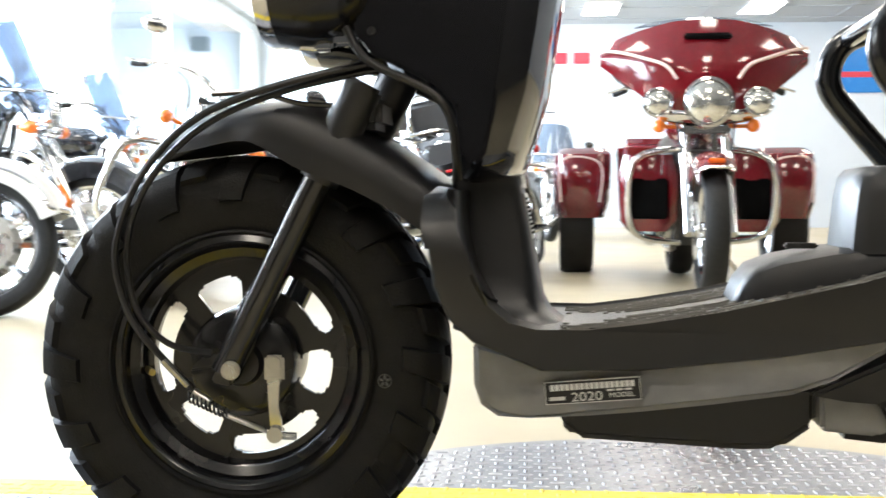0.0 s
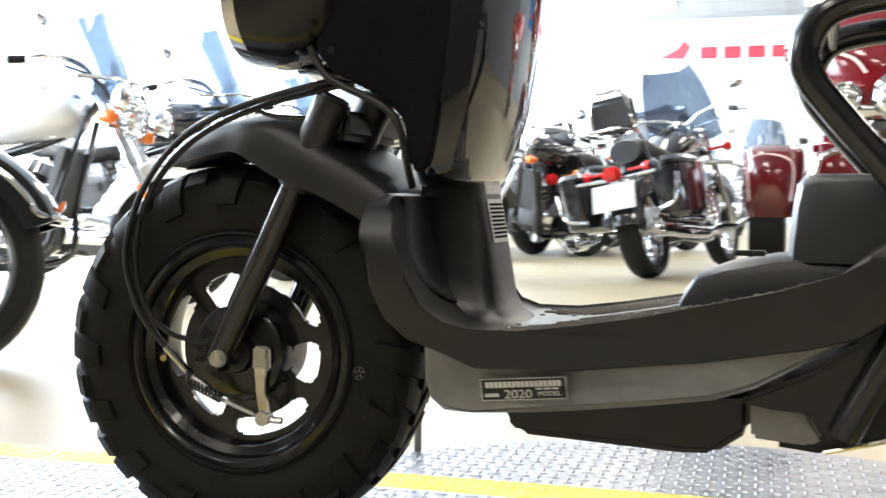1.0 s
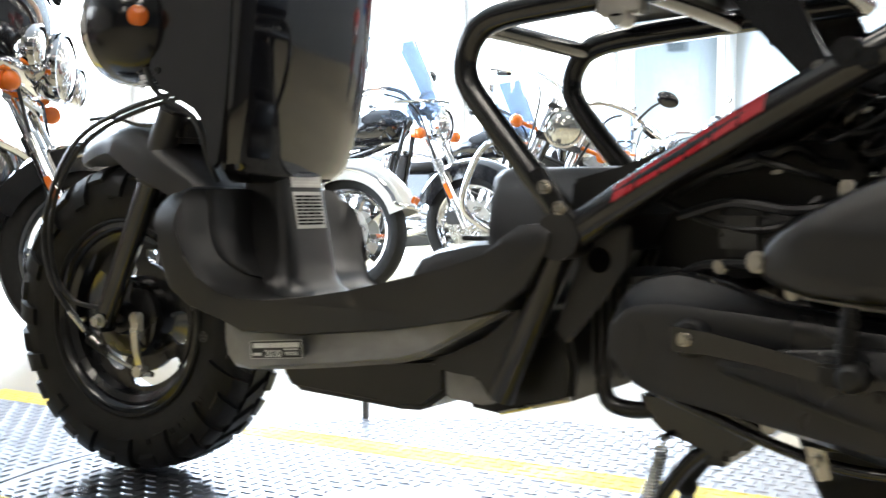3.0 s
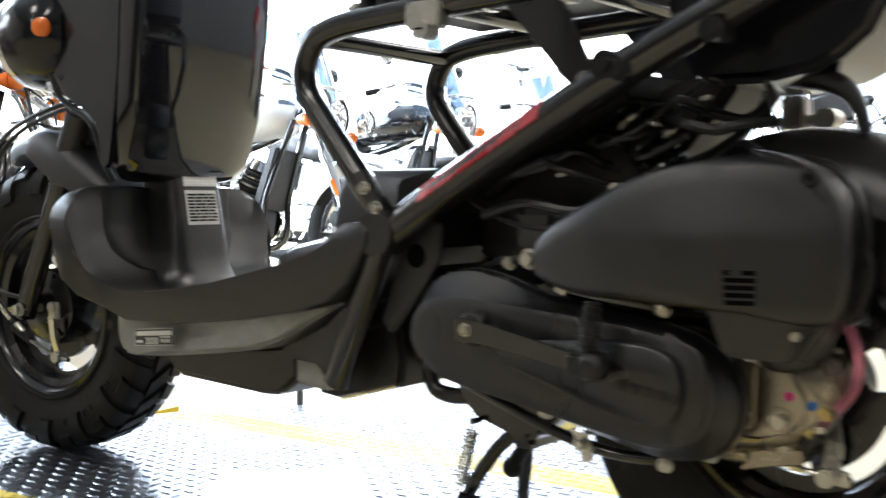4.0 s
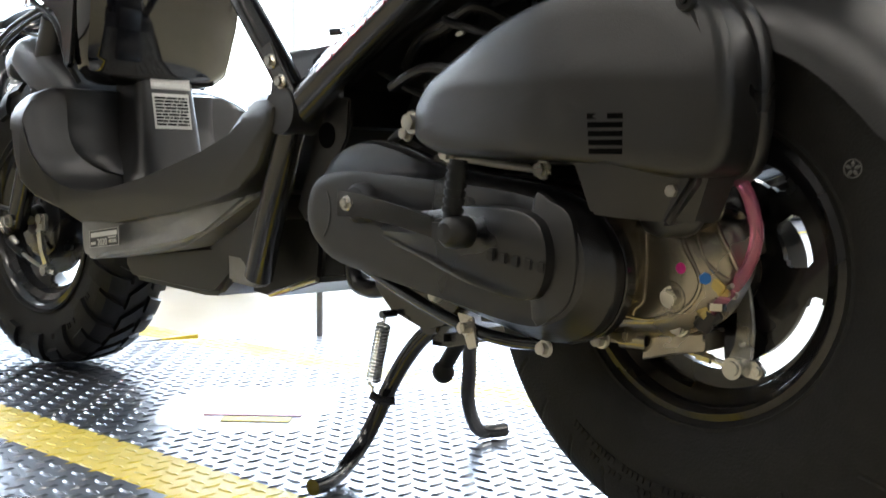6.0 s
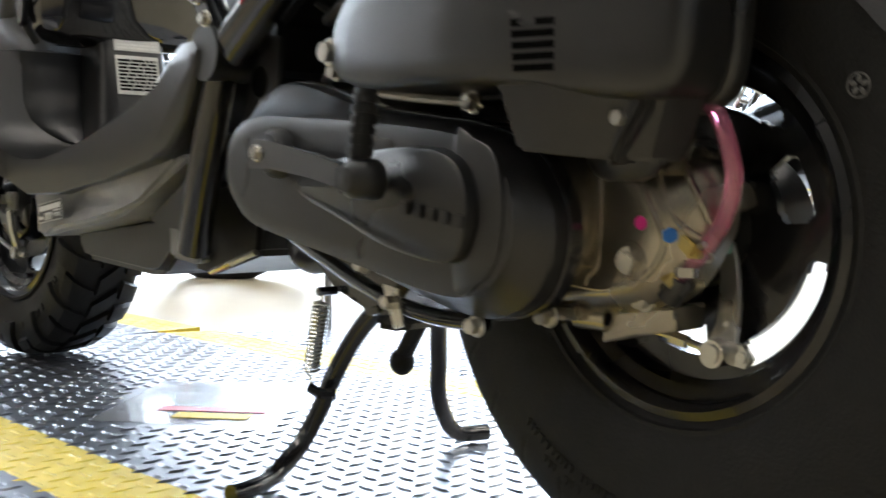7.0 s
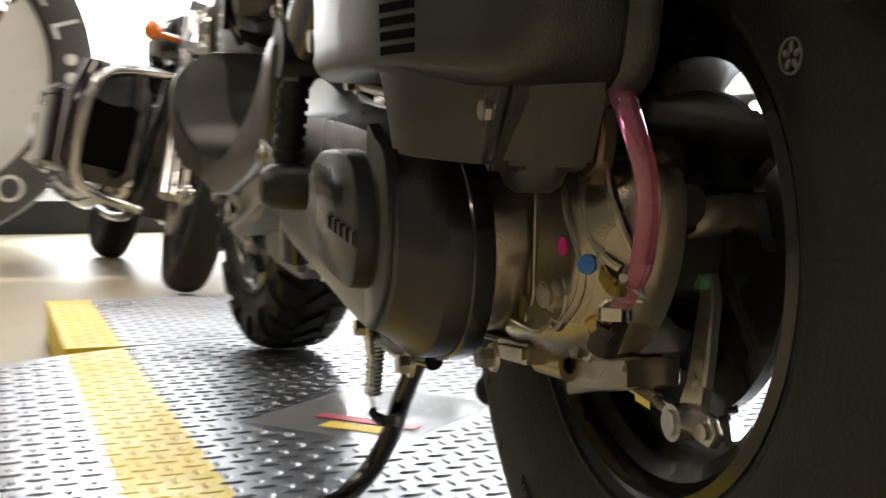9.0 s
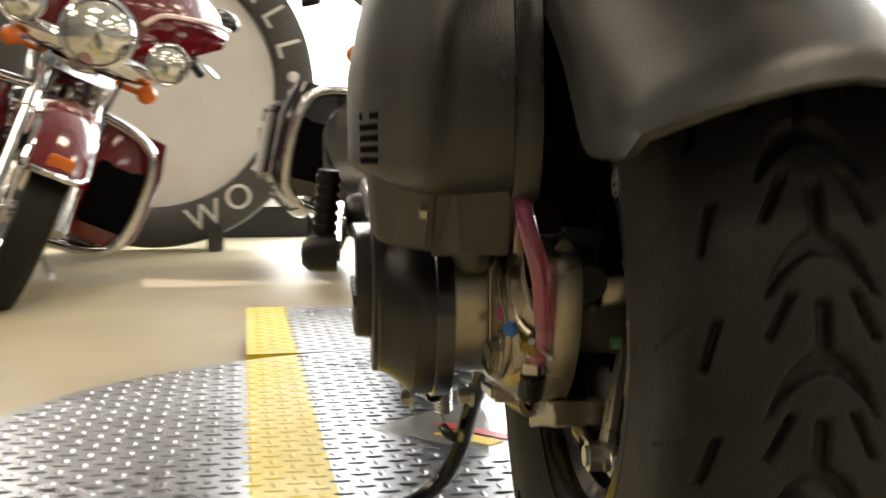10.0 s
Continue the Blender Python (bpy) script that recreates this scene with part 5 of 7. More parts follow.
part("hose_plug", joined(cyl((1.2885, -0.0770, 0.2175), (1.2790, -0.0770, 0.2035), 0.0078, n=14), box((1.2935, -0.079, 0.2115), (0.012, 0.004, 0.006), 0.001, turn=Matrix.Rotation(radians(-40), 4, "Y"))), HOSE, scooter)
part("hose_nut", cyl((1.2860, -0.0800, 0.2185), (1.2820, -0.0850, 0.2135), 0.0048, n=6), BRASS, scooter, smooth=20)

# rear wheel
RZ, RR, RX = 0.246, 0.238, 1.257
REAR = Matrix.Translation((RX, 0.003, RZ))
rear_wheel = part("rear_wheel", windowed_disc(0, 0, -0.014, 0.040, 0.108, [w for k in range(3) for w in ((-41 + 120 * k, 30, 0.0815, 0.0985), (20 + 120 * k, 16, 0.061, 0.086))], 0.007), RIM, scooter, "black painted rear wheel with long and short windows")
rear_wheel.matrix_basis = REAR
part("rim", lathe([(r * 0.862, h * 0.88) for r, h in rim_prof], n=72), RIM, rear_wheel)
part("brake_drum", joined(lathe([(0.0, -0.009), (0.046, -0.009), (0.052, -0.006), (0.054, 0.002), (0.054, 0.03), (0.0, 0.032)], n=48), lathe([(0.0, -0.030), (0.022, -0.028), (0.027, -0.009)], n=40)), INNER, rear_wheel, "dark cast brake drum")
part("brake_panel_edge", lathe([(0.0365, -0.016), (0.0415, -0.016), (0.0440, -0.010), (0.0440, -0.002)], (0, 0, 0), 30, arc=(-100, 40)), ALLOY, rear_wheel, "cast alloy brake panel edge")
part("brake_panel", lathe([(0.0, -0.018), (0.020, -0.018), (0.034, -0.013), (0.037, -0.008)], n=40), ENGINE, rear_wheel)
part("anchor_lug", rounded(loft([[(x0, y, z0), (x0 + 0.012, y, z0 + 0.005), (x0 + 0.010, y, z0 + 0.021), (x0 - 0.006, y, z0 + 0.016)] for x0, z0, y in ((0.030, 0.008, -0.042), (0.0325, 0.012, -0.012))]), 0.0015, 1), ALLOY, rear_wheel, "cast anchor lug with a warm sheen")
part("panel_screw", cyl((0.0375, -0.021, -0.012), (0.0375, -0.014, -0.012), 0.0032, n=10), INNER, rear_wheel)
arm = [(0.0185, -0.0240, 0.002, 0.0048), (0.0210, -0.0250, -0.003, 0.0055), (0.0245, -0.0255, -0.010, 0.0056), (0.0275, -0.0258, -0.020, 0.0060), (0.0315, -0.0300, -0.034, 0.0068), (0.0340, -0.0330, -0.048, 0.0074), (0.0335, -0.0345, -0.060, 0.0078), (0.0315, -0.0360, -0.071, 0.0095)]
part("rear_brake_arm", loft([[(x - w, y - 0.002, z), (x + w, y - 0.002, z), (x + w, y + 0.003, z), (x - w, y + 0.003, z)] for x, y, z, w in arm]), PLATED, rear_wheel, "plated steel rear brake arm")
part("arm_edge", tube([(x + w, y - 0.0015, z) for x, y, z, w in arm[2:7]], 0.0017, 6, 3), PLATED, rear_wheel)
part("arm_yoke", rounded(loft([[(0.0100, y, 0.001), (0.0140, y, 0.009), (0.0215, y, 0.008), (0.0300, y, -0.010), (0.0240, y, -0.016), (0.0180, y, -0.012)] for y in (-0.0285, -0.0225)]), 0.001, 1), INNER, rear_wheel)
part("arm_slot", box((0.0185, -0.0288, -0.0005), (0.0035, 0.001, 0.012), 0.0004, turn=Matrix.Rotation(radians(25), 4, "Y")), INK_SHADE, rear_wheel)
part("arm_mark", cyl((0.0270, -0.0330, -0.0115), (0.0270, -0.0270, -0.0115), 0.0040, 0.0046, n=14), GREENDOT, rear_wheel, "green paint dab on the clamp bolt")
part("arm_rivet", lathe([(0.0, -0.0372), (0.003, -0.0368), (0.0035, -0.034)], (0.0325, 0, -0.059), 12), PLATED, rear_wheel)
part("arm_pin", joined(cyl((0.0297, -0.0470, -0.079), (0.0297, -0.0300, -0.079), 0.0092, n=22), cyl((0.0297, -0.0490, -0.079), (0.0297, -0.0470, -0.079), 0.0062, n=18)), PLATED, rear_wheel)
part("arm_clevis", joined(rounded(loft([[(0.0345, y, -0.086), (0.0345, y, -0.070), (0.0480, y, -0.072), (0.0545, y, -0.080), (0.0500, y, -0.088)] for y in (-0.0385, -0.0330)]), 0.001, 1), cyl((0.0480, -0.0415, -0.080), (0.0480, -0.0320, -0.080), 0.0038, n=12)), PLATED, rear_wheel)
part("brake_rod", tube([(-0.022, -0.047, -0.068), (0.004, -0.043, -0.073), (0.028, -0.039, -0.079)], 0.0026, 8), ZINC, rear_wheel)
part("rod_nut", cyl((-0.004, -0.0445, -0.0715), (0.008, -0.0425, -0.0742), 0.0048, n=6), ZINC, rear_wheel, smooth=20)
part("brake_cable", tube([(-0.20, -0.10, -0.055), (-0.12, -0.080, -0.056), (-0.06, -0.058, -0.060), (-0.020, -0.047, -0.067)], 0.0042, 8), HOSE, rear_wheel)


def grooved_tyre(R, w, bead, repeats, per=30):
    """A balloon tyre whose crown carries arched grooves and slits, cut into the rubber."""
    half = [(bead, 0.72 * w), (bead + 0.006, 0.80 * w), (bead + 0.02, 0.90 * w), (bead + 0.045, 0.985 * w), (R - 0.040, w), (R - 0.024, 0.985 * w), (R - 0.011, 0.90 * w), (R - 0.0045, 0.70 * w), (R - 0.0012, 0.38 * w)]
    line = smooth_line([(r, -h, 0) for r, h in half] + [(R, 0, 0)] + [(r, h, 0) for r, h in reversed(half)], 10)
    q = np.concatenate([[0], np.cumsum([(b - a).length for a, b in zip(line, line[1:])])])
    q -= q[-1] / 2
    crown = np.arange(-0.084, 0.0841, 0.0014)
    at = np.concatenate([q[q < -0.0855][::2], crown, q[q > 0.0855][::2]])
    pr, ph = np.interp(at, q, [p.x for p in line]), np.interp(at, q, [p.y for p in line])
    L = 2 * math.pi * R / repeats
    s = (np.arange(per) / per - 0.5) * L
    S, Q = np.meshgrid(s, np.abs(at), indexing="ij")

    def wrap(d):
        return (d + L / 2) % L - L / 2

    def cut(dist, half_width):
        return np.clip((half_width - dist) / 0.0012 + 0.5, 0, 1)

    arch = cut(np.abs(wrap(S + 40 * Q ** 2 + 0.012)), np.interp(Q, [0, 0.014, 0.020, 0.0240], [0.0046, 0.0048, 0.0036, 0.0006])) * (Q < 0.0240)
    centre = cut(np.maximum(np.abs(Q) - 0.0012, np.abs(wrap(S - 0.003)) - 0.0085), 0.0017)
    inner = cut(np.maximum(np.abs(Q - 0.0185 + 0.50 * wrap(S - 0.006)), np.abs(wrap(S - 0.006)) - 0.0085), 0.0019)
    outer = cut(np.maximum(np.abs(Q - 0.047 + 0.30 * wrap(S + 0.006)), np.abs(wrap(S + 0.006)) - 0.0100), 0.0018)
    edge = 0.35 * cut(np.abs(wrap(S + 0.45 * (Q - 0.055) - 0.004)), 0.0008) * (Q > 0.056) * (Q < 0.082)
    depth = 0.0055 * np.clip(np.maximum.reduce([arch, centre, inner, outer, edge]), 0, 1)
    inward = np.stack([np.gradient(ph), -np.gradient(pr)])
    inward /= np.linalg.norm(inward, axis=0)
    if inward[0][len(at) // 2] > 0:
        inward = -inward
    n, m, verts = per * repeats, len(at), []
    for i in range(n):
        a = 2 * math.pi * i / n
        r = pr + inward[0] * depth[i % per]
        h = ph + inward[1] * depth[i % per]
        verts.append(np.stack([r * math.cos(a), h, r * math.sin(a)], axis=1))
    idx = np.arange(n * m).reshape(n, m)
    nxt = np.roll(idx, -1, axis=0)
    faces = np.stack([idx[:, :-1], idx[:, 1:], nxt[:, 1:], nxt[:, :-1]], axis=2).reshape(-1, 4)
    me = bpy.data.meshes.new("rear_tyre")
    me.from_pydata(np.concatenate(verts).tolist(), [], faces.tolist())
    me.materials.append(RUBBER)
    me.shade_smooth()
    return me


rear_tyre = new("rear_tyre", grooved_tyre(RR, 0.060, 0.1225, 30))
rear_tyre.parent = scooter
tagged(rear_tyre, "fat black rear tyre with arched tread grooves")
rear_tyre.matrix_basis = REAR
for s in (-1, 1):
    part("bead_ring", lathe([(0.1290, s * 0.0470), (0.1315, s * 0.0510), (0.1345, s * 0.0510)], n=72), RUBBER, rear_tyre)
tyre_mark(rear_tyre, 0.1330, 0.0845, -0.0590, 0.0072)
sidewall_print(rear_tyre, 0.190, -130, -60, -0.0605, 0.006, 8)
sidewall_print(rear_tyre, 0.200, -122, -75, -0.0603, 0.005, 9)


# rear mudguard: broad shell whose tail runs out straight and ends in a turned lip
rows = []
# angle, radius at the crown, at the crease and at the lower edge, half width
for a, r, rc, re, w in ((118, 0.254, 0.214, 0.190, 0.070), (104, 0.256, 0.213, 0.189, 0.074), (90, 0.257, 0.213, 0.189, 0.077), (76, 0.257, 0.213, 0.189, 0.078), (62, 0.257, 0.213, 0.190, 0.079), (50, 0.258, 0.213, 0.190, 0.079),
                        (41, 0.266, 0.215, 0.191, 0.079), (34, 0.277, 0.223, 0.194, 0.079), (29, 0.286, 0.234, 0.205, 0.079), (25.5, 0.293, 0.252, 0.229, 0.079), (23.0, 0.294, 0.268, 0.254, 0.078)):
    row = []
    for u in np.linspace(-1, 1, 17):
        au = abs(u)
        yy = math.copysign(w * (au / 0.75) ** 0.9 if au < 0.75 else w * (1 + 0.04 * (au - 0.75) / 0.25), u)
        rr = r + (rc - r) * (au / 0.75) ** 2.2 if au < 0.75 else rc + (re - rc) * (au - 0.75) / 0.25
        aa = a + (2.4 - 3.0 * au) * max(0, min(1, (40 - a) / 14))
        row.append((RX + 0.002 + rr * math.cos(radians(aa)), yy, 0.2455 + rr * math.sin(radians(aa))))
    rows.append(row)
dense = [smooth_line([r[k] for r in rows], 5) for k in range(17)]
rows = [[col[i] for col in dense] for i in range(len(dense[0]))]
part("rear_mudguard", sheet(rows, 0.004), PLASTIC, scooter, "broad matt black rear mudguard")

# exhaust on the far side
part("silencer", loft([[(x, 0.125 + 0.038 * math.cos(k) * s, z + 0.045 * math.sin(k) * s) for k in np.linspace(0, 2 * math.pi, 20, endpoint=False)] for x, z, s in ((1.18, 0.30, 0.5), (1.22, 0.305, 0.95), (1.30, 0.32, 1.0), (1.46, 0.345, 1.0), (1.50, 0.352, 0.9), (1.51, 0.353, 0.4))]), CHROME, scooter, "chrome heat-shielded silencer")

# centre stand
for s in (-1, 1):
    part("stand_leg", tube([(0.958, -0.045, 0.178), (0.920, -0.052, 0.147), (0.892, -0.060, 0.106), (0.875, -0.068, 0.066), (0.868, -0.085, 0.034), (0.874, -0.115, 0.014), (0.890, -0.148, 0.0105), (0.896, -0.172, 0.0105)] if s < 0 else
                           [(0.950, 0.045, 0.172), (0.918, 0.054, 0.156), (0.888, 0.064, 0.142), (0.8755, 0.0715, 0.1200), (0.870, 0.077, 0.092), (0.8632, 0.0816, 0.0653), (0.853, 0.098, 0.036), (0.846, 0.122, 0.0125), (0.857, 0.155, 0.0105)], 0.0088, 12, 6), TUBE, scooter, "black steel centre stand leg")
part("stand_pivot", joined(cyl((0.955, -0.07, 0.172), (0.955, 0.07, 0.172), 0.012, n=14), box((0.945, 0, 0.160), (0.035, 0.10, 0.03), 0.006)), TUBE, scooter)
part("stand_stop", joined(ball((0.8915, 0.0137, 0.1040), (0.013, 0.012, 0.013)), cyl((0.925, 0.012, 0.152), (0.8915, 0.0137, 0.108), 0.0085, n=12)), RUBBER, scooter)
part("spring_hook", tube([(0.905, -0.070, 0.085), (0.895, -0.08, 0.085), (0.884, -0.085, 0.090)], 0.005, 8), TUBE, scooter)
part("spring_pin", cyl((0.905, -0.07, 0.178), (0.905, -0.09, 0.178), 0.004, n=8), TUBE, scooter)
p, q = V(0.903, -0.085, 0.166), V(0.887, -0.085, 0.106)
axv = (q - p).normalized()
sx = axv.orthogonal().normalized()
sy = axv.cross(sx)
coil = [p + (q - p) * s + 0.0066 * (math.cos(s * 2 * math.pi * 17) * sx + math.sin(s * 2 * math.pi * 17) * sy) for s in np.linspace(0, 1, 204)]
part("stand_spring", tube([V(0.905, -0.085, 0.180), V(0.904, -0.085, 0.170)] + coil + [V(0.886, -0.085, 0.098), V(0.884, -0.085, 0.088)], 0.0016, 6, straight=True), PLATED, scooter, "plated coil stand spring")
# ---------------------------------------------------------------- the other machines
def spoke_wheel(parent, name, cx, cz, R, w, style="cast", n=10, rotor=True, mat=None, label=""):
    """A motorcycle wheel: tyre, rim, hub, spokes and brake discs."""
    tyre = [(R - 0.085, 0.6 * w), (R - 0.075, 0.85 * w), (R - 0.045, w), (R - 0.02, 0.9 * w), (R - 0.006, 0.6 * w), (R, 0.2 * w)]
    wheel = part(name, lathe([(r, -h) for r, h in tyre] + [(r, h) for r, h in reversed(tyre)], (cx, 0, cz), 48), RUBBER, parent, label)
    rm = mat or CHROME
    rr = R - 0.08
    part("rim", lathe([(rr, -0.62 * w), (rr + 0.010, -0.72 * w), (rr - 0.012, -0.66 * w), (rr - 0.022, -0.4 * w), (rr - 0.024, 0.4 * w), (rr - 0.012, 0.66 * w), (rr + 0.010, 0.72 * w), (rr, 0.62 * w)], (cx, 0, cz), 48), rm, wheel)
    part("hub", lathe([(0.0, -0.08), (0.03, -0.08), (0.045, -0.05), (0.045, 0.05), (0.03, 0.08), (0.0, 0.08)], (cx, 0, cz), 20), CHROME, wheel)
    for k in range(n):
        a = 2 * math.pi * k / n
        c, s = math.cos(a), math.sin(a)
        if style == "cast":
            sp = loft([[(cx + r * c - hw * s, y, cz + r * s + hw * c) for hw, y in ((-t, -d), (t, -d), (t, d), (-t, d))] for r, t, d in ((0.03, 0.016, 0.022), (rr - 0.012, 0.010, 0.014))])
        else:
            sd = 0.045 if k % 2 else -0.045
            sp = cyl((cx + 0.04 * c, sd, cz + 0.04 * s), (cx + (rr - 0.01) * math.cos(a + 0.35), sd * 0.15, cz + (rr - 0.01) * math.sin(a + 0.35)), 0.0035, n=6)
        part("spoke", sp, rm, wheel)
    if rotor:
        for s in (-1, 1):
            part("brake_disc", lathe([(0.085, s * 0.072), (0.145, s * 0.072), (0.145, s * 0.078), (0.085, s * 0.078), (0.085, s * 0.072)], (cx, 0, cz), 40), ZINC, wheel)
    return wheel


def shell_arc(cx, cz, r, a0, a1, w, skirt, thick=0.006, n=18):
    """A mudguard over a wheel."""
    rows = []
    for a in np.linspace(a0, a1, n):
        row = []
        for u in np.linspace(-1, 1, 11):
            au = abs(u)
            rr = r - (skirt * ((au - 0.5) / 0.5) ** 1.3 if au > 0.5 else 0) - 0.02 * min(1, au / 0.5) ** 2
            row.append((cx + rr * math.cos(radians(a)), w * math.copysign(min(1, au / 0.6), u), cz + rr * math.sin(radians(a))))
        rows.append(row)
    return sheet(rows, thick)


def lamp(parent, c, r, bowl, name="headlamp", glass=None):
    ob = part(name, lathe([(r * 0.98, -0.01), (r * 1.06, 0.0), (r * 1.06, 0.02), (r * 0.9, r * 0.7), (r * 0.4, r * 1.15), (0.0, r * 1.2)], c, 28, axis="x"), bowl, parent)
    part("lens", lathe([(0.0, -r * 0.22), (r * 0.5, -r * 0.17), (r * 0.9, -0.035 * r), (r * 0.98, 0.004)], c, 28, axis="x"), glass or LENSGLASS, ob)
    part("lamp_ring", lathe([(r * 0.96, -0.006), (r * 1.1, -0.004), (r * 1.1, 0.012), (r * 0.96, 0.014)], c, 28, axis="x"), CHROME, ob)
    return ob


def motorcycle(name, label, m, paint, guard=None, fairing=None, screen=False, bags=False, bars=True, crash=False, backrest=False,
               plate=False, style="cast", lean=0.0, spots=False, steer=0.0, kind="motorcycle", engine=None, rim=None, guard_end=158, reflector=True, lowers=None, signals=AMBER, size=1.0, wing=1.0):
    b = thing(name, label, kind, m @ Matrix.Rotation(radians(lean), 4, "X") @ Matrix.Scale(size, 4), "motorcycles in the showroom")
    eng = engine or ENGINE
    R0, ax, az = 0.32, 0.0, 0.32
    turn = Matrix.Translation((0.36, 0, 0)) @ Matrix.Rotation(radians(steer), 4, "Z") @ Matrix.Translation((-0.36, 0, 0))
    front = []
    front.append(spoke_wheel(b, "front_wheel", ax, az, R0, 0.062, style, 10 if style == "cast" else 28, True, rim))
    spoke_wheel(b, "rear_wheel", 1.62, 0.31, 0.31, 0.075, style, 10 if style == "cast" else 28, False, rim)
    for s in (-1, 1):
        y = s * 0.105
        front.append(part("fork_leg", joined(joined(cyl((0.0, y, 0.30), (0.20, y, 0.68), 0.030, 0.028, n=14), cyl((0.20, y, 0.68), (0.40, y, 1.04), 0.022, n=14)), cyl((0.185, y, 0.65), (0.215, y, 0.705), 0.034, n=14)), CHROME, b))
        front.append(part("brake_caliper", box((0.10, s * 0.085, 0.36), (0.10, 0.05, 0.08), 0.012), eng, b))
        if reflector:
            front.append(part("side_reflector", box((0.115, y + s * 0.031, 0.52), (0.025, 0.008, 0.10), 0.003, turn=Matrix.Rotation(radians(28), 4, "Y")), AMBER, b))
        front.append(part("turn_signal", joined(joined(ball((0.25, s * 0.24, 0.86), (0.035, 0.035, 0.035), u=14, v=8), cyl((0.27, s * 0.24, 0.86), (0.31, s * 0.24, 0.86), 0.034, 0.02, n=14)), cyl((0.31, s * 0.12, 0.86), (0.29, s * 0.23, 0.86), 0.011, n=8)), signals, b))
        if spots:
            front.append(lamp(b, (0.16, s * 0.255, 0.975 if fairing else 0.945), 0.070, CHROME, "spot_lamp"))
    front.append(part("fork_yoke", joined(box((0.375, 0, 1.0), (0.07, 0.26, 0.04), 0.01), box((0.28, 0, 0.84), (0.07, 0.26, 0.04), 0.01)), CHROME, b))
    if guard_end:
        front.append(part("front_mudguard", shell_arc(ax, az, 0.40, 22, guard_end, 0.085, 0.10), guard or paint, b))
    if spots:
        a = radians(guard_end - 6)
        front.append(part("mudguard_lamp", box((0.40 * math.cos(a) - 0.006, 0, 0.32 + 0.40 * math.sin(a)), (0.014, 0.075, 0.045), 0.005, turn=Matrix.Rotation(radians(guard_end - 186), 4, "Y")), AMBER, b))
        front.append(part("mudguard_trim", tube([(0.335 * math.cos(radians(q)), s * 0.088, 0.32 + 0.335 * math.sin(radians(q))) for s, q in [(-1, q) for q in range(78, guard_end - 5, 8)]] + [(0.395 * math.cos(radians(guard_end)), y, 0.32 + 0.395 * math.sin(radians(guard_end))) for y in (-0.05, 0, 0.05)] + [(0.335 * math.cos(radians(q)), 0.088, 0.32 + 0.335 * math.sin(radians(q))) for q in range(guard_end - 6, 77, -8)], 0.010, 8, 3), CHROME, b))
    front.append(lamp(b, (0.145, 0, 0.975), 0.118, CHROME) if fairing else lamp(b, (0.20, 0, 0.92), 0.095, CHROME))
    bar = [(0.62, 0.42, 1.08), (0.52, 0.30, 1.13), (0.44, 0.14, 1.12), (0.42, 0.0, 1.06), (0.44, -0.14, 1.12), (0.52, -0.30, 1.13), (0.62, -0.42, 1.08)]
    front.append(part("handlebar", tube(bar, 0.013, 10, 5), CHROME, b))
    for s in (-1, 1):
        front.append(part("hand_grip", cyl((0.60, s * 0.40, 1.085), (0.66, s * 0.46, 1.065), 0.019, n=12), RUBBER, b))
        front.append(part("clutch_lever", tube([(0.52, s * 0.36, 1.10), (0.50, s * 0.42, 1.08), (0.54, s * 0.50, 1.06)], 0.007, 6), CHROME, b))
        front.append(part("mirror", joined(ball((0.52, s * 0.44, 1.27), (0.022, 0.062, 0.042), u=14, v=8), tube([(0.54, s * 0.34, 1.11), (0.52, s * 0.38, 1.20), (0.52, s * 0.42, 1.25)], 0.007, 6)), CHROME if s > 0 else BIKEBLACK, b))
        front.append(part("brake_hose", tube([(0.50, s * 0.25, 1.10), (0.32, s * 0.18, 1.02), (0.22, s * 0.13, 0.75), (0.11, s * 0.11, 0.42)], 0.007, 6, 5), HOSE, b))
    if screen:
        rows = []
        for v in np.linspace(0, 1, 9):
            half = 0.27 * (1 - 0.35 * v ** 2.5)
            rows.append([(0.20 + 0.22 * v + 0.22 * u * u, half * u, 0.94 + 0.52 * v) for u in np.linspace(-1, 1, 11)])
        front.append(part("windscreen", sheet(rows, 0.005), GLASS if screen == "clear" else SMOKE, b, "tall curved touring windscreen"))
        front.append(part("screen_strap", tube([(0.42, -0.26, 1.05), (0.24, -0.13, 1.06), (0.20, 0, 1.06), (0.24, 0.13, 1.06), (0.42, 0.26, 1.05)], 0.010, 8), CHROME, b))
    if fairing:
        rows = []
        for v in np.linspace(0, 1, 15):
            row = []
            for u in np.linspace(-1, 1, 31):
                au = abs(u)
                low = float(np.interp(au, [0, 0.22, 0.34, 0.55, 0.8, 1.0], [0.875, 0.885, 0.925, 0.985, 1.075, 1.150]))
                top = float(np.interp(au, [0, 0.3, 0.6, 0.85, 1.0], [1.335, 1.330, 1.300, 1.265, 1.225]))
                bulge = 0.035 * math.sin(math.pi * v)
                row.append((0.225 + 0.20 * au ** 2.2 + 0.13 * max(0, v - 0.45) ** 1.5 - bulge * (1 - 0.5 * au), 0.455 * wing * u, 0.93 + (low + (top - low) * v - 0.93) * wing))
            rows.append(row)
        fr = part("fairing", sheet(rows, 0.012), fairing, b, "batwing touring fairing")
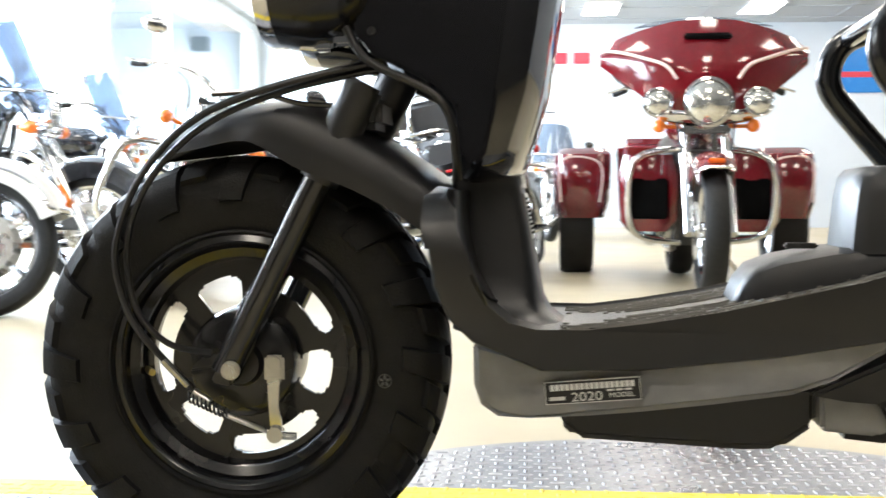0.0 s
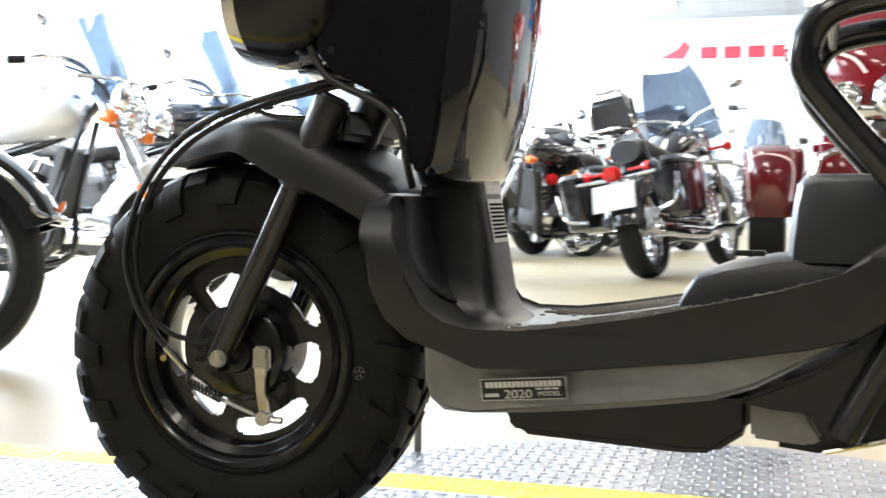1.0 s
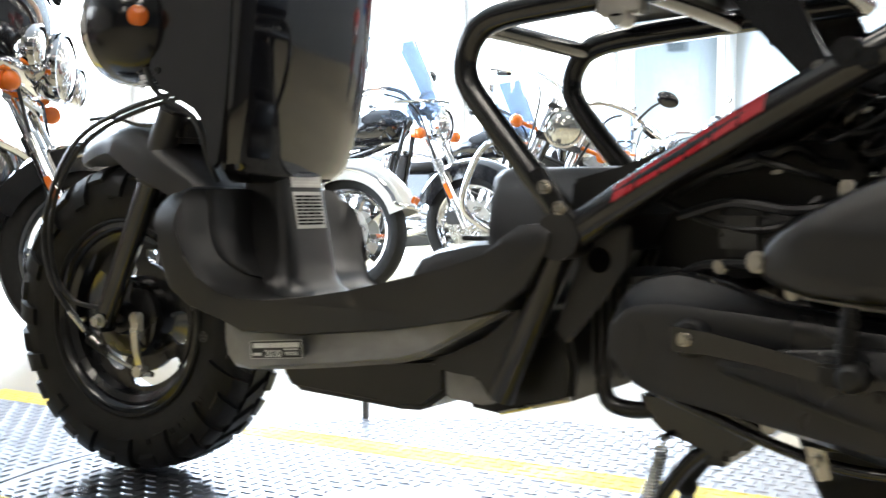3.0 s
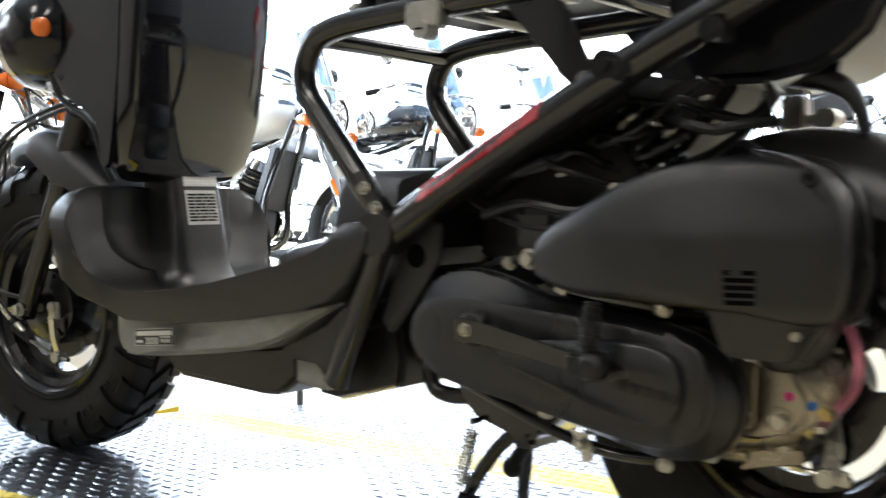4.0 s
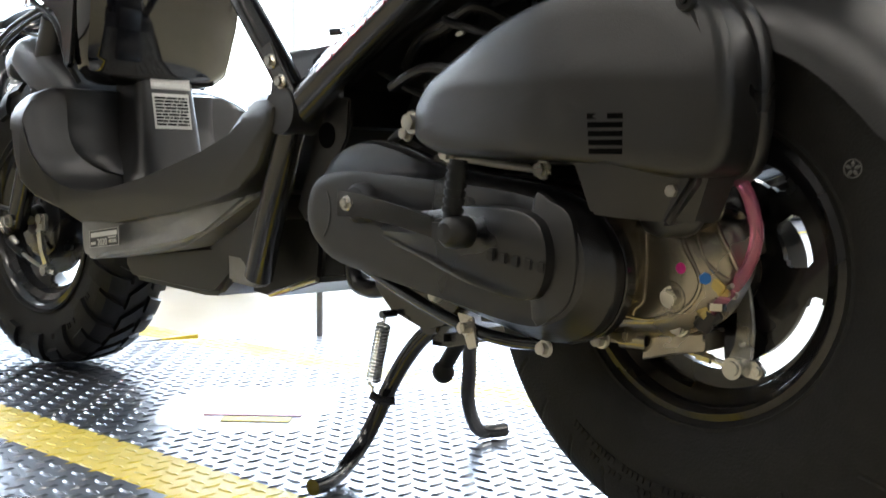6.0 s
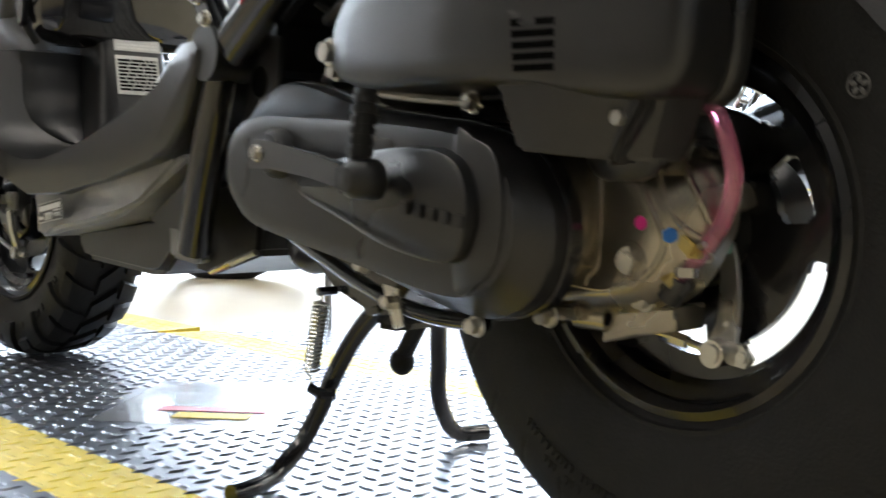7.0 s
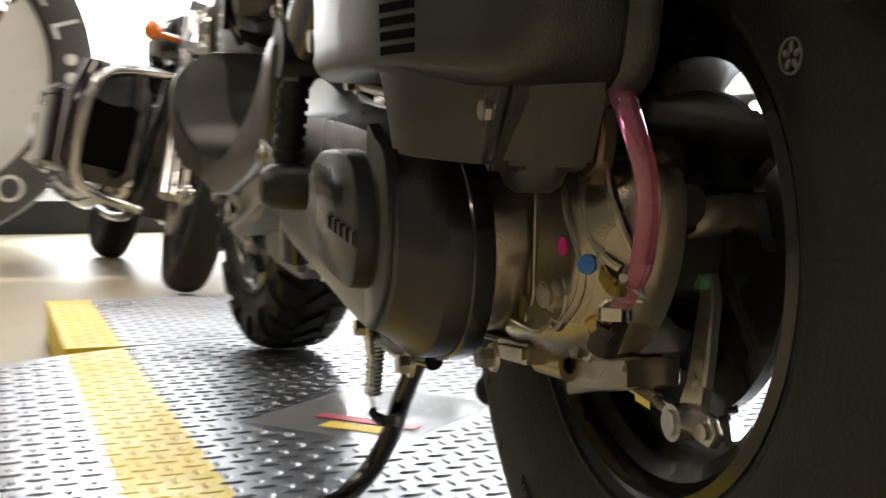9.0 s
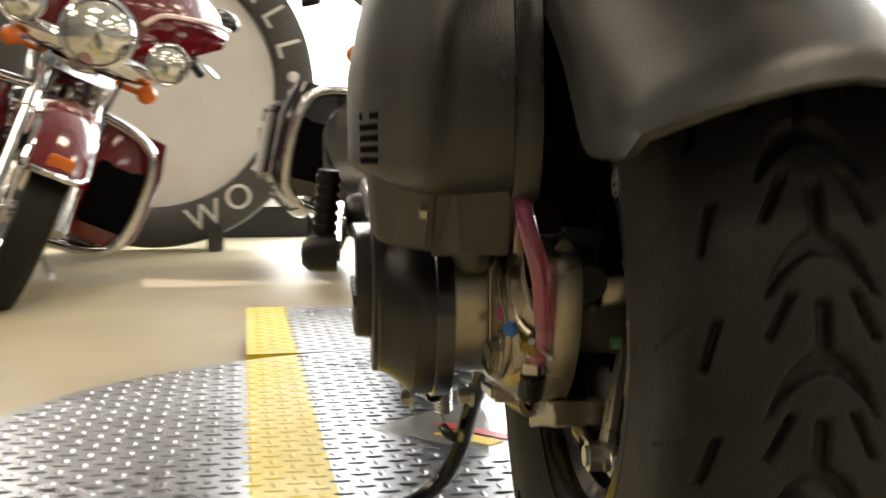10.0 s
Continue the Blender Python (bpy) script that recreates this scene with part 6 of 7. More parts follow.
        front.append(part("fairing_inner", loft([[(x, 0.43 * wing * sc * math.copysign(abs(math.cos(k)) ** 0.7, math.cos(k)), 1.12 + 0.20 * (wing - 1) + 0.16 * sc * math.sin(k) + 0.04 * abs(math.cos(k))) for k in np.linspace(0, 2 * math.pi, 24, endpoint=False)] for x, sc in ((0.30, 0.55), (0.40, 0.85), (0.47, 0.97), (0.50, 0.90))]), LEATHER, b))
        front.append(fr)
        front.append(part("fairing_vent", box((0.222, 0, 0.93 + 0.325 * wing), (0.03, 0.24, 0.030), 0.008, turn=Matrix.Rotation(radians(20), 4, "Y")), INK_SHADE, b))
        front.append(part("short_screen", sheet([[(0.27 + 0.06 * v + 0.16 * u * u, 0.30 * wing * u * (1 - 0.2 * v), 0.93 + 0.39 * wing + 0.035 * v) for u in np.linspace(-1, 1, 9)] for v in np.linspace(0, 1, 5)], 0.005), SMOKE, b))
        front.append(part("lamp_nacelle", ball((0.285, 0, 0.92), (0.075, 0.27, 0.060), u=20, v=12), CHROME if spots else fairing, b))
        for s in (-1, 1):
            front.append(part("fairing_stripe", tube([(x, s * y * wing, 0.93 + (z - 0.93) * wing) for x, y, z in ((0.194, 0.13, 1.07), (0.204, 0.18, 1.13), (0.241, 0.27, 1.165), (0.298, 0.36, 1.195), (0.383, 0.445, 1.215))], 0.009, 6), PINSTRIPE, b))
    for o in front:
        o.matrix_basis = turn @ o.matrix_basis
    # frame, tank, seat
    part("frame_spine", tube([(0.42, 0, 0.98), (0.60, 0, 0.82), (1.0, 0, 0.70), (1.5, 0, 0.60), (1.62, 0, 0.32)], 0.028, 10), BIKEBLACK, b)
    for s in (-1, 1):
        part("down_tube", tube([(0.45, s * 0.06, 0.90), (0.55, s * 0.10, 0.50), (0.62, s * 0.13, 0.22), (1.2, s * 0.14, 0.22), (1.60, s * 0.13, 0.32)], 0.019, 10), BIKEBLACK, b)
    rings = []
    for x, hw, z0, z1 in ((0.47, 0.05, 0.86, 0.98), (0.52, 0.12, 0.82, 1.02), (0.64, 0.165, 0.79, 1.04), (0.80, 0.17, 0.78, 1.01), (0.95, 0.13, 0.76, 0.92), (1.04, 0.07, 0.76, 0.84)):
        c, h = (z0 + z1) / 2, (z1 - z0) / 2
        rings.append([(x, hw * math.cos(k), c + h * math.sin(k)) for k in np.linspace(0, 2 * math.pi, 24, endpoint=False)])
    tk = part("fuel_tank", loft(rings), paint, b)
    part("filler_cap", cyl((0.70, 0.05, 1.03), (0.70, 0.05, 1.055), 0.03, n=16), CHROME, tk)
    part("tank_console", box((0.76, 0, 1.015), (0.24, 0.07, 0.03), 0.012, turn=Matrix.Rotation(radians(10), 4, "Y")), CHROME, tk)
    rings = []
    for x, hw, z0, z1 in ((0.98, 0.10, 0.72, 0.80), (1.10, 0.17, 0.68, 0.79), (1.28, 0.19, 0.66, 0.78), (1.40, 0.17, 0.68, 0.85), (1.60, 0.14, 0.72, 0.90), (1.72, 0.10, 0.74, 0.88)):
        c, h = (z0 + z1) / 2, (z1 - z0) / 2
        rings.append([(x, hw * math.cos(k), c + h * math.copysign(abs(math.sin(k)) ** 0.7, math.sin(k))) for k in np.linspace(0, 2 * math.pi, 20, endpoint=False)])
    part("saddle", loft(rings), LEATHER, b)
    part("rear_mudguard", shell_arc(1.62, 0.31, 0.39, 5, 150, 0.11, 0.14), guard or paint, b)
    # radiator or oil cooler between the down tubes, side covers and battery box below the saddle
    part("oil_cooler", box((0.565, 0, 0.58), (0.06, 0.24, 0.34), 0.012, turn=Matrix.Rotation(radians(-14), 4, "Y")), ENGINE, b)
    part("battery_box", rounded(loft([ring_xy(1.18, 0, z, rx, ry, 20, 4) for z, rx, ry in ((0.36, 0.15, 0.11), (0.42, 0.19, 0.13), (0.60, 0.20, 0.14), (0.70, 0.16, 0.11))]), 0), BIKEBLACK, b)
    for s in (-1, 1):
        part("side_cover", rounded(loft([[(1.00, s * y, 0.50), (1.06, s * y, 0.66), (1.36, s * y, 0.66), (1.40, s * y, 0.52), (1.30, s * y, 0.42), (1.06, s * y, 0.42)] for y in (0.13, 0.165)]), 0.012, 2), paint, b)
    part("belt_guard", box((1.42, -0.14, 0.36), (0.46, 0.03, 0.07), 0.012), BIKEBLACK, b)
    # engine: crankcase, two finned cylinders, covers
    part("crankcase", rounded(loft([ring_xy(0.86, 0, z, rx, ry, 20, 3) for z, rx, ry in ((0.22, 0.20, 0.12), (0.28, 0.26, 0.15), (0.40, 0.26, 0.16), (0.48, 0.20, 0.12))]), 0), eng, b)
    for tilt, x0 in ((-24, 0.80), (24, 0.94)):
        d = V(math.sin(radians(tilt)), 0, math.cos(radians(tilt)))
        base = V(x0, 0, 0.46)
        part("cylinder", cyl(base, base + d * 0.20, 0.062, n=18), eng, b)
        for k in range(7):
            p = base + d * (0.03 + 0.024 * k)
            part("cooling_fin", cyl(p, p + d * 0.008, 0.092, n=20), ZINC if k % 2 else eng, b)
        part("rocker_cover", cyl(base + d * 0.20, base + d * 0.26, 0.085, 0.07, n=18), CHROME, b)
        part("push_rod_tube", cyl(base + V(0, 0.10, 0.0), base + d * 0.22 + V(0, 0.08, 0), 0.012, n=8), CHROME, b)
    for s in (-1, 1):
        part("primary_cover", joined(lathe([(0.0, s * 0.19), (0.08, s * 0.188), (0.115, s * 0.17), (0.12, s * 0.14)], (0.74, 0, 0.36), 28), lathe([(0.0, s * 0.18), (0.07, s * 0.178), (0.10, s * 0.16), (0.105, s * 0.14)], (1.02, 0, 0.37), 28)), CHROME, b)
        part("foot_board", box((0.72, s * 0.26, 0.27), (0.28, 0.10, 0.025), 0.008), BIKEBLACK, b)
    part("air_filter", lathe([(0.0, 0.22), (0.07, 0.218), (0.09, 0.20), (0.09, 0.13)], (0.86, 0, 0.62), 28), CHROME, b)
    for z, dx in ((0.25, 0.0), (0.34, 0.12)):
        part("exhaust_pipe", tube([(0.78 + dx, 0.13, 0.58), (0.70 + dx, 0.19, 0.48), (0.74 + dx, 0.21, 0.30), (0.95 + dx, 0.22, z), (1.25, 0.23, z), (1.95 + dx, 0.24, z + 0.04)], [0.024, 0.024, 0.024, 0.028, 0.045, 0.045, 0.045], 12, 5), CHROME, b)
    part("side_stand", joined(cyl((0.85, -0.12, 0.22), (0.98, -0.30, 0.03), 0.012, n=8), box((0.99, -0.32, 0.012), (0.10, 0.04, 0.02), 0.006)), CHROME, b)
    for s in (-1, 1):
        part("rear_shock", joined(cyl((1.42, s * 0.15, 0.66), (1.58, s * 0.15, 0.36), 0.028, n=12), cyl((1.40, s * 0.15, 0.70), (1.44, s * 0.15, 0.62), 0.036, n=12)), CHROME, b)
        part("rear_signal", joined(ball((1.90, s * 0.20, 0.68), (0.03, 0.033, 0.033), u=12, v=8), cyl((1.88, s * 0.06, 0.68), (1.89, s * 0.18, 0.68), 0.010, n=8)), REDLENS if plate else AMBER, b)
    part("tail_lamp", rounded(box((1.99, 0, 0.66), (0.06, 0.12, 0.09), 0.02), 0), REDLENS, b)
    if plate:
        part("number_plate", box((2.02, 0.0, 0.52), (0.006, 0.28, 0.17), 0.004, turn=Matrix.Rotation(radians(-14), 4, "Y")), PAPER, b, "blank white number plate")
        for s in (-1, 1):
            part("exhaust_tip", lathe([(0.040, 0.0), (0.058, 0.01), (0.060, 0.16), (0.050, 0.16), (0.046, 0.02)], (1.96, s * 0.27, 0.29), 24, axis="x"), CHROME, b)
        part("light_bar", tube([(1.93, -0.26, 0.64), (1.95, 0, 0.63), (1.93, 0.26, 0.64)], 0.014, 8), CHROME, b)
    if crash:
        for s in (-1, 1):
            part("crash_bar", tube([(0.52, s * 0.06, 0.76), (0.44, s * 0.30, 0.72), (0.42, s * 0.38, 0.62), (0.46, s * 0.38, 0.36), (0.52, s * 0.30, 0.27), (0.58, s * 0.10, 0.24)], 0.019, 12, 6), CHROME, b)
    if lowers:
        for s in (-1, 1):
            part("leg_fairing", loft([ring_xy(0.56, s * 0.29, z, rx, ry, 20, 3.2) for z, rx, ry in ((0.30, 0.06, 0.10), (0.36, 0.09, 0.145), (0.60, 0.10, 0.155), (0.74, 0.08, 0.12))]), lowers, b)
            part("speaker_grille", box((0.462, s * 0.29, 0.48), (0.02, 0.19, 0.24), 0.02), INK_SHADE, b)
    if bags:
        for s in (-1, 1):
            bag = part("saddlebag", loft([ring_xy(1.66, s * 0.30, z, rx, ry, 24, 4) for z, rx, ry in ((0.34, 0.20, 0.07), (0.37, 0.26, 0.10), (0.55, 0.28, 0.11), (0.66, 0.28, 0.115))]), bags, b)
            part("bag_lid", loft([ring_xy(1.66, s * 0.30, z, rx, ry, 24, 4) for z, rx, ry in ((0.665, 0.285, 0.12), (0.69, 0.285, 0.12), (0.72, 0.25, 0.09))]), bags, bag)
            part("bag_latch", box((1.66, s * 0.425, 0.65), (0.05, 0.012, 0.07), 0.004), CHROME, bag)
            part("bag_guard", tube([(1.95, s * 0.22, 0.40), (1.97, s * 0.36, 0.44), (1.96, s * 0.40, 0.60)], 0.011, 8), CHROME, b)
    if backrest:
        part("backrest_pad", box((1.80, 0, 1.04), (0.07, 0.30, 0.22), 0.03, turn=Matrix.Rotation(radians(12), 4, "Y"), seg=3), LEATHER, b)
        part("backrest_bar", tube([(1.66, -0.14, 0.72), (1.82, -0.14, 0.95), (1.86, -0.10, 1.16), (1.87, 0, 1.18), (1.86, 0.10, 1.16), (1.82, 0.14, 0.95), (1.66, 0.14, 0.72)], 0.011, 8), CHROME, b)
        part("luggage_rack", joined(tube([(1.72, -0.12, 0.92), (2.05, -0.12, 0.92), (2.08, 0, 0.92), (2.05, 0.12, 0.92), (1.72, 0.12, 0.92)], 0.010, 8), tube([(1.75, 0, 0.92), (2.08, 0, 0.92)], 0.008, 8)), CHROME, b)
    return b


SMOKE = lens("smoked_screen", (0.20, 0.25, 0.32), 0.04, 0.75)
PINSTRIPE = material("pale_pinstripe", (0.72, 0.55, 0.50), 0.25, vary=0.1, coat=0.6)


def facing(x, y, heading):
    """A pose whose machine points its front along the heading, in degrees from +x towards +y; x and y are its front wheel's foot."""
    return pose(x, y, FZ, 0, 0, heading + 180)


motorcycle("touring_motorcycle", "deep red touring motorcycle with chrome lamps and fairing", facing(-1.80, 0.17, 12), MAROON, fairing=MAROON, spots=True, crash=True, bags=MAROON, reflector=False, steer=3, size=0.940, lowers=MAROON, lean=23.0)
motorcycle("touring_motorcycle", "black touring motorcycle with chrome fork and amber signals", facing(-1.80, 1.37, 4), BIKEBLACK, crash=True, rim=ENGINE, steer=-4, bags=BIKEBLACK, lowers=BIKEBLACK, size=0.88, reflector=False, lean=13, guard_end=120)
motorcycle("touring_motorcycle", "black touring motorcycle with batwing fairing and silver wheels", facing(-1.90, 2.58, 20), BIKEBLACK, fairing=BIKEBLACK, spots=True, crash=True, bags=BIKEBLACK, steer=14, lean=10, lowers=BIKEBLACK)
motorcycle("cruiser_motorcycle", "pearl white cruiser motorcycle with a windscreen", facing(-2.22, 4.54, 6), BIKEWHITE, screen="smoke", bags=BIKEWHITE, steer=4, size=0.98, lean=9, spots=True)
motorcycle("cruiser_motorcycle", "silver and black cruiser motorcycle with chrome engine", facing(-2.33, 6.12, 4), BIKEBLACK, guard=BIKEBLACK, screen="smoke", crash=True, style="wire", size=1.04)
motorcycle("naked_motorcycle", "grey standard motorcycle with round headlamp and chrome crash bars", facing(-1.74, 5.14, -73), BIKESILVER, guard=BIKEBLACK, crash=True, lean=23, reflector=False, steer=7, size=1.044, guard_end=0)
motorcycle("naked_motorcycle", "black and silver standard motorcycle with amber signals", facing(-1.76, 8.60, -112), BIKEBLACK, lean=11, reflector=False, bags=BIKEBLACK, steer=-14)
motorcycle("cruiser_motorcycle", "black cruiser motorcycle with polished engine", facing(-2.55, 9.1, -100), BIKEBLACK, lean=10, reflector=False)
motorcycle("cruiser_motorcycle", "dark cruiser motorcycle parked at the back", facing(-2.8, 12.4, -95), BIKEBLACK, screen="smoke", lean=10, reflector=False)
motorcycle("touring_motorcycle", "black touring motorcycle with a blank white number plate", facing(0.17, 8.66, 75), BIKEBLACK, bags=BIKEBLACK, backrest=True, plate=True, screen="smoke", crash=True, lean=11, signals=REDLENS, reflector=False)
motorcycle("cruiser_motorcycle", "black cruiser motorcycle with leather saddlebags", facing(-1.0, 11.2, 72), BIKEBLACK, bags=BIKEBLACK, backrest=True, lean=10)
motorcycle("sport_motorcycle", "bright red sport motorcycle with chrome wheels", facing(2.95, 7.3, -120), BRIGHTRED, fairing=BRIGHTRED, lean=8, reflector=False)
motorcycle("cruiser_motorcycle", "grey cruiser motorcycle parked near the sign wall", facing(0.4, 13.5, -80), BIKESILVER, screen="smoke", lean=8)
motorcycle("cruiser_motorcycle", "black cruiser motorcycle parked near the sign wall", facing(-2.2, 14.6, -85), BIKEBLACK, lean=8, bags=BIKEBLACK)
motorcycle("cruiser_motorcycle", "black cruiser motorcycle with saddlebags near the sign wall", facing(1.7, 14.8, -95), BIKEBLACK, lean=8, bags=BIKEBLACK)

motorcycle("cruiser_motorcycle", "dark cruiser motorcycle with saddlebags in the back row", facing(-3.4, 10.4, -70), BIKEBLACK, bags=BIKEBLACK, lean=9, screen="smoke")
motorcycle("touring_motorcycle", "black touring motorcycle with a batwing fairing in the back row", facing(-0.25, 10.9, 62), BIKEBLACK, fairing=BIKEBLACK, bags=BIKEBLACK, backrest=True, lean=9)
motorcycle("touring_motorcycle", "dark touring motorcycle with a tall smoked windscreen in the window row", facing(-2.45, 7.65, 6), BIKEBLACK, crash=True, lean=10, steer=6, screen="smoke", bags=BIKEBLACK, spots=True)
# the trike: a touring front on a broad two-wheeled rear body
trike = motorcycle("touring_trike", "candy red three-wheeled touring trike with chrome bumpers", facing(1.09, 6.02, -92.5), MAROON, fairing=MAROON, spots=True, crash=True, reflector=False, steer=0, kind="trike", size=1.07, guard_end=128, wing=1.2)
for s in (-1, 1):
    rw = part("side_wheel", lathe([(0.20, -0.10), (0.24, -0.11), (0.30, -0.105), (0.315, -0.07), (0.318, 0.07), (0.30, 0.105), (0.24, 0.11), (0.20, 0.10)], (1.70, s * 0.66, 0.31), 40), RUBBER, trike)
    part("side_rim", lathe([(0.0, -0.05), (0.12, -0.06), (0.20, -0.09), (0.205, 0.09), (0.12, 0.06), (0.0, 0.05)], (1.70, s * 0.66, 0.31), 30), CHROME, rw)
    rings = []
    for z, x0, x1, y0, y1 in ((0.36, 1.36, 2.06, 0.48, 0.79), (0.46, 1.30, 2.12, 0.45, 0.815), (0.66, 1.30, 2.14, 0.44, 0.82), (0.76, 1.34, 2.12, 0.44, 0.81), (0.80, 1.42, 2.06, 0.46, 0.77)):
        cx, cy = (x0 + x1) / 2, (y0 + y1) / 2
        rings.append([(px, s * py, pz) for px, py, pz in ring_xy(cx, cy, z, (x1 - x0) / 2, (y1 - y0) / 2, 28, 4)])
    part("wheel_housing", loft(rings), MAROON, trike, "candy red wheel housing with a pinstripe")
    part("housing_stripe", tube([(1.298, s * 0.52, 0.46), (1.294, s * 0.52, 0.70), (1.298, s * 0.75, 0.72), (1.298, s * 0.76, 0.46)], 0.006, 6), PINSTRIPE, trike)
    part("lower_fairing", loft([ring_xy(0.56, s * 0.27, z, rx, ry, 20, 3.2) for z, rx, ry in ((0.30, 0.06, 0.11), (0.36, 0.09, 0.16), (0.60, 0.10, 0.17), (0.72, 0.08, 0.14))]), MAROON, trike)
    part("speaker_grille", box((0.462, s * 0.27, 0.48), (0.02, 0.20, 0.22), 0.02), INK_SHADE, trike)
part("boot", box((1.86, 0, 0.70), (0.55, 0.80, 0.34), 0.06, seg=3), MAROON, trike)

# ring-shaped tyre sign standing on the floor by the window wall
SGX, SGY, SGZ, SGR = -4.05, 0.505, 0.735, 0.81
ring_sign = thing("tyre_sign", "large round sign shaped like a tyre with white raised letters", "sign", pose(SGX, SGY, SGZ))
part("ring", lathe([(0.60, -0.05), (0.61, 0.035), (0.63, 0.05), (0.76, 0.05), (0.80, 0.03), (SGR, -0.05), (0.60, -0.05)], (0, 0, 0), 72, axis="x"), material("dark_grey_sign_paint", (0.06, 0.06, 0.058), 0.5, vary=0.15), ring_sign)
part("white_disc", lathe([(0.0, 0.0), (0.602, 0.0), (0.602, -0.05), (0.0, -0.05)], (0, 0, 0), 60, axis="x"), BIKEWHITE, ring_sign)
for s in (-1, 1):
    part("foot", box((0.0, s * 0.3, -0.765), (0.4, 0.08, 0.10), 0.01), BIKEBLACK, ring_sign)


def sign_letter(ch, deg):
    """deg: clock angle, 0 at the top, to the right."""
    a = radians(deg)
    y, z = 0.695 * math.sin(a), 0.695 * math.cos(a)
    face = Matrix(((0, 0, 1, 0), (1, 0, 0, 0), (0, 1, 0, 0), (0, 0, 0, 1)))
    flip = 180 if 90 < deg < 270 else 0
    words("letter", ch, 0.175, Matrix.Translation((0.053, y, z)) @ Matrix.Rotation(-a + radians(flip), 4, "X") @ face, BIKEWHITE, ring_sign, 0.004)


for ch, deg in (("A", 46), ("L", 60), ("L", 74), ("K", 111), ("R", 127), ("O", 143), ("W", 159)):
    sign_letter(ch, deg)
for k in range(3):
    a = radians(86 + 7 * k)
    part("stud_mark", ball((0.052, 0.695 * math.sin(a), 0.695 * math.cos(a)), (0.006, 0.028, 0.028), u=12, v=8), BIKEWHITE, ring_sign)

# wall signs, loudspeaker, notice, low post
board = thing("sign_board", "white sign board with a red wing emblem and red block lettering", "sign", pose(0.1, WY - 0.03, 3.08))
part("panel", box((0, 0, 0), (3.4, 0.04, 0.62), 0.01), WALLWHITE, board)
for k in range(5):
    part("letter_block", box((-0.62 + 0.42 * k, -0.03, -0.02), (0.30, 0.02, 0.21), 0.015), SIGNRED, board)
part("wing_emblem", prism([(-1.50, -0.10), (-1.05, -0.12), (-0.95, 0.10), (-1.05, 0.22), (-1.20, 0.05)], -0.04, -0.02, 0.004), SIGNRED, board)
blue_board = thing("blue_banner", "blue banner with a red stripe on the far wall", "banner", pose(6.3, WY - 0.03, 2.85))
part("panel", prism([(-0.75, -0.45), (0.9, -0.45), (0.9, 0.40), (0.1, 0.42), (-0.55, 0.30)], -0.02, 0.02, 0.01), BLUEPAINT, blue_board)
part("stripe", box((0.1, -0.03, -0.12), (1.2, 0.02, 0.10), 0.004), SIGNRED, blue_board)
speaker = thing("wall_speaker", "small black loudspeaker high on the far wall", "loudspeaker", pose(-4.1, WY - 0.16, 3.36))
part("cabinet", box((0, 0, 0), (0.34, 0.26, 0.28), 0.02), BIKEBLACK, speaker)
part("grille", box((0, -0.135, 0), (0.29, 0.01, 0.23), 0.004), INK_SHADE, speaker)
notice = thing("wall_notice", "pale green glazed notice panel on the far wall", "notice", pose(-4.0, WY - 0.02, 2.72))
part("panel", box((0, 0, 0), (0.95, 0.03, 0.75), 0.006), material("pale_green_panel", (0.50, 0.62, 0.58), 0.3, vary=0.05), notice)
notice2 = thing("wall_notice", "pale glazed notice panel on the far wall", "notice", pose(-2.3, WY - 0.02, 2.75))
part("panel", box((0, 0, 0), (1.2, 0.03, 0.8), 0.006), WALLWHITE, notice2)
post = thing("turntable_pin", "thin grey steel locking post beside the turntable", "post", pose(-0.160, 1.770, FZ))
part("rod", cyl((0, 0, 0), (0, 0, 0.235), 0.0065, n=12), FRAME_ALLOY, post)
part("base", cyl((0, 0, 0), (0, 0, 0.02), 0.012, n=14), FRAME_ALLOY, post)
FILM = material("clear_worn_film", (0.50, 0.50, 0.51), 0.16, vary=0.25, scale=60, coat=0.5)
FILM.node_tree.nodes["Principled BSDF"].inputs["Alpha"].default_value = 0.28
# ---------------------------------------------------------------- turntable of diamond plate
TC, TR = (0.33, 1.28), 0.70
NEAR0, NEAR1, FAR0, FAR1, JX, EX = 0.948, 1.040, 1.530, 1.615, -0.345, -1.015


def region(name, outline, mat, label, z0=FZ, z1=0.0):
    bm = bmesh.new()
    lo = [bm.verts.new((x, y, z0)) for x, y in outline]
    hi = [bm.verts.new((x, y, z1)) for x, y in outline]
    bm.faces.new(hi)
    bm.faces.new(lo[::-1])
    for k in range(len(lo)):
        j = (k + 1) % len(lo)
        bm.faces.new((lo[k], lo[j], hi[j], hi[k]))
    return part(name, bm, mat, turntable, label, 30)


turntable = thing("turntable", "round diamond-plate display turntable with two yellow safety stripes", "turntable")


def disc_band(y0, y1, inset_r=0.0):
    """The part of the disc between two straight lines."""
    r = TR - inset_r

    def xs(y):
        return math.sqrt(max(0, r * r - (y - TC[1]) ** 2))

    ys = np.linspace(y0, y1, 26)
    right = [(TC[0] + xs(y), y) for y in ys]
    left = [(TC[0] - xs(y), y) for y in ys[::-1]]
    return right + left


region("near_deck", disc_band(TC[1] - TR + 0.002, NEAR0), STEELPLATE, "bright diamond plate")
region("near_stripe", disc_band(NEAR0, NEAR1), YELLOW, "yellow painted stripe")
region("middle_deck", disc_band(NEAR1, FAR0), STEELPLATE, "bright diamond plate")
region("far_stripe", disc_band(FAR0, FAR1), YELLOW, "yellow painted stripe")
region("far_deck", disc_band(FAR1, TC[1] + TR - 0.002), STEELPLATE, "bright diamond plate")

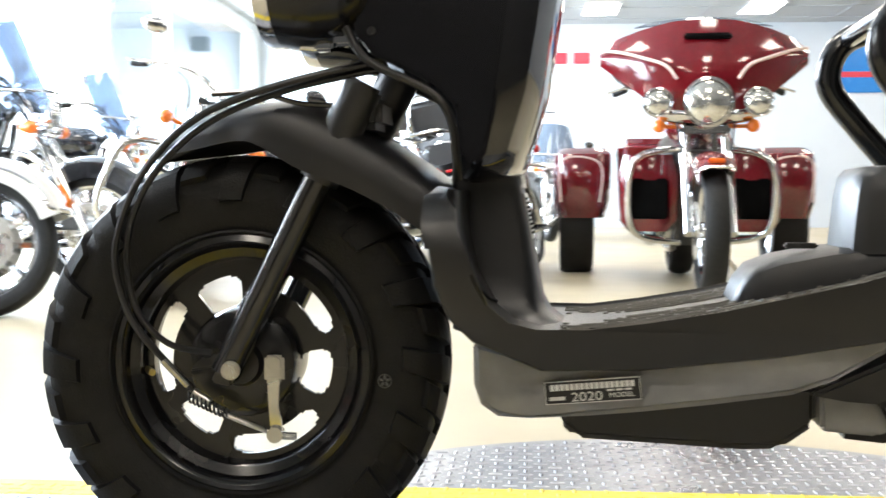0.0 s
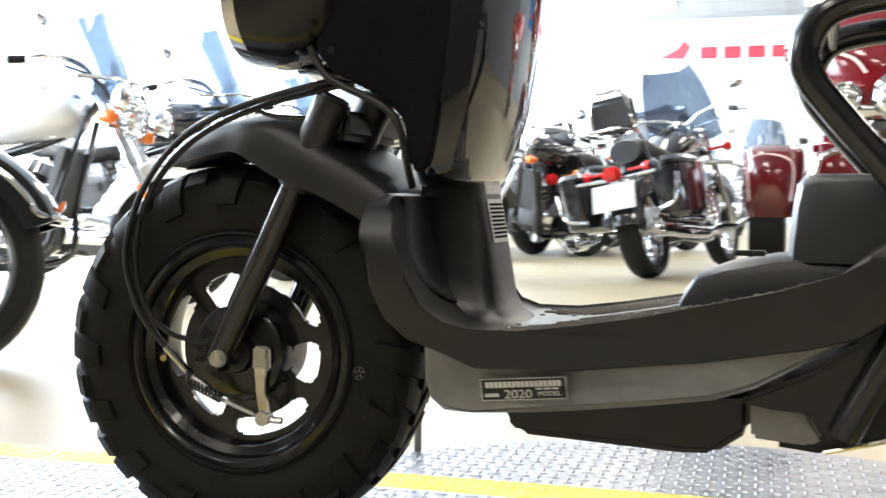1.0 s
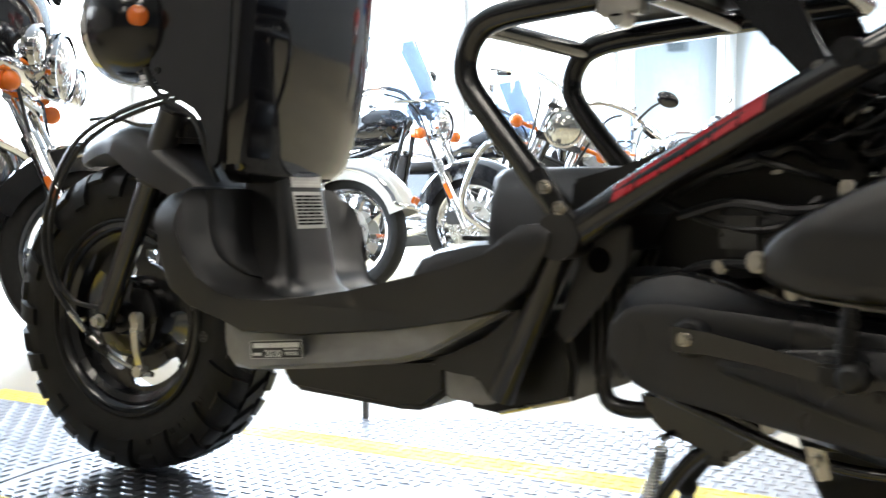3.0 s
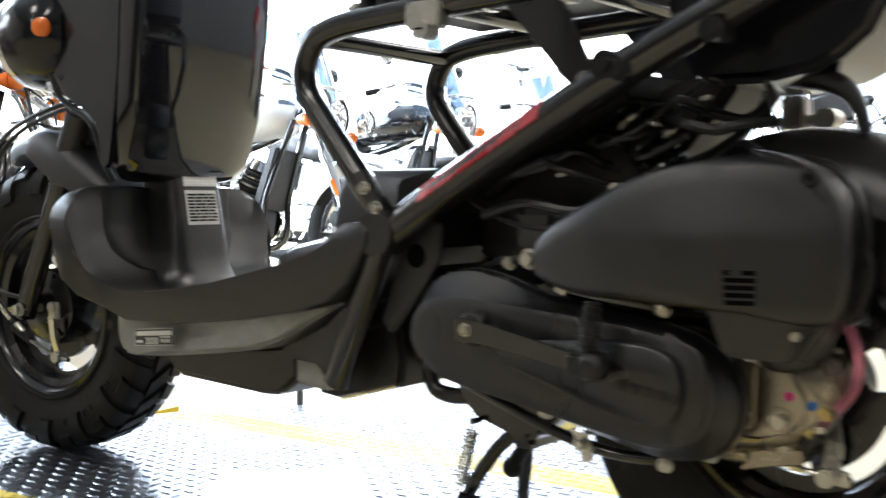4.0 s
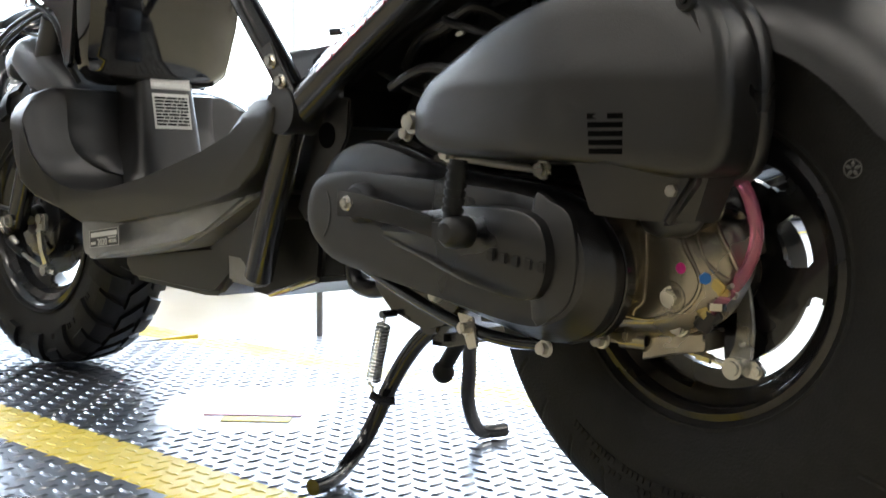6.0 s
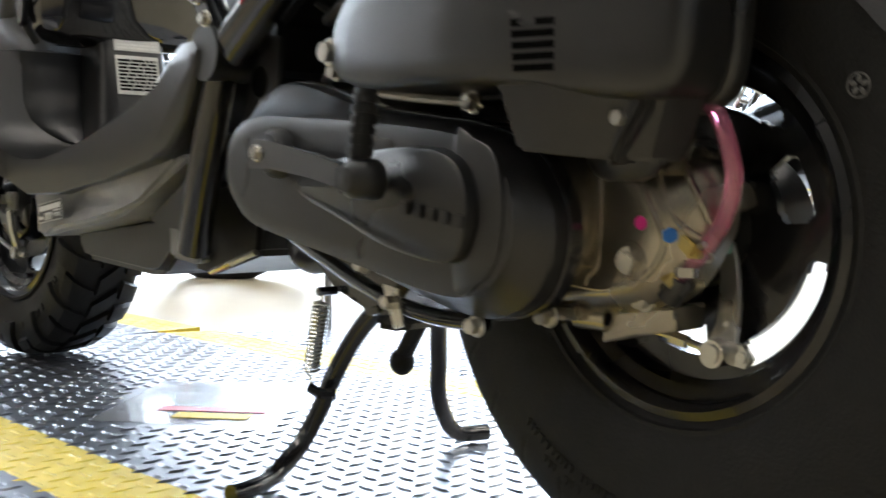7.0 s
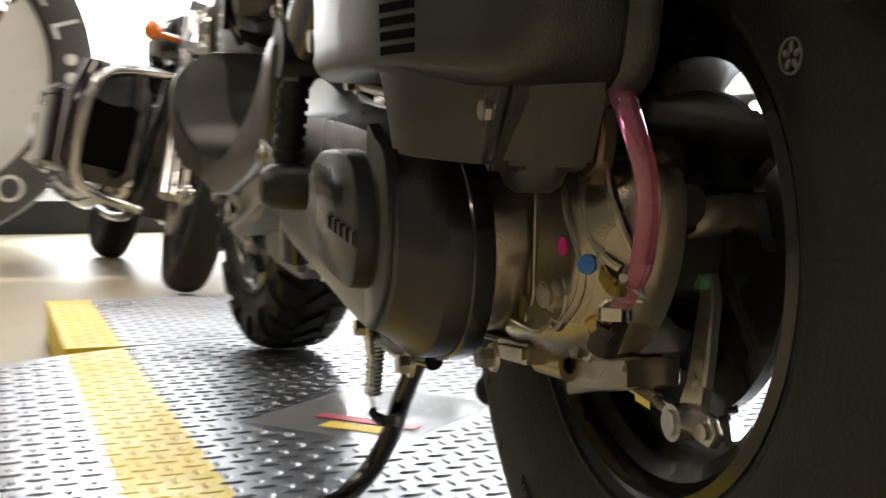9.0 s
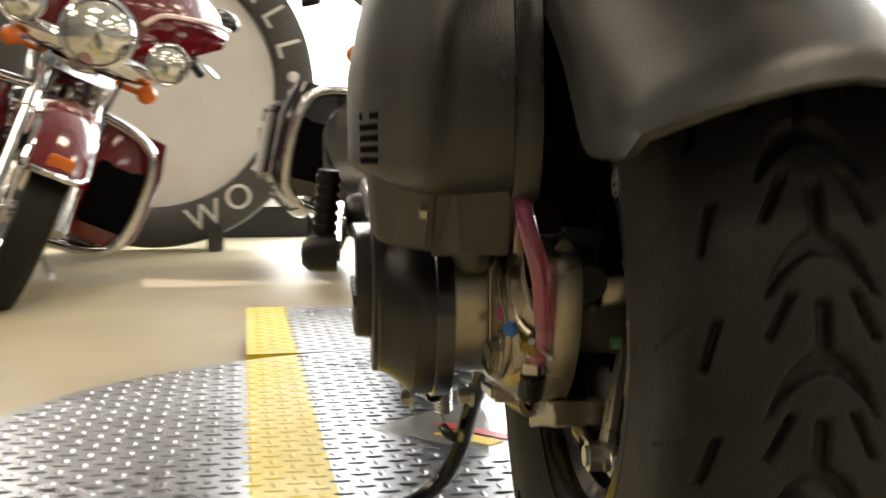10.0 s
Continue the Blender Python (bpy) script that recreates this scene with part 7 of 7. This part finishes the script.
ramp = turntable
LX0, LX1 = EX, JX - 0.012


def disc_left(y):
    return TC[0] - math.sqrt(max(0, TR * TR - (y - TC[1]) ** 2))


def ramp_band(y0, y1):
    ys = np.linspace(y0, y1, 10)
    return [(EX, y0), *[(min(JX, disc_left(y) - 0.006), y) for y in ys], (EX, y1)]


region("approach_deck", ramp_band(NEAR1, FAR0), STEELPLATE, "diamond plate approach section")
region("approach_stripe", ramp_band(NEAR0, NEAR1), YELLOW, "yellow painted edge")
region("approach_stripe", ramp_band(FAR0, FAR1), YELLOW, "yellow painted edge")

# raised lugs, alternately along and across
def lug_mesh(mat):
    bm = bmesh.new()
    L, W, H = 0.0125, 0.0036, 0.0010 if mat is YELLOW else 0.0018
    rim_pts = [(-L, 0), (-0.5 * L, -W), (0.5 * L, -W), (L, 0), (0.5 * L, W), (-0.5 * L, W)]
    lo = [bm.verts.new((x, y, 0)) for x, y in rim_pts]
    hi = [bm.verts.new((x * 0.62, y * 0.45, H)) for x, y in rim_pts]
    for k in range(6):
        bm.faces.new((lo[k], lo[(k + 1) % 6], hi[(k + 1) % 6], hi[k]))
    bm.faces.new(hi)
    return bm


PITCH = 0.0235
spots = []
for i in range(-60, 46):
    for j in range(-32, 32):
        x, y = TC[0] + i * PITCH, TC[1] + j * PITCH
        on_disc = (x - TC[0]) ** 2 + (y - TC[1]) ** 2 < (TR - 0.016) ** 2
        on_ramp = EX + 0.016 < x < min(JX, disc_left(min(max(y, NEAR0), FAR1))) - 0.02 and NEAR0 + 0.008 < y < FAR1 - 0.008
        if not (on_disc or on_ramp):
            continue
        if abs((x - 0.262) * 0.766 + (y - 1.262) * 0.643) < 0.112 and abs((y - 1.262) * 0.766 - (x - 0.262) * 0.643) < 0.136:  # under the sticker
            continue
        spots.append((x, y, (i + j) % 2, NEAR0 < y < NEAR1 or FAR0 < y < FAR1))
near_lug = {False: mesh_of("lug", lug_mesh(STEELPLATE), STEELPLATE, 20), True: mesh_of("lug", lug_mesh(YELLOW), YELLOW, 20)}
rest = {False: bmesh.new(), True: bmesh.new()}
count = 0
for x, y, turn, yel in spots:
    if 0.25 < x < 0.66 and 0.93 < y < 1.20 and count < 300:
        count += 1
        piece("lug", near_lug[yel], turntable, pose(x, y, 0, 0, 0, 90 * turn))
    else:
        b = rest[yel]
        c, s = (0, 1) if turn else (1, 0)
        L, W, H = 0.0125, 0.0036, 0.0010 if yel else 0.0018
        lo, hi = [], []
        for u, v in ((-L, 0), (-0.5 * L, -W), (0.5 * L, -W), (L, 0), (0.5 * L, W), (-0.5 * L, W)):
            lo.append(b.verts.new((x + c * u - s * v, y + s * u + c * v, 0)))
            hi.append(b.verts.new((x + 0.62 * c * u - 0.45 * s * v, y + 0.62 * s * u + 0.45 * c * v, H)))
        for k in range(6):
            b.faces.new((lo[k], lo[(k + 1) % 6], hi[(k + 1) % 6], hi[k]))
        b.faces.new(hi)
tagged(part("lug_field", rest[False], STEELPLATE, turntable, "", 20), kind="stuff")
tagged(part("lug_field", rest[True], YELLOW, turntable, "", 20), kind="stuff")
bm = bmesh.new()
box((0, 0, 0.0012), (0.205, 0.250, 0.0008), bm=bm)
sticker = tagged(new("floor_sticker", mesh_of("floor_sticker", bm, FILM)), "worn pale sticker with red and yellow print on the turntable", "sticker")
sticker.matrix_basis = pose(0.262, 1.262, 0.0006, 0, 0, 40)
part("yellow_print", box((0.03, -0.085, 0.0022), (0.09, 0.028, 0.0008)), YELLOW, sticker)
part("red_print", box((0.02, -0.052, 0.0022), (0.13, 0.022, 0.0008)), SIGNRED, sticker)
